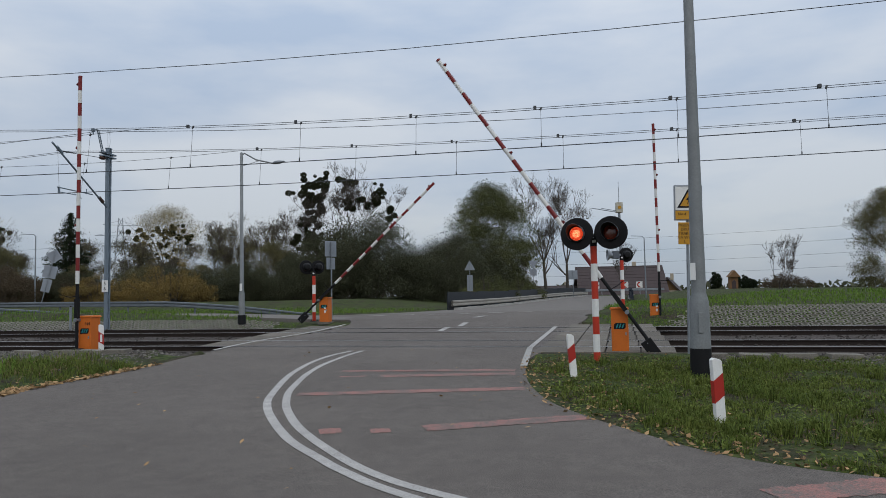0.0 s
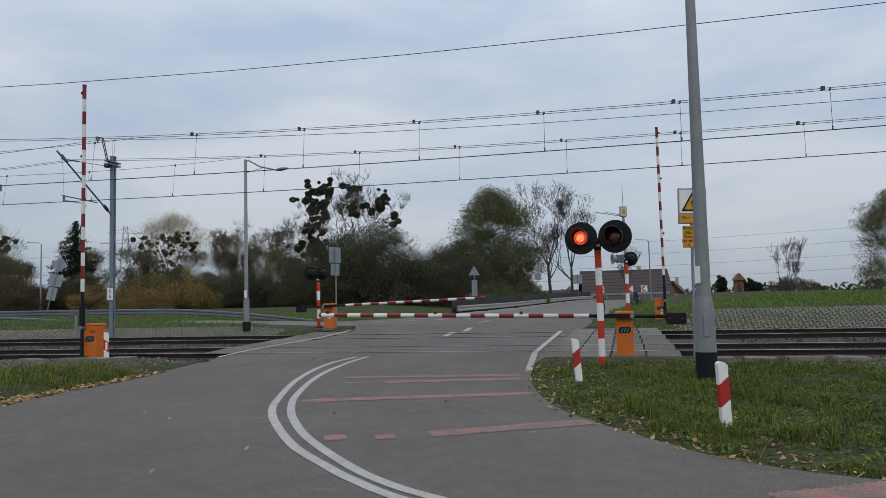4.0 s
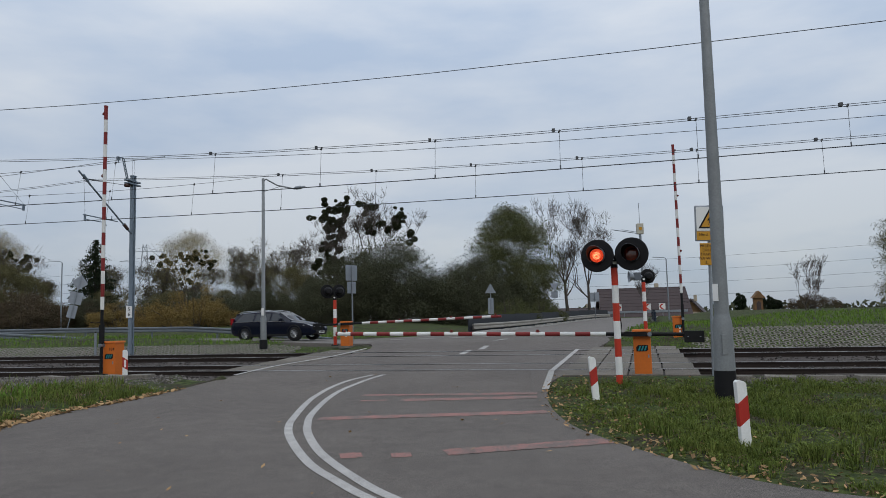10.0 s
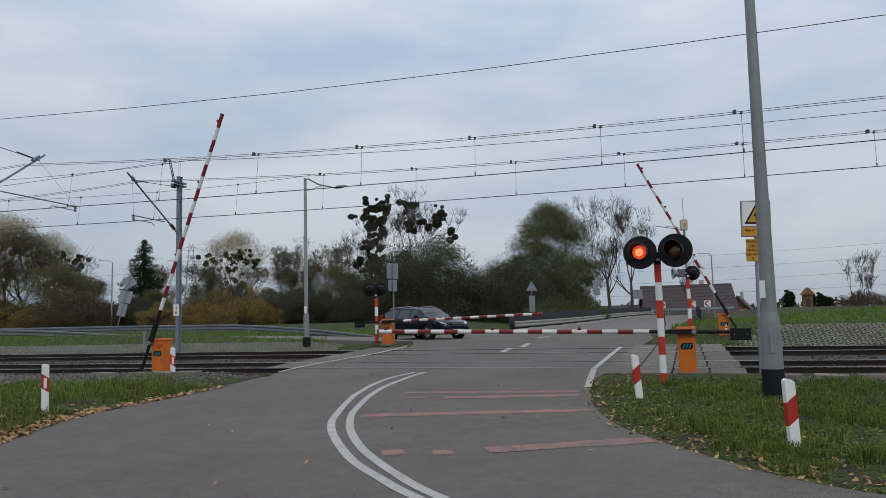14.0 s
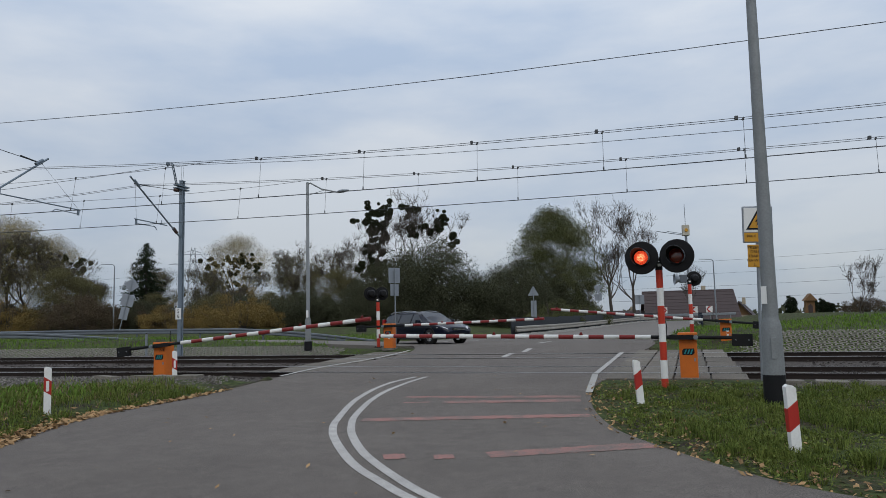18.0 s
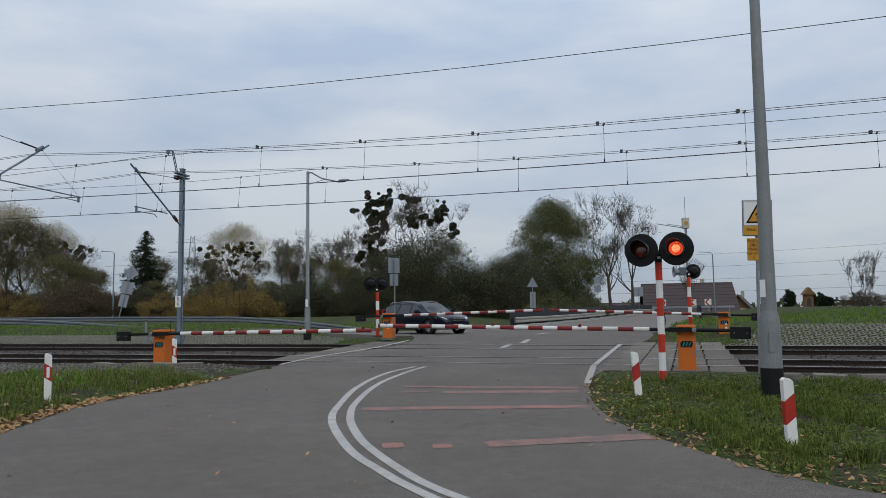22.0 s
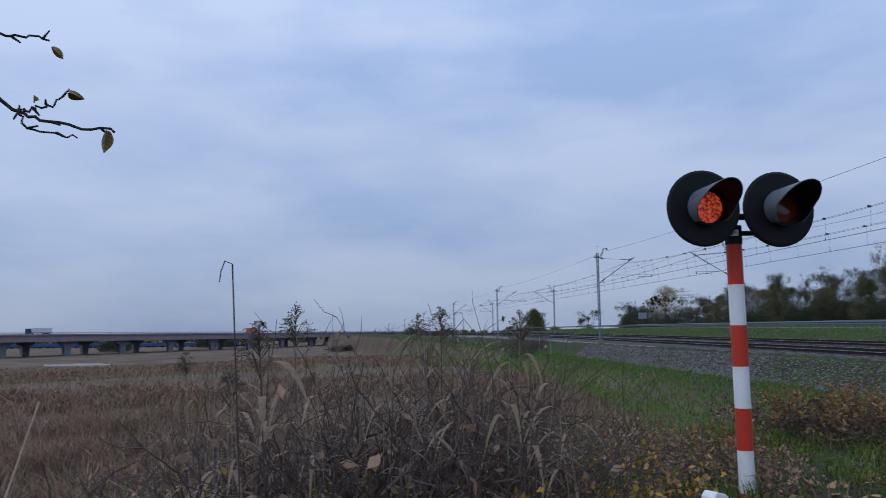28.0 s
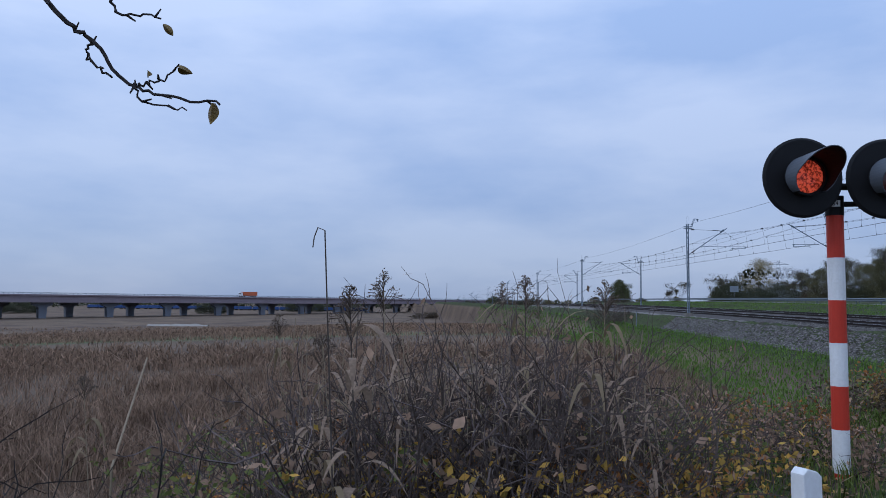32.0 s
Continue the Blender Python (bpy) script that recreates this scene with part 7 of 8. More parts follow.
for t, x, y, s, sz, yaw in [
    (t_olive, -18.8, 81.5, 0.95, None, 40), (t_thin, -27, 84, 0.95, None, 90), (t_olive, -29, 76, 0.7, 0.75, 10), (t_dense, -20, 68, 0.7, 0.5, 30), (t_dense, -27, 71, 0.7, 0.5, 30),
    (t_brown, -33, 66, 1.0, 0.8, 20), (t_thin, -40.5, 78, 0.85, 0.75, 60), (t_thin, -33.5, 76, 0.75, 0.7, 50), (t_olive, -41, 67.5, 0.85, 0.85, 120), (t_gold, -45, 62, 1.1, 1.0, 80), (t_brown, -50, 66, 1.2, 1.2, 10),
    (t_gold, -57.5, 70.5, 1.5, 1.75, 200), (t_bare, -66, 78, 0.62, 0.72, 10), (t_bare, -82, 88, 0.8, 0.72, 70), (t_dense, -68, 76, 0.7, 0.7, 30), (t_spruce, -72, 84, 0.8, 0.95, 30), (t_spruce, -77, 86, 0.75, 0.9, 130), (t_spruce, -82, 87, 0.75, 0.95, 50), (t_bare, -97, 92, 0.8, 0.76, 30), (t_thin, -89, 86, 0.7, 1.1, 10), (t_right, -93, 88, 0.85, 1.15, 40), (t_right, -100, 89, 0.8, 0.95, 140), (t_mass, -112, 92, 0.8, 0.85, 20), (t_olive, -122, 94, 0.9, 1.15, 200), (t_right, -130, 96, 1.0, 1.1, 10), (t_mass, -139, 99, 0.9, 1.0, 100), (t_thin, -147, 100, 0.8, 1.0, 300), (t_mass, -162, 104, 1.0, 1.0, 70),
    (t_olive, -108, 96, 1.0, 1.15, 80), (t_thin, -120, 98, 0.9, 1.0, 80), (t_bare, -133, 102, 0.7, 0.55, 80), (t_dense, -90, 88, 0.9, 0.65, 160), (t_dense, -115, 94, 1.0, 0.7, 160), (t_dense, -140, 102, 1.0, 0.75, 60),
    (t_thin, -155, 107, 1.0, 1.0, 0), (t_brown, -165, 108, 1.8, 1.6, 40), (t_olive, -180, 113, 1.15, 1.05, 0), (t_thin, -190, 115, 1.2, 0.9, 60), (t_dense, -205, 118, 1.5, 0.9, 60), (t_mist2, -216, 119, 1.35, 1.25, 100), (t_olive, -237, 120, 1.2, 1.25, 10), (t_thin, -246, 120, 1.1, 1.0, 70), (t_dense, -228, 118, 1.3, 1.1, 10),
    (t_olive, -290, 123, 1.2, 1.15, 10), (t_round, -321, 111, 0.95, 0.95, 10), (t_round, -330, 115, 0.8, 0.75, 50),
    (t_dense, -350, 118, 1.6, 0.7, 10), (t_dense, -390, 122, 1.8, 0.7, 80), (t_brown, -420, 80, 4.0, 1.6, 10), (t_brown, -450, 62, 4.0, 1.6, 50), (t_dense, -500, 112, 2.0, 1.2, 0), (t_dense, -540, 100, 2.4, 1.2, 50), (t_round, -590, 100, 1.4, 0.9, 0), (t_dense, -640, 130, 3.0, 1.3, 90), (t_dense, -600, 82, 2.6, 1.1, 20), (t_brown, -480, 40, 4.0, 1.2, 0), (t_dense, -580, -120, 1.8, 1.2, 30), (t_dense, -700, -60, 3, 1.5, 0), (t_dense, -560, -250, 2.2, 1.2, 0),
    (t_green, 7.5, 76, 0.9, 0.9, 0), (t_olive, 9, 92, 0.8, 0.8, 0)]:
    put(t, x, y, s, sz, yaw)
for i, x in enumerate(np.arange(-150, 12, 6.5)):
    put(t_dense, float(x), float(np.interp(x, [-150, -60, 12], [112, 88, 92])) + (i % 3) * 2.0, 0.66, 0.52 + 0.18 * ((i * 7) % 5) / 4, i * 47.0)
for i, x in enumerate(np.arange(-60, -14, 5.2)):
    put((t_brown, t_dense, t_dense)[i % 3], float(x), 66.0 + (i * 3) % 5, (0.75, 0.5, 0.55)[i % 3], (0.62, 0.34, 0.4)[i % 3], i * 61.0)
for x, y, s, sz, yaw in ((-415, 130, 1.2, 1.0, 0), (-430, 118, 1.3, 0.8, 60), (-455, 112, 1.2, 0.9, 120), (-398, 150, 1.1, 0.9, 200), (-370, 140, 1.0, 0.75, 20), (-350, 150, 1.1, 0.8, 90), (-480, 105, 1.4, 0.8, 140), (-265, 128, 0.9, 0.7, 200), (-252, 124, 0.9, 0.8, 10)):
    put(t_mass, x, y, s, sz, yaw)
far_wood = Geo()
rw = np.random.default_rng(77)
cs, sp = [], []
for i in range(900):
    b = rw.uniform(radians(60), radians(125))
    d = rw.uniform(900, 1300)
    cs.append((-math.sin(b) * d, math.cos(b) * d, -11.5 + rw.uniform(0, 8)))
for i in range(500):
    b = rw.uniform(radians(-45), radians(40))
    d = rw.uniform(420, 620)
    cs.append((-math.sin(b) * d, math.cos(b) * d, rw.uniform(-1, 5)))
far_wood.quads(leaf_quads(rw, cs, 6.0, 2.2, 12, 0.5))
tagged(part("far_woods", far_wood, leaf_dark), "low dark woods along the horizon", "woods", kind="stuff")

# ---- grass, leaves and weeds ----
blade_green = leafy("grass_blade_green", (0.045, 0.09, 0.017), (0.19, 0.205, 0.055), 0.65, 0.28, scale=2.2)
bank_green = leafy("bank_grass_green", (0.075, 0.165, 0.024), (0.15, 0.2, 0.045), 0.45, 0.25, scale=0.5)
blade_dry = leafy("grass_blade_dry", (0.33, 0.225, 0.147), (0.115, 0.077, 0.054), 0.6, scale=0.5)
fallen = leafy("fallen_leaf", (0.44, 0.3, 0.15), (0.22, 0.12, 0.06), 0.5, 0.15, 3.0)
twig_mat = mat("twig_purple_brown", (0.135, 0.102, 0.09), 0.85, 0, (0.04, 0.031, 0.029), 9.0, 1.0, island=0.55)
reed_mat = mat("reed_straw", (0.3, 0.235, 0.15), 0.7, 0, (0.19, 0.145, 0.095), 6.0, 0.8, island=0.3)
reed_leaf = leafy("reed_leaf", (0.27, 0.2, 0.125), (0.15, 0.12, 0.065), 0.4)


def blades(r, xy, h, w, lean=0.35):
    """Bent blades, each of two quads."""
    n = len(xy)
    x, y = xy[:, 0], xy[:, 1]
    z = land(x, y) - 0.02
    p = np.stack([x, y, z], -1)
    a = r.uniform(0, 2 * np.pi, n)
    side = np.stack([np.cos(a), np.sin(a), 0 * a], -1) * (w * r.uniform(0.6, 1.4, n))[:, None] / 2
    b = r.uniform(0, 2 * np.pi, n)
    hh = h * r.uniform(0.5, 1.35, n)
    bend = np.stack([np.cos(b), np.sin(b), 0 * b], -1) * (hh * lean * r.uniform(0.2, 1.4, n))[:, None]
    up = np.array([0, 0, 1.0])
    m = p + bend * 0.3 + up * (hh * 0.6)[:, None]
    t = p + bend + up * (hh * 0.95)[:, None]
    q1 = np.stack([p - side, p + side, m + side * 0.75, m - side * 0.75], 1)
    q2 = np.stack([m - side * 0.75, m + side * 0.75, t + side * 0.1, t - side * 0.1], 1)
    return np.concatenate([q1, q2])


def in_road(x, y):
    lx = np.interp(y, LEFT_S[::-1, 1], LEFT_S[::-1, 0])
    rx = np.interp(y, RIGHT_S[::-1, 1], RIGHT_S[::-1, 0])
    return (x > lx - 0.03) & (x < rx + 0.03)


def strew(r, n, x0, x1, y0, y1, keep):
    p = np.stack([r.uniform(x0, x1, n), r.uniform(y0, y1, n)], -1)
    return p[keep(p[:, 0], p[:, 1])]


def clump_noise(x, y, k, off_=0.0):
    return np.array([noise.noise(Vector((a * k, b * k, off_))) for a, b in zip(x, y)])


def tufts(r, centres, per, spread, h, w):
    """Grass in tufts: blades that lean out from each centre."""
    c = np.repeat(centres, per, axis=0)
    n = len(c)
    a, d = r.uniform(0, 2 * np.pi, n), np.abs(r.normal(0, spread, n))
    xy = c + np.stack([np.cos(a), np.sin(a)], -1) * d[:, None]
    z = land(xy[:, 0], xy[:, 1]) - 0.02
    p = np.stack([xy[:, 0], xy[:, 1], z], -1)
    size = np.repeat(r.uniform(0.55, 1.4, len(centres)), per)
    hh = h * size * r.uniform(0.5, 1.2, n)
    b = r.uniform(0, 2 * np.pi, n)
    side = np.stack([np.cos(b), np.sin(b), 0 * b], -1) * (w * r.uniform(0.7, 1.3, n))[:, None] / 2
    bend = np.stack([np.cos(a), np.sin(a), 0 * a], -1) * (hh * r.uniform(0.2, 0.9, n))[:, None]
    up = np.array([0, 0, 1.0])
    m = p + bend * 0.35 + up * (hh * 0.7)[:, None]
    t = p + bend + up * (hh * 0.85)[:, None]
    q1 = np.stack([p - side, p + side, m + side * 0.8, m - side * 0.8], 1)
    q2 = np.stack([m - side * 0.8, m + side * 0.8, t + side * 0.1, t - side * 0.1], 1)
    return np.concatenate([q1, q2])


rg = np.random.default_rng(5)
p = strew(rg, 105000, 1.3, 15, 3.2, 18.5, lambda x, y: ~in_road(x, y) & (off(x, y) < -2.7))
c = clump_noise(p[:, 0], p[:, 1], 0.9)
edge = np.interp(p[:, 1], RIGHT_S[::-1, 1], RIGHT_S[::-1, 0])
keep = (c + rg.uniform(-0.25, 0.25, len(p)) > 0.06) & ((p[:, 0] - edge > 0.55 + 0.5 * c) | (rg.random(len(p)) < 0.12))
p = p[keep]
dry = rg.random(len(p)) < 0.14
dry_verge = [blades(rg, p[dry], 0.07, 0.012, 0.9)]
p = p[~dry]
tall = clump_noise(p[:, 0], p[:, 1], 1.6, 4.0) > 0.18
grass = Geo().quads(blades(rg, p[~tall], 0.05, 0.012)).quads(blades(rg, p[tall], 0.11, 0.011, 0.7))
tc = strew(rg, 13000, 1.6, 14, 3.4, 18.3, lambda x, y: ~in_road(x - 0.25, y) & (off(x, y) < -2.9))
tc = tc[clump_noise(tc[:, 0], tc[:, 1], 0.9, 11.0) + rg.uniform(-0.2, 0.2, len(tc)) > 0.08]
grass.quads(tufts(rg, tc, 16, 0.075, 0.085, 0.012))
tc = strew(rg, 2600, 1.9, 14, 4.2, 18.0, lambda x, y: ~in_road(x - 0.5, y) & (off(x, y) < -3.2))
tc = tc[clump_noise(tc[:, 0], tc[:, 1], 0.55, 31.0) + rg.uniform(-0.2, 0.2, len(tc)) > 0.05]
grass.quads(tufts(rg, tc, 34, 0.07, 0.17, 0.011)).quads(tufts(rg, tc[::3], 22, 0.05, 0.11, 0.03))
tagged(part("verge_grass", grass, blade_green), "green tufted grass on the verge", "grass", kind="stuff")
p = strew(rg, 90000, -15, -3, 1, 20.5, lambda x, y: ~in_road(x, y) & (off(x, y) < -3.9 - 0.5 * np.sin(x * 2.3)))
c = clump_noise(p[:, 0], p[:, 1], 0.8, 2.0)
lx = np.interp(p[:, 1], LEFT_S[::-1, 1], LEFT_S[::-1, 0])
p = p[(c + rg.uniform(-0.35, 0.35, len(p)) > -0.02) & (lx - p[:, 0] > 0.6 + 0.4 * rg.random(len(p)))]
dry = rg.random(len(p)) < 0.2
dry_verge.append(blades(rg, p[dry], 0.16, 0.014, 0.9))
p = p[~dry]
tall = clump_noise(p[:, 0], p[:, 1], 0.6, 7.0) > 0.1
tc = strew(rg, 8000, -14, -3.5, 1, 20.2, lambda x, y: ~in_road(x + 0.4, y) & (off(x, y) < -4.3))
tc = tc[clump_noise(tc[:, 0], tc[:, 1], 0.6, 12.0) + rg.uniform(-0.3, 0.3, len(tc)) > -0.05]
tagged(part("verge_grass", Geo().quads(blades(rg, p[~tall], 0.09, 0.014)).quads(blades(rg, p[tall], 0.22, 0.014)).quads(tufts(rg, tc, 16, 0.06, 0.16, 0.016)), blade_green), "longer green grass on the bank verge", "grass", kind="stuff")
tagged(part("dry_grass", Geo().quads(np.concatenate(dry_verge)), blade_dry), "dry straw-coloured blades among the verge grass", "grass", kind="stuff")
p = strew(rg, 120000, -85, -9, 4, 40, lambda x, y: (off(x, y) < -4.5) & (off(x, y) > np.interp(x, [-85, -30, -18, -9], [-12.5, -12.5, -15.5, -17])) & ~in_road(x, y))
p3 = strew(rg, 46000, -290, -80, 10, 62, lambda x, y: (off(x, y) < -4.4) & (off(x, y) > -16))
tagged(part("bank_grass", Geo().quads(blades(rg, p, 0.2, 0.045)).quads(blades(rg, p3, 0.32, 0.13, 0.6)), bank_green), "short green grass on the railway bank", "grass", kind="stuff")
p = strew(rg, 120000, -130, 34, 26, 62, lambda x, y: (off(x, y) > np.where((x > -28.5) & (x < 34), np.where(x < 0, 9.25, 10.3), 6.9)) & (off(x, y) < 26))
d = np.min(np.hypot(p[:, 0][:, None] - SIDE_S[:, 0], p[:, 1][:, None] - SIDE_S[:, 1]), 1)
bl_x, br_x = np.interp(p[:, 1], BR_L[:, 1], BR_L[:, 0]), np.interp(p[:, 1], BR_R[:, 1], BR_R[:, 0])
p = p[(d > 3.3) & ~((p[:, 1] > 29) & (p[:, 0] > bl_x - 0.2) & (p[:, 0] < br_x + 0.3)) & ~((p[:, 0] > -5) & (p[:, 0] < 7) & (p[:, 1] < 40))]
p2 = strew(rg, 9000, 5.6, 13.5, 25.0, 34.0, lambda x, y: (off(x, y) > 6.7) & (off(x, y) < 10.4) & (x > np.interp(y, RIGHT_S[::-1, 1], RIGHT_S[::-1, 0]) + 0.35) & (rg.random(len(x)) < 0.75))
p2 = np.concatenate([p2, strew(rg, 9000, -24, -6.2, 26.5, 34.0, lambda x, y: (off(x, y) > 6.5) & (off(x, y) < 9.3) & ~in_road(x + 0.3, y) & ((x > -8.6) | (rg.random(len(x)) < 0.35)))])
tagged(part("far_grass", Geo().quads(blades(rg, p, 0.16, 0.04)).quads(blades(rg, p2, 0.09, 0.03)), bank_green), "short green grass on the far bank", "grass", kind="stuff")

# dry field of reed and tall grass
def field_keep(x, y):
    b = np.degrees(np.arctan2(-x, y))
    return (b > 48) & (b < 122) & (land(x, y) < -0.75) & (off(x, y) < np.interp(x, [-85, -30, -18, -9], [-10, -11, -13, -14]))


fr = np.random.default_rng(8)
dd = 7 * (110 / 7) ** fr.random(170000)
bb = np.radians(fr.uniform(48, 122, 170000))
p = np.stack([-np.sin(bb) * dd, np.cos(bb) * dd], -1)
kp = field_keep(p[:, 0], p[:, 1])
p, dd = p[kp], dd[kp]
cl = clump_noise(p[:, 0], p[:, 1], 0.12, 3.0)
kp = cl + fr.uniform(-0.35, 0.35, len(p)) > -0.18
p, dd = p[kp], dd[kp]
kp = ~((p[:, 0] < -58) & (p[:, 0] > -80)) | (fr.random(len(p)) < 0.08)
p, dd = p[kp], dd[kp]
tallness = 0.5 + 0.9 * ramp01(-0.25, 0.35, clump_noise(p[:, 0], p[:, 1], 0.35, 9.0))
f, green_field = Geo(), Geo()
for a, b in ((0, 16), (16, 40), (40, 130)):
    q = p[(dd >= a) & (dd < b)]
    tl = tallness[(dd >= a) & (dd < b)]
    bearing = np.degrees(np.arctan2(-q[:, 0], q[:, 1]))
    lush = fr.random(len(q)) < 0.75 * ramp01(88, 66, bearing) * ramp01(34, 18, np.hypot(q[:, 0], q[:, 1]))
    wide = 0.008 + 0.0009 * (a + b) / 2
    f.quads(blades(fr, q[~lush], 0.6 * tl[~lush], wide, 0.75))
    if lush.any():
        green_field.quads(blades(fr, q[lush], 0.45 * tl[lush], wide * 1.2, 0.5))
fd = np.random.default_rng(18)
db, bb = fd.uniform(105, 330, 26000), np.radians(fd.uniform(52, 118, 26000))
q = np.stack([-np.sin(bb) * db, np.cos(bb) * db], -1)
q = q[field_keep(q[:, 0], q[:, 1]) & (clump_noise(q[:, 0], q[:, 1], 0.02, 5.0) + fd.uniform(-0.2, 0.2, len(q)) > -0.1)]
f.quads(blades(fd, q, 0.6, 0.35, 0.5))
tagged(part("field_reeds", f, blade_dry), "dry brown reed and tall grass in the field", "reeds", kind="stuff")

tagged(part("slope_grass", green_field, blade_green), "rank green grass among the dry weeds on the slope", "grass", kind="stuff")

# fallen leaves
def leaf_litter(r, pts, s0, s1):
    n = len(pts)
    z = np.maximum(land(pts[:, 0], pts[:, 1]), np.where(in_road(pts[:, 0], pts[:, 1]), road_z(pts[:, 0], pts[:, 1]), -9)) + 0.012 + 0.03 * r.random(n) ** 2
    c = np.stack([pts[:, 0], pts[:, 1], z], -1)
    a = r.uniform(0, 2 * np.pi, n)
    s = r.uniform(s0, s1, n)[:, None]
    u = np.stack([np.cos(a), np.sin(a), r.normal(0, 0.35, n)], -1) * s
    v = np.stack([-np.sin(a), np.cos(a), r.normal(0, 0.35, n)], -1) * s * 0.62
    return np.stack([c - u, c + v - u * 0.1, c + u, c - v - u * 0.1], 1)


lr = np.random.default_rng(9)
yy = lr.uniform(0.5, 17, 5600)
lx = np.interp(yy, LEFT_S[::-1, 1], LEFT_S[::-1, 0])
dens = np.interp(yy, [0, 6, 10, 17], [1, 1, 0.55, 0.18])
k = lr.random(len(yy)) < dens
pts = np.stack([lx + 0.12 - np.abs(lr.normal(0, 0.55, len(yy))) * np.interp(yy, [0, 8, 17], [1.9, 1.0, 0.5]), yy], -1)[k]
tagged(part("fallen_leaves", Geo().quads(leaf_litter(lr, pts, 0.035, 0.075)), fallen), "drift of brown fallen leaves along the road edge", "leaves", kind="stuff")
cov = strew(lr, 60000, 1.3, 15, 3.0, 18.3, lambda x, y: ~in_road(x - 0.1, y) & (off(x, y) < -2.8))
cn = clump_noise(cov[:, 0], cov[:, 1], 1.1, 21.0) + lr.uniform(-0.4, 0.4, len(cov))
tagged(part("verge_clover", Geo().quads(leaf_litter(lr, cov[cn > 0.0], 0.014, 0.038)), blade_green), "low green clover and weeds among the verge grass", "weeds", kind="stuff")
tagged(part("verge_thatch", Geo().quads(leaf_litter(lr, cov[cn < -0.12], 0.008, 0.024)), leaf_brown), "brown dead bits on the bare verge soil", "litter", kind="stuff")
yy = lr.uniform(3, 17, 1000)
rx = np.interp(yy, RIGHT_S[::-1, 1], RIGHT_S[::-1, 0])
pts = np.stack([rx - 0.15 + np.abs(lr.normal(0, 1.1, len(yy))), yy], -1)
pts = np.concatenate([pts, np.stack([lr.uniform(-6, 1, 40), lr.uniform(6, 19, 40)], -1)])
tagged(part("fallen_leaves", Geo().quads(leaf_litter(lr, pts, 0.018, 0.045)), fallen), "scattered pale fallen leaves on the verge and road", "leaves", kind="stuff")


# near thicket of twigs, brambles and reeds on the bank
def thicket(seed, x, y, w, h, label, stems=60, leaf=None, nleaf=0, lsize=0.045, m=twig_mat, cat="bush", thin=0.0035, dead=0, leaf_to=0.55):
    r = np.random.default_rng(seed)
    t = thing("bush", pose(x, y, lz(x, y)), label, cat, "bushes")
    g, tips = Geo(), []

    def twig(p, d, ln, rad, lv):
        k = 4
        pts = [p]
        for i in range(k):
            d = (d + Vector(r.normal(0, 0.2, 3)) + Vector((0, 0, 0.05))).normalized()
            p = p + d * ln / k
            pts.append(p)
            if lv < 2 and i > 0 and r.random() < 0.85:
                nd = (d + Vector(r.normal(0, 0.75, 3))).normalized()
                twig(p, nd, ln * r.uniform(0.3, 0.55), rad * 0.6, lv + 1)
        g.path(pts, rad, 3, r1=rad * 0.45)
        tips.append(p)
        tips.append(pts[2])

    for i in range(stems):
        a, s = r.uniform(0, 6.28), math.sqrt(r.random())
        p = Vector((math.cos(a) * s * w * 0.4, math.sin(a) * s * w * 0.4, -0.1))
        d = Vector((math.cos(a) * s * 0.7 + r.normal(0, .25), math.sin(a) * s * 0.7 + r.normal(0, .25), 1)).normalized()
        twig(p, d, h * r.uniform(0.55, 1.05), thin * r.uniform(1.0, 2.0), 0)
    tagged(part("wood", g, m, t), "tangled bare twigs", kind="stuff")
    if dead:
        idx = r.choice(len(tips), min(dead, len(tips)), replace=False)
        part("dead_foliage", Geo().quads(leaf_quads(r, [tuple(tips[i]) for i in idx], 0.03, 0.035, 1)), leaf_dead, t, "curled dead leaves")
    if nleaf:
        low = [tuple(q) for q in tips if q.z < h * leaf_to]
        idx = r.choice(len(low), min(nleaf, len(low)), replace=False)
        part("foliage", Geo().quads(leaf_quads(r, [low[i] for i in idx], 0.05, lsize * 0.72, 2)), leaf, t, "yellow and green leaves")
    return t



leaf_mix = leafy("bramble_leaf", (0.58, 0.3, 0.06), (0.2, 0.2, 0.05), 0.5, scale=3.5)
leaf_rust = leafy("bramble_leaf_rust", (0.4, 0.17, 0.045), (0.2, 0.095, 0.04), 0.45, scale=2.5)
leaf_low = leafy("bramble_leaf_green", (0.1, 0.145, 0.045), (0.2, 0.19, 0.06), 0.45, scale=2.0)
leaf_dead = leafy("dead_leaf", (0.4, 0.265, 0.17), (0.14, 0.093, 0.065), 0.5, scale=3.0)
BARE, LOW, WEED = "tangled bare bush with yellow leaves at its foot", "low leafy bramble with yellow leaves", "brown dead weeds on the slope"


def bush_to(seed, x, y, w, top, label, stems, leaf=None, nleaf=0, lsize=0.045, **kw):
    """A thicket that reaches up to the height top."""
    return thicket(seed, x, y, w, top - lz(x, y), label, stems, leaf, nleaf, lsize, **kw)


twig_dark = mat("twig_dark", (0.14, 0.108, 0.09), 0.85, 0, (0.05, 0.04, 0.035), 9.0, 0.9, spec=0.1)
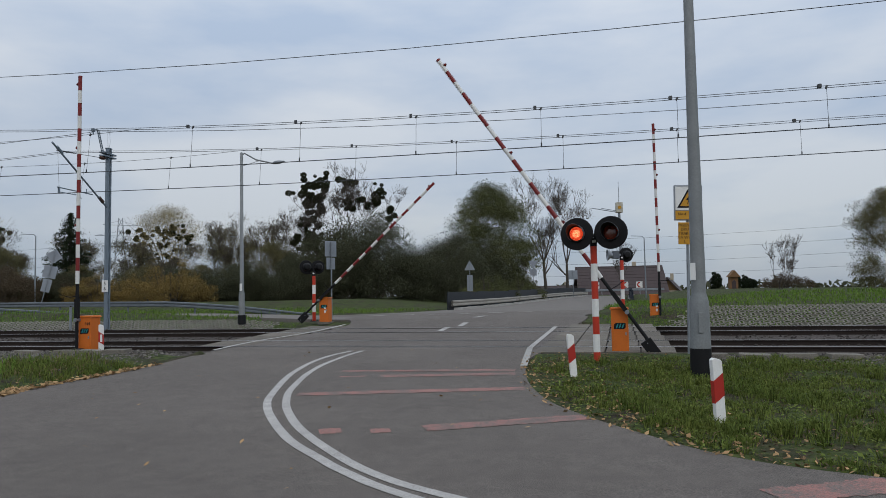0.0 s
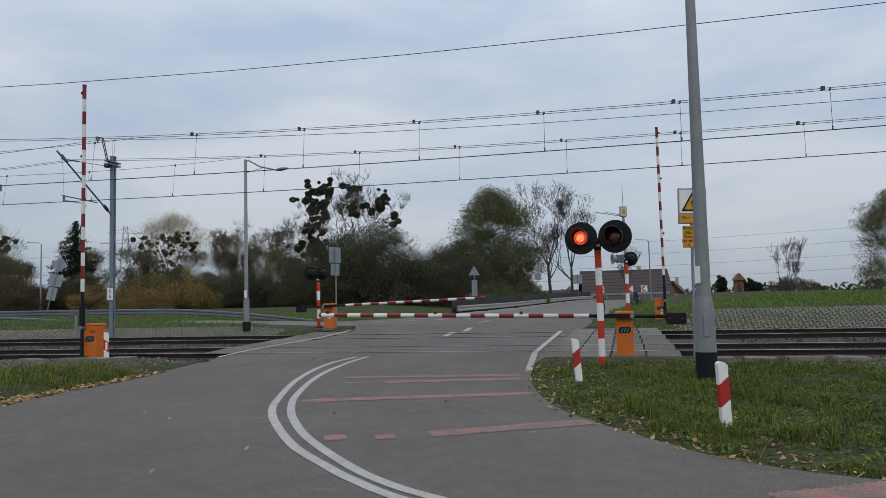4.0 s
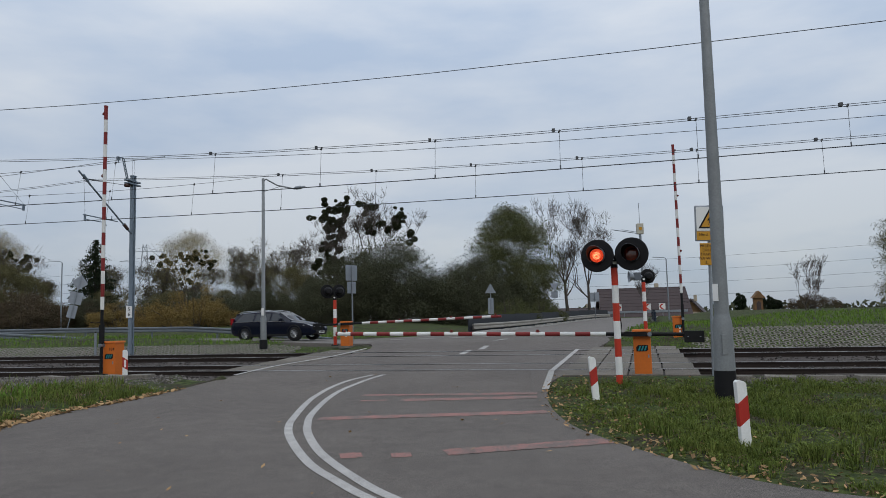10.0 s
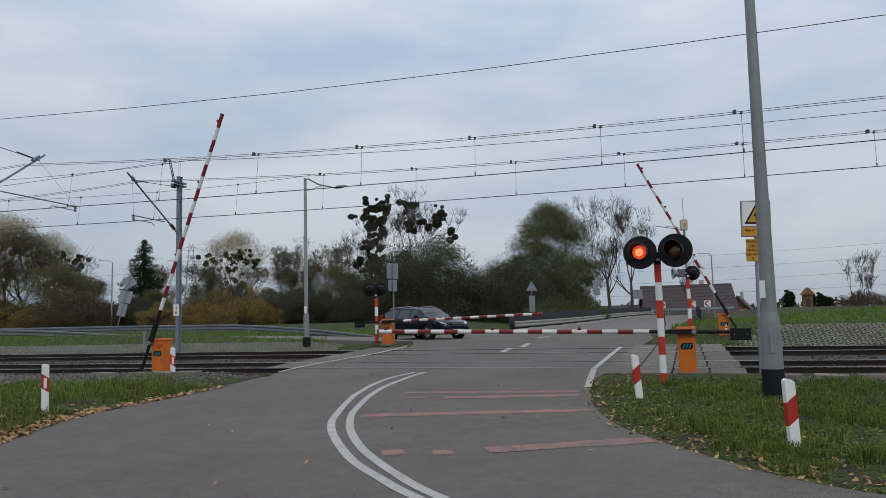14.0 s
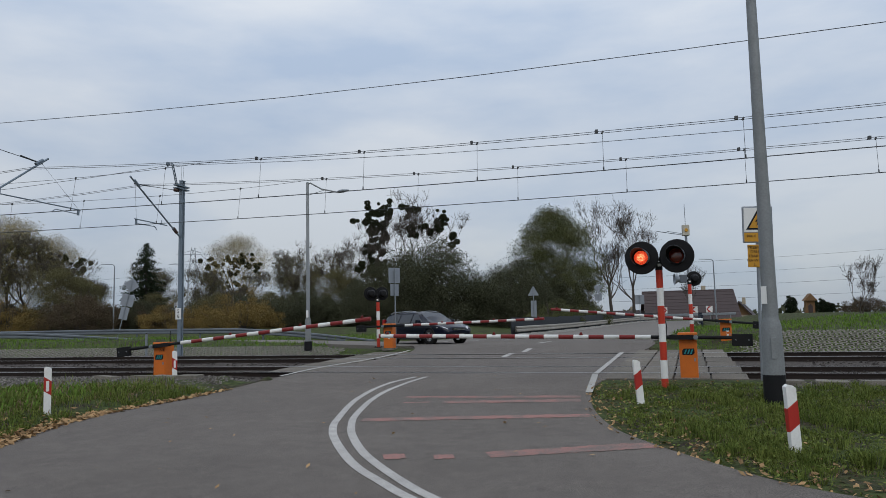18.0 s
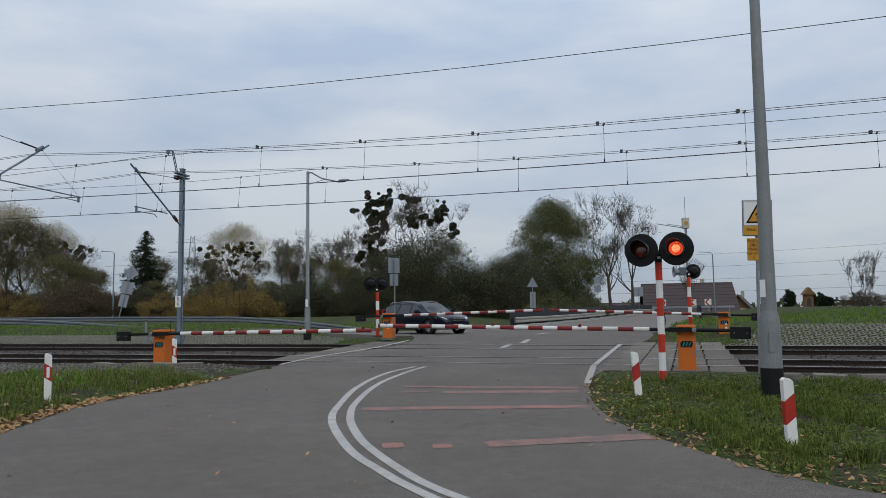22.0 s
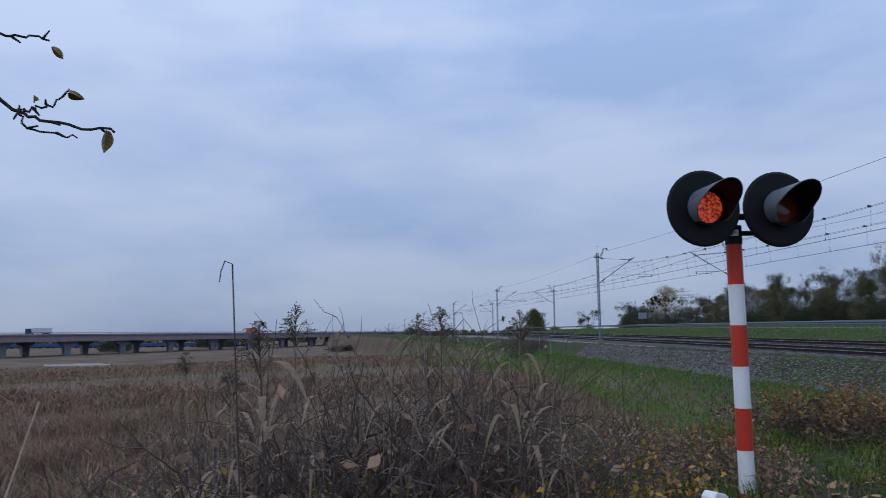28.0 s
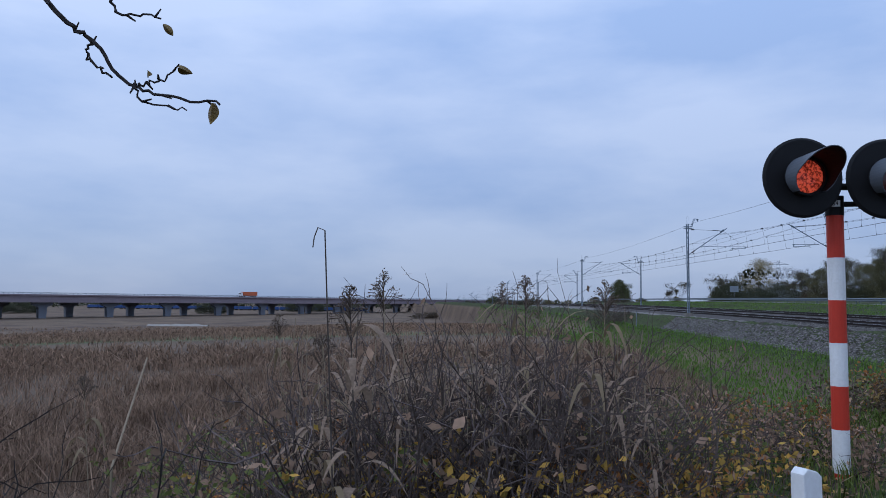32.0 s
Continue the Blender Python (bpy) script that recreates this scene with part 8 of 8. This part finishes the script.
# the big bare bush on the edge of the slope
for k, (x, y, w, top, n) in enumerate([(-4.9, 0.35, 1.5, 1.36, 110), (-4.75, -0.1, 1.3, 1.28, 70), (-5.2, 0.8, 1.5, 1.34, 100), (-5.2, 0.1, 1.4, 1.26, 80), (-6.1, 1.2, 1.5, 1.2, 70), (-4.9, -0.7, 1.2, 1.02, 44), (-5.6, -0.7, 1.4, 0.95, 30)]):
    bush_to(51 + k, x, y, w, top, BARE, int(n * 1.25), leaf_rust if k % 3 else leaf_mix, 120, 0.034, thin=0.0058 if k % 2 else 0.005, dead=150, leaf_to=0.5, m=twig_mat if k % 3 == 1 else twig_dark)
bush_to(64, -3.0, -2.05, 0.8, 1.25, "dark bare shrub with upright twigs", 22, thin=0.005, m=bark_dark)
bush_to(65, -3.15, -1.75, 0.6, 1.0, "dark bare shrub with upright twigs", 16, thin=0.0045, m=bark_dark)
bush_to(66, -8.6, 2.55, 0.9, 1.12, "thin bare sapling on the slope", 7, thin=0.009, m=bark_dark)
# leafy brambles at its foot
for k, (x, y, w, top) in enumerate([(-4.15, -0.1, 0.9, 0.82), (-4.3, 0.6, 1.0, 0.86), (-4.1, -0.85, 0.7, 0.84), (-4.7, 1.35, 1.1, 0.85), (-3.8, 0.35, 0.7, 0.66), (-5.4, 2.1, 1.2, 0.75), (-4.2, -1.35, 0.6, 0.7)]):
    bush_to(71 + k, x, y, w, top, LOW, 22, (leaf_mix, leaf_mix, leaf_low, leaf_rust)[k % 4], 620, 0.034, leaf_to=1.1, dead=90)
# weeds and rusty bramble along the slope towards the railway
for k, (x, y, w, top) in enumerate([(-6.6, 2.2, 1.8, 0.8), (-7.6, 3.0, 2.0, 0.75), (-7.2, 1.4, 2.0, 0.7), (-8.5, 4.2, 2.0, 0.6), (-7.9, 0.6, 2.4, 0.6), (-9.3, 3.0, 2.4, 0.4), (-6.9, -1.2, 2.4, 0.6), (-6.4, -0.4, 1.8, 0.8), (-8.4, 2.2, 2.2, 0.55), (-7.0, 3.9, 1.5, 0.6)]):
    bush_to(81 + k, x, y, w, top, WEED, 70, (leaf_low, leaf_dead, leaf_low, leaf_rust)[k % 4], 420, 0.034, m=twig_mat, dead=160, leaf_to=0.9)
for k, (x, y, w, top) in enumerate([(-9.2, 6.6, 2.2, 0.82), (-8.7, 6.9, 2.0, 0.75), (-9.7, 7.5, 2.0, 0.82), (-9.1, 8.0, 1.8, 0.76), (-9.9, 6.6, 2.0, 0.66)]):
    bush_to(101 + k, x, y, w, top, "low orange-leaved bramble on the bank", 60, (leaf_gold, leaf_brown, leaf_rust)[k % 3], 620, 0.042, leaf_to=1.2, dead=160, m=twig_dark)
for k, (x, y) in enumerate([(-79, 25.6), (-82.5, 26.6), (-76.5, 25.0)]):
    thicket(111 + k, x, y, 5.0, 2.5, "reddish bare bush at the foot of the bank", 60, leaf_brown, 260, 0.08, thin=0.008, dead=150)


reed_dark = mat("reed_dark_stalk", (0.09, 0.07, 0.055), 0.7, 0, (0.05, 0.04, 0.034), 8.0, 0.8)
reed_head = leafy("reed_head", (0.2, 0.15, 0.11), (0.1, 0.078, 0.062), 0.4, scale=5.0)
reed_pale = leafy("reed_leaf_pale", (0.37, 0.27, 0.185), (0.13, 0.094, 0.068), 0.5, scale=6.0)


def reed(seed, x, y, h, label, plume=True, lean=(0.0, 0.0), leaves=5, blade_mat=None):
    """A reed stalk with drooping blades and a feathery head."""
    r = np.random.default_rng(seed)
    z0 = lz(x, y)
    t = thing("reed", pose(x, y, z0), label, "reed", "reeds")
    top = Vector((lean[0], lean[1], h))
    line = [(0, 0, -0.05), top * 0.35 + Vector((0.01, 0, 0)), top * 0.7, top]
    if seed == 71:
        line += [top + Vector((0.0, -0.03, 0.012)), top + Vector((0.0, -0.045, -0.03)), top + Vector((0.0, -0.05, -0.075))]
    part("stalk", Geo().path(line, 0.0042 if seed in (71, 72) else 0.004, 5, r1=0.0025), reed_dark if seed in (71, 72, 74) else reed_mat, t, "dry stalk")
    for i in range(leaves):
        u = r.uniform(0.3, 0.9)
        b = top * u
        a = r.uniform(0, 6.28)
        d = Vector((math.cos(a), math.sin(a), 0))
        sd = Vector((-d.y, d.x, 0)) * r.uniform(0.009, 0.018) * (1.4 if seed == 72 else 0.8 if seed >= 120 else 1.0)
        ln = r.uniform(0.25, 0.5)
        g = Geo()
        rows = []
        for k in range(7):
            f = k / 6
            c = b + d * ln * f * 0.75 + Vector((0, 0, ln * (0.75 * f - 1.05 * f * f)))
            w = math.sin(math.pi * min(0.98, f * 0.85 + 0.12)) * 1.1
            rows += [tuple(c - sd * w), tuple(c + sd * w)]
        g.add(rows, [(2 * k, 2 * k + 1, 2 * k + 3, 2 * k + 2) for k in range(6)])
        part("blade", g, blade_mat or reed_leaf, t, "drooping blade")
    if plume:
        g = Geo()
        for i in range(52):
            f = r.random()
            b = top * (0.86 + 0.14 * f)
            a = r.uniform(0, 6.28)
            d = Vector((math.cos(a) * 0.5, math.sin(a) * 0.5, 0.7)).normalized()
            ln = 0.17 * (1.15 - f)
            e = b + d * ln + Vector((0, 0, -ln * 0.35))
            g.path([b, b + d * ln * 0.6, e], 0.0018, 3)
            g.quads(leaf_quads(r, [tuple(e), tuple(b + d * ln * 0.6)], 0.009, 0.007, 2))
        part("plume", g, reed_head, t, "feathery seed head")
    return t


reed(71, -3.72, -0.5, 1.95, "tall thin reed stalk with a bent tip", False, (0.08, -0.09), 2)
reed(72, -3.75, -0.4, 1.7, "reed with broad drooping blades", True, (0.08, -0.08), 9, reed_pale)
reed(73, -4.95, -0.25, 1.75, "dry reed with a feathery head", True, (0.05, -0.06), 4)
reed(74, -4.85, 0.55, 1.72, "dry reed with a feathery head", True, (0.03, 0.0), 6)
reed(75, -4.8, 1.0, 1.7, "dry reed with a feathery head", True, (0.0, 0.04), 7)
reed(76, -4.6, 0.85, 1.45, "dry reed with drooping blades", False, (0.02, 0.05), 8)
reed(77, -4.6, -0.6, 1.4, "dry reed with a feathery head", True, (0.02, -0.05), 5)
reed(78, -4.4, 0.2, 1.2, "dry reed with drooping blades", False, (0.05, 0.1), 9)
for i in range(64):
    reed(120 + i, -4.4 - (i * 0.43) % 1.35, -0.85 + (i * 0.61) % 2.25, 0.85 + (i * 0.19) % 0.62, "dry reed with hanging pale blades", False, ((i * 0.37) % 0.3 - 0.15, (i * 0.53) % 0.4 - 0.2), 7, reed_pale)
for i in range(16):
    reed(90 + i, -6.5 - (i * 0.77) % 4.5, -2.5 + (i * 1.37) % 5.0, 1.3 + (i * 0.31) % 0.5, "dry reed with drooping blades", i % 3 == 0, ((i * 0.37) % 0.2 - 0.1, (i * 0.53) % 0.3 - 0.15), 4)


st = thing("dry_stalk", pose(-5.29, -1.98, 0.61), "long pale dry stalk leaning over the field", "stalk")
part("rod", Geo().path([(0, 0, -1.61), (0, 0, 0), (-0.655, 0.005, 0.629)], 0.009, 6, r1=0.007), reed_mat, st)

# a twig of an overhanging tree
ov = thing("overhanging_tree", pose(-2.9, -3.1, 0.1), "small tree with a bare twig and a few yellow leaves", "tree")
og = Geo().path([(0, 0, -0.2), (0.05, 0.05, 1.0), (0.02, 0.1, 2.0), (0.1, 0.15, 3.0), (0.05, 0.2, 4.0)], 0.06, 8, r1=0.02)
og.path([(0.05, 0.1, 1.9), (0.3, 0.7, 2.35), (0.5, 1.35, 2.5), (0.56, 1.84, 2.36)], 0.02, 6, r1=0.0075)
og.path([(0.3, 0.7, 2.35), (0.45, 1.4, 2.52), (0.56, 1.81, 2.42)], 0.012, 6, r1=0.006)
part("trunk", og, bark_dark, ov, "dark slender trunk")


def knotty(pts, rad, seed, r1):
    r = np.random.default_rng(seed)
    c = spline([(p[0], p[1], p[2]) for p in pts], 6 * len(pts))
    c = c + r.normal(0, 0.003, c.shape)
    g = Geo().path([Vector(q) - Vector((-2.9, -3.1, 0.1)) for q in c], rad, 5, r1=r1)
    for i in range(3, len(c), 5):
        b = Vector(c[i]) - Vector((-2.9, -3.1, 0.1))
        d = Vector((r.normal(0, .4), r.normal(0.3, .5), r.normal(0, .6))).normalized()
        g.path([b, b + d * 0.012, b + d * 0.026], 0.004, 4, r1=0.002)
    return g


part("twig", knotty([(-2.34, -1.26, 2.46), (-2.34, -1.16, 2.36), (-2.34, -1.11, 2.33), (-2.34, -1.03, 2.23), (-2.33, -0.93, 2.19), (-2.32, -0.78, 2.17)], 0.007, 1, 0.003), bark_dark, ov)
part("twig", knotty([(-2.34, -1.11, 2.33), (-2.34, -1.12, 2.285), (-2.34, -1.06, 2.23)], 0.004, 2, 0.003), bark_dark, ov)
part("twig", knotty([(-2.34, -1.29, 2.52), (-2.33, -1.13, 2.455), (-2.33, -1.08, 2.45), (-2.33, -1.04, 2.4), (-2.32, -0.94, 2.39)], 0.006, 3, 0.0025), bark_dark, ov)
part("twig", knotty([(-2.34, -0.99, 2.215), (-2.33, -0.93, 2.23), (-2.32, -0.89, 2.26)], 0.0035, 4, 0.002), bark_dark, ov)
part("twig", knotty([(-2.34, -1.0, 2.22), (-2.34, -0.98, 2.175), (-2.33, -0.87, 2.155)], 0.0035, 5, 0.002), bark_dark, ov)
leaf_yellow = mat("single_leaf_yellow", (0.2, 0.13, 0.03), 0.6, 0, (0.1, 0.065, 0.02), 30.0, 0.8)


def single_leaf(c, ln, roll, tip):
    g = Geo()
    for k in range(7):
        f = k / 6
        w = math.sin(math.pi * (0.06 + 0.88 * f)) * ln * 0.28
        g.v += [(-w, 0.012 * math.sin(f * 3), -f * ln), (0.0, -0.006, -f * ln), (w, 0.012 * math.sin(f * 3 + 1), -f * ln)]
    for k in range(6):
        g.f += [(3 * k, 3 * k + 1, 3 * k + 4, 3 * k + 3), (3 * k + 1, 3 * k + 2, 3 * k + 5, 3 * k + 4)]
    g.mi = [0] * len(g.f)
    m = Matrix.Translation(Vector(c) - Vector((-2.9, -3.1, 0.1))) @ pose(0, 0, 0, 0, 0, 80) @ pose(0, 0, 0, 0, roll, 0) @ pose(0, 0, 0, tip, 0, 0)
    return part("leaf", g, leaf_yellow, ov, "curled yellow leaf", at=m)


single_leaf((-2.32, -0.80, 2.17), 0.055, 8, 10)
single_leaf((-2.32, -0.89, 2.26), 0.04, -70, 60)
single_leaf((-2.32, -0.93, 2.37), 0.035, -40, 30)
single_leaf((-2.33, -0.965, 2.25), 0.018, 0, 0)


# ---- what moves ----
def motions():
    up = lambda rows, boom, s: walk(boom, [(t, Matrix.Translation(base[boom.name]) @ pose(0, 0, 0, 0, -s * a, 0)) for t, a in rows])
    base = {b.name: b.matrix_basis.translation.copy() for b in (boom_a, boom_b, boom_c, boom_d)}
    up([(0, 55.5), (0.5, 45.4), (1.0, 33.8), (1.5, 24), (2.0, 16.3), (2.5, 10.2), (3.0, 5.9), (3.5, 2.6), (4.2, 1.4), (10, 1.3), (32, 1.3)], boom_a, -1)
    up([(0, 42.6), (0.5, 32.3), (1.0, 22.4), (1.5, 15.3), (2.0, 9.6), (2.5, 6), (3.0, 3.6), (3.5, 2.2), (4.4, 1.2), (10, 1.2), (32, 1.2)], boom_b, 1)
    up([(0, 90), (11.4, 90), (12.0, 87.7), (12.5, 85.2), (13.0, 81.6), (13.5, 76.2), (14.0, 69.5), (14.5, 61.4), (15.0, 51.5), (15.5, 41), (16.0, 30.8), (16.5, 21.6), (17.0, 14), (17.5, 8.9), (18.0, 5.1), (18.5, 1.8), (19.0, 0.7), (20, 0.4), (32, 0.4)], boom_c, 1)
    up([(0, 90), (11.2, 90), (11.5, 89.5), (12.0, 86.5), (12.5, 82.5), (13.0, 77.3), (13.5, 71), (14.0, 63.6), (14.5, 55.4), (15.0, 45.8), (15.5, 36), (16.0, 26.6), (16.5, 18.5), (17.0, 12.4), (17.5, 8.6), (18.0, 5.7), (18.5, 4), (19.0, 3), (20, 2.5), (32, 2.5)], boom_d, -1)

    # the car drives up along the side road and stops before the boom
    drive = [(0, -88, 55.5), (2, -68, 51.3), (4, -48, 46.6), (6.0, -30.5, 42.4), (6.5, -26.8, 41.6), (7.0, -23.2, 40.8), (7.5, -20.2, 40.1), (8.0, -17.4, 39.4), (8.5, -15.1, 38.9), (9.0, -13.0, 38.3), (9.5, -11.2, 37.7), (10.0, -9.6, 37.1), (10.5, -8.4, 36.6), (11.0, -7.4, 36.1), (11.5, -6.3, 35.5), (12.0, -5.25, 35.05), (12.5, -4.6, 34.6), (13.0, -4.25, 34.28), (13.5, -4.07, 34.12), (14.2, -4.0, 34.05), (32, -4.0, 34.05)]
    ts = np.array([q[0] for q in drive])
    xs, ys = np.array([q[1] for q in drive]), np.array([q[2] for q in drive])
    yaw = np.interp(ts, [0, 8, 9, 10, 11, 12, 13, 13.5, 32], [-12, -14, -16, -19, -25, -35, -43.5, -46, -46])
    walk(car, [(t, pose(x, y, float(side_z(x, y)) + 0.005, 0, 0, a)) for t, x, y, a in zip(ts, xs, ys, yaw)])
    run = np.concatenate([[0], np.cumsum(np.hypot(np.diff(xs), np.diff(ys)))])
    for w in WHEELS:
        c = w.matrix_basis.translation.copy()
        rows = []
        for t in np.arange(0, 14.4, 0.1):
            a = np.interp(t, ts, run) / 0.325
            rows.append((float(t), Matrix.Translation(c) @ Matrix.Rotation(a, 4, "Y")))
        rows.append((32.0, rows[-1][1]))
        walk(w, rows)

    # the lamps flash in turn: each lens turns its glowing or its dark face to the road
    def flash(lens, swaps, lit_first):
        c = lens.matrix_basis.translation.copy()
        at_ = lambda a: Matrix.Translation(c) @ pose(0, 0, 0, 0, 0, a)
        a = 0.0 if lit_first else 180.0
        rows = [(0.0, at_(a))]
        for s in swaps:
            rows += [(s - 0.05, at_(a)), (s - 0.0166, at_(a + 60)), (s + 0.0166, at_(a + 120)), (s + 0.05, at_(a + 180))]
            a += 180.0
        rows.append((32.0, at_(a)))
        walk(lens, rows)

    sa = [0.13 + 0.5058 * k for k in range(43)] + [22.2 + 0.5 * k for k in range(19)]
    flash(LENSES["a_left"], sa, True)
    flash(LENSES["a_right"], sa, False)
    sb = [24.76 + 0.5058 * k for k in range(-48, 15) if 24.76 + 0.5058 * k > 0.2]
    first_left = (len([s for s in sb if s < 24.9]) % 2) == 0
    flash(LENSES["b_left"], sb, first_left)
    flash(LENSES["b_right"], sb, not first_left)

    # trucks on the viaduct and the train behind it
    along = vd.normalized()
    for tk, run0 in ((truck_o, 221.0), (truck_g, 33.0)):
        rows = []
        for t in (0.0, 8.0, 16.0, 24.0, 32.0):
            q = VA + along * (run0 - 24.8 * (t - 31.0))
            q.z = VA.z + (VB.z - VA.z) * (q - VA).xy.length * (1 if (q - VA).dot(vd) > 0 else -1) / vd.xy.length
            rows.append((t, pose(q.x, q.y, q.z + 0.02, 0, 0, VYAW + 180) @ pose(0, -8, 0)))
        walk(tk, rows)
    head = Vector((0.356, 0.934, 0.0)).normalized()
    rows = []
    for t in (0.0, 10.0, 20.0, 32.0):
        p = Vector((-706.5, -1.6, -10.6)) + head * 6.0 * (t - 32.0)
        rows.append((t, pose(p.x, p.y, p.z, 0, 0, math.degrees(math.atan2(head.y, head.x)))))
    walk(train, rows)


motions()
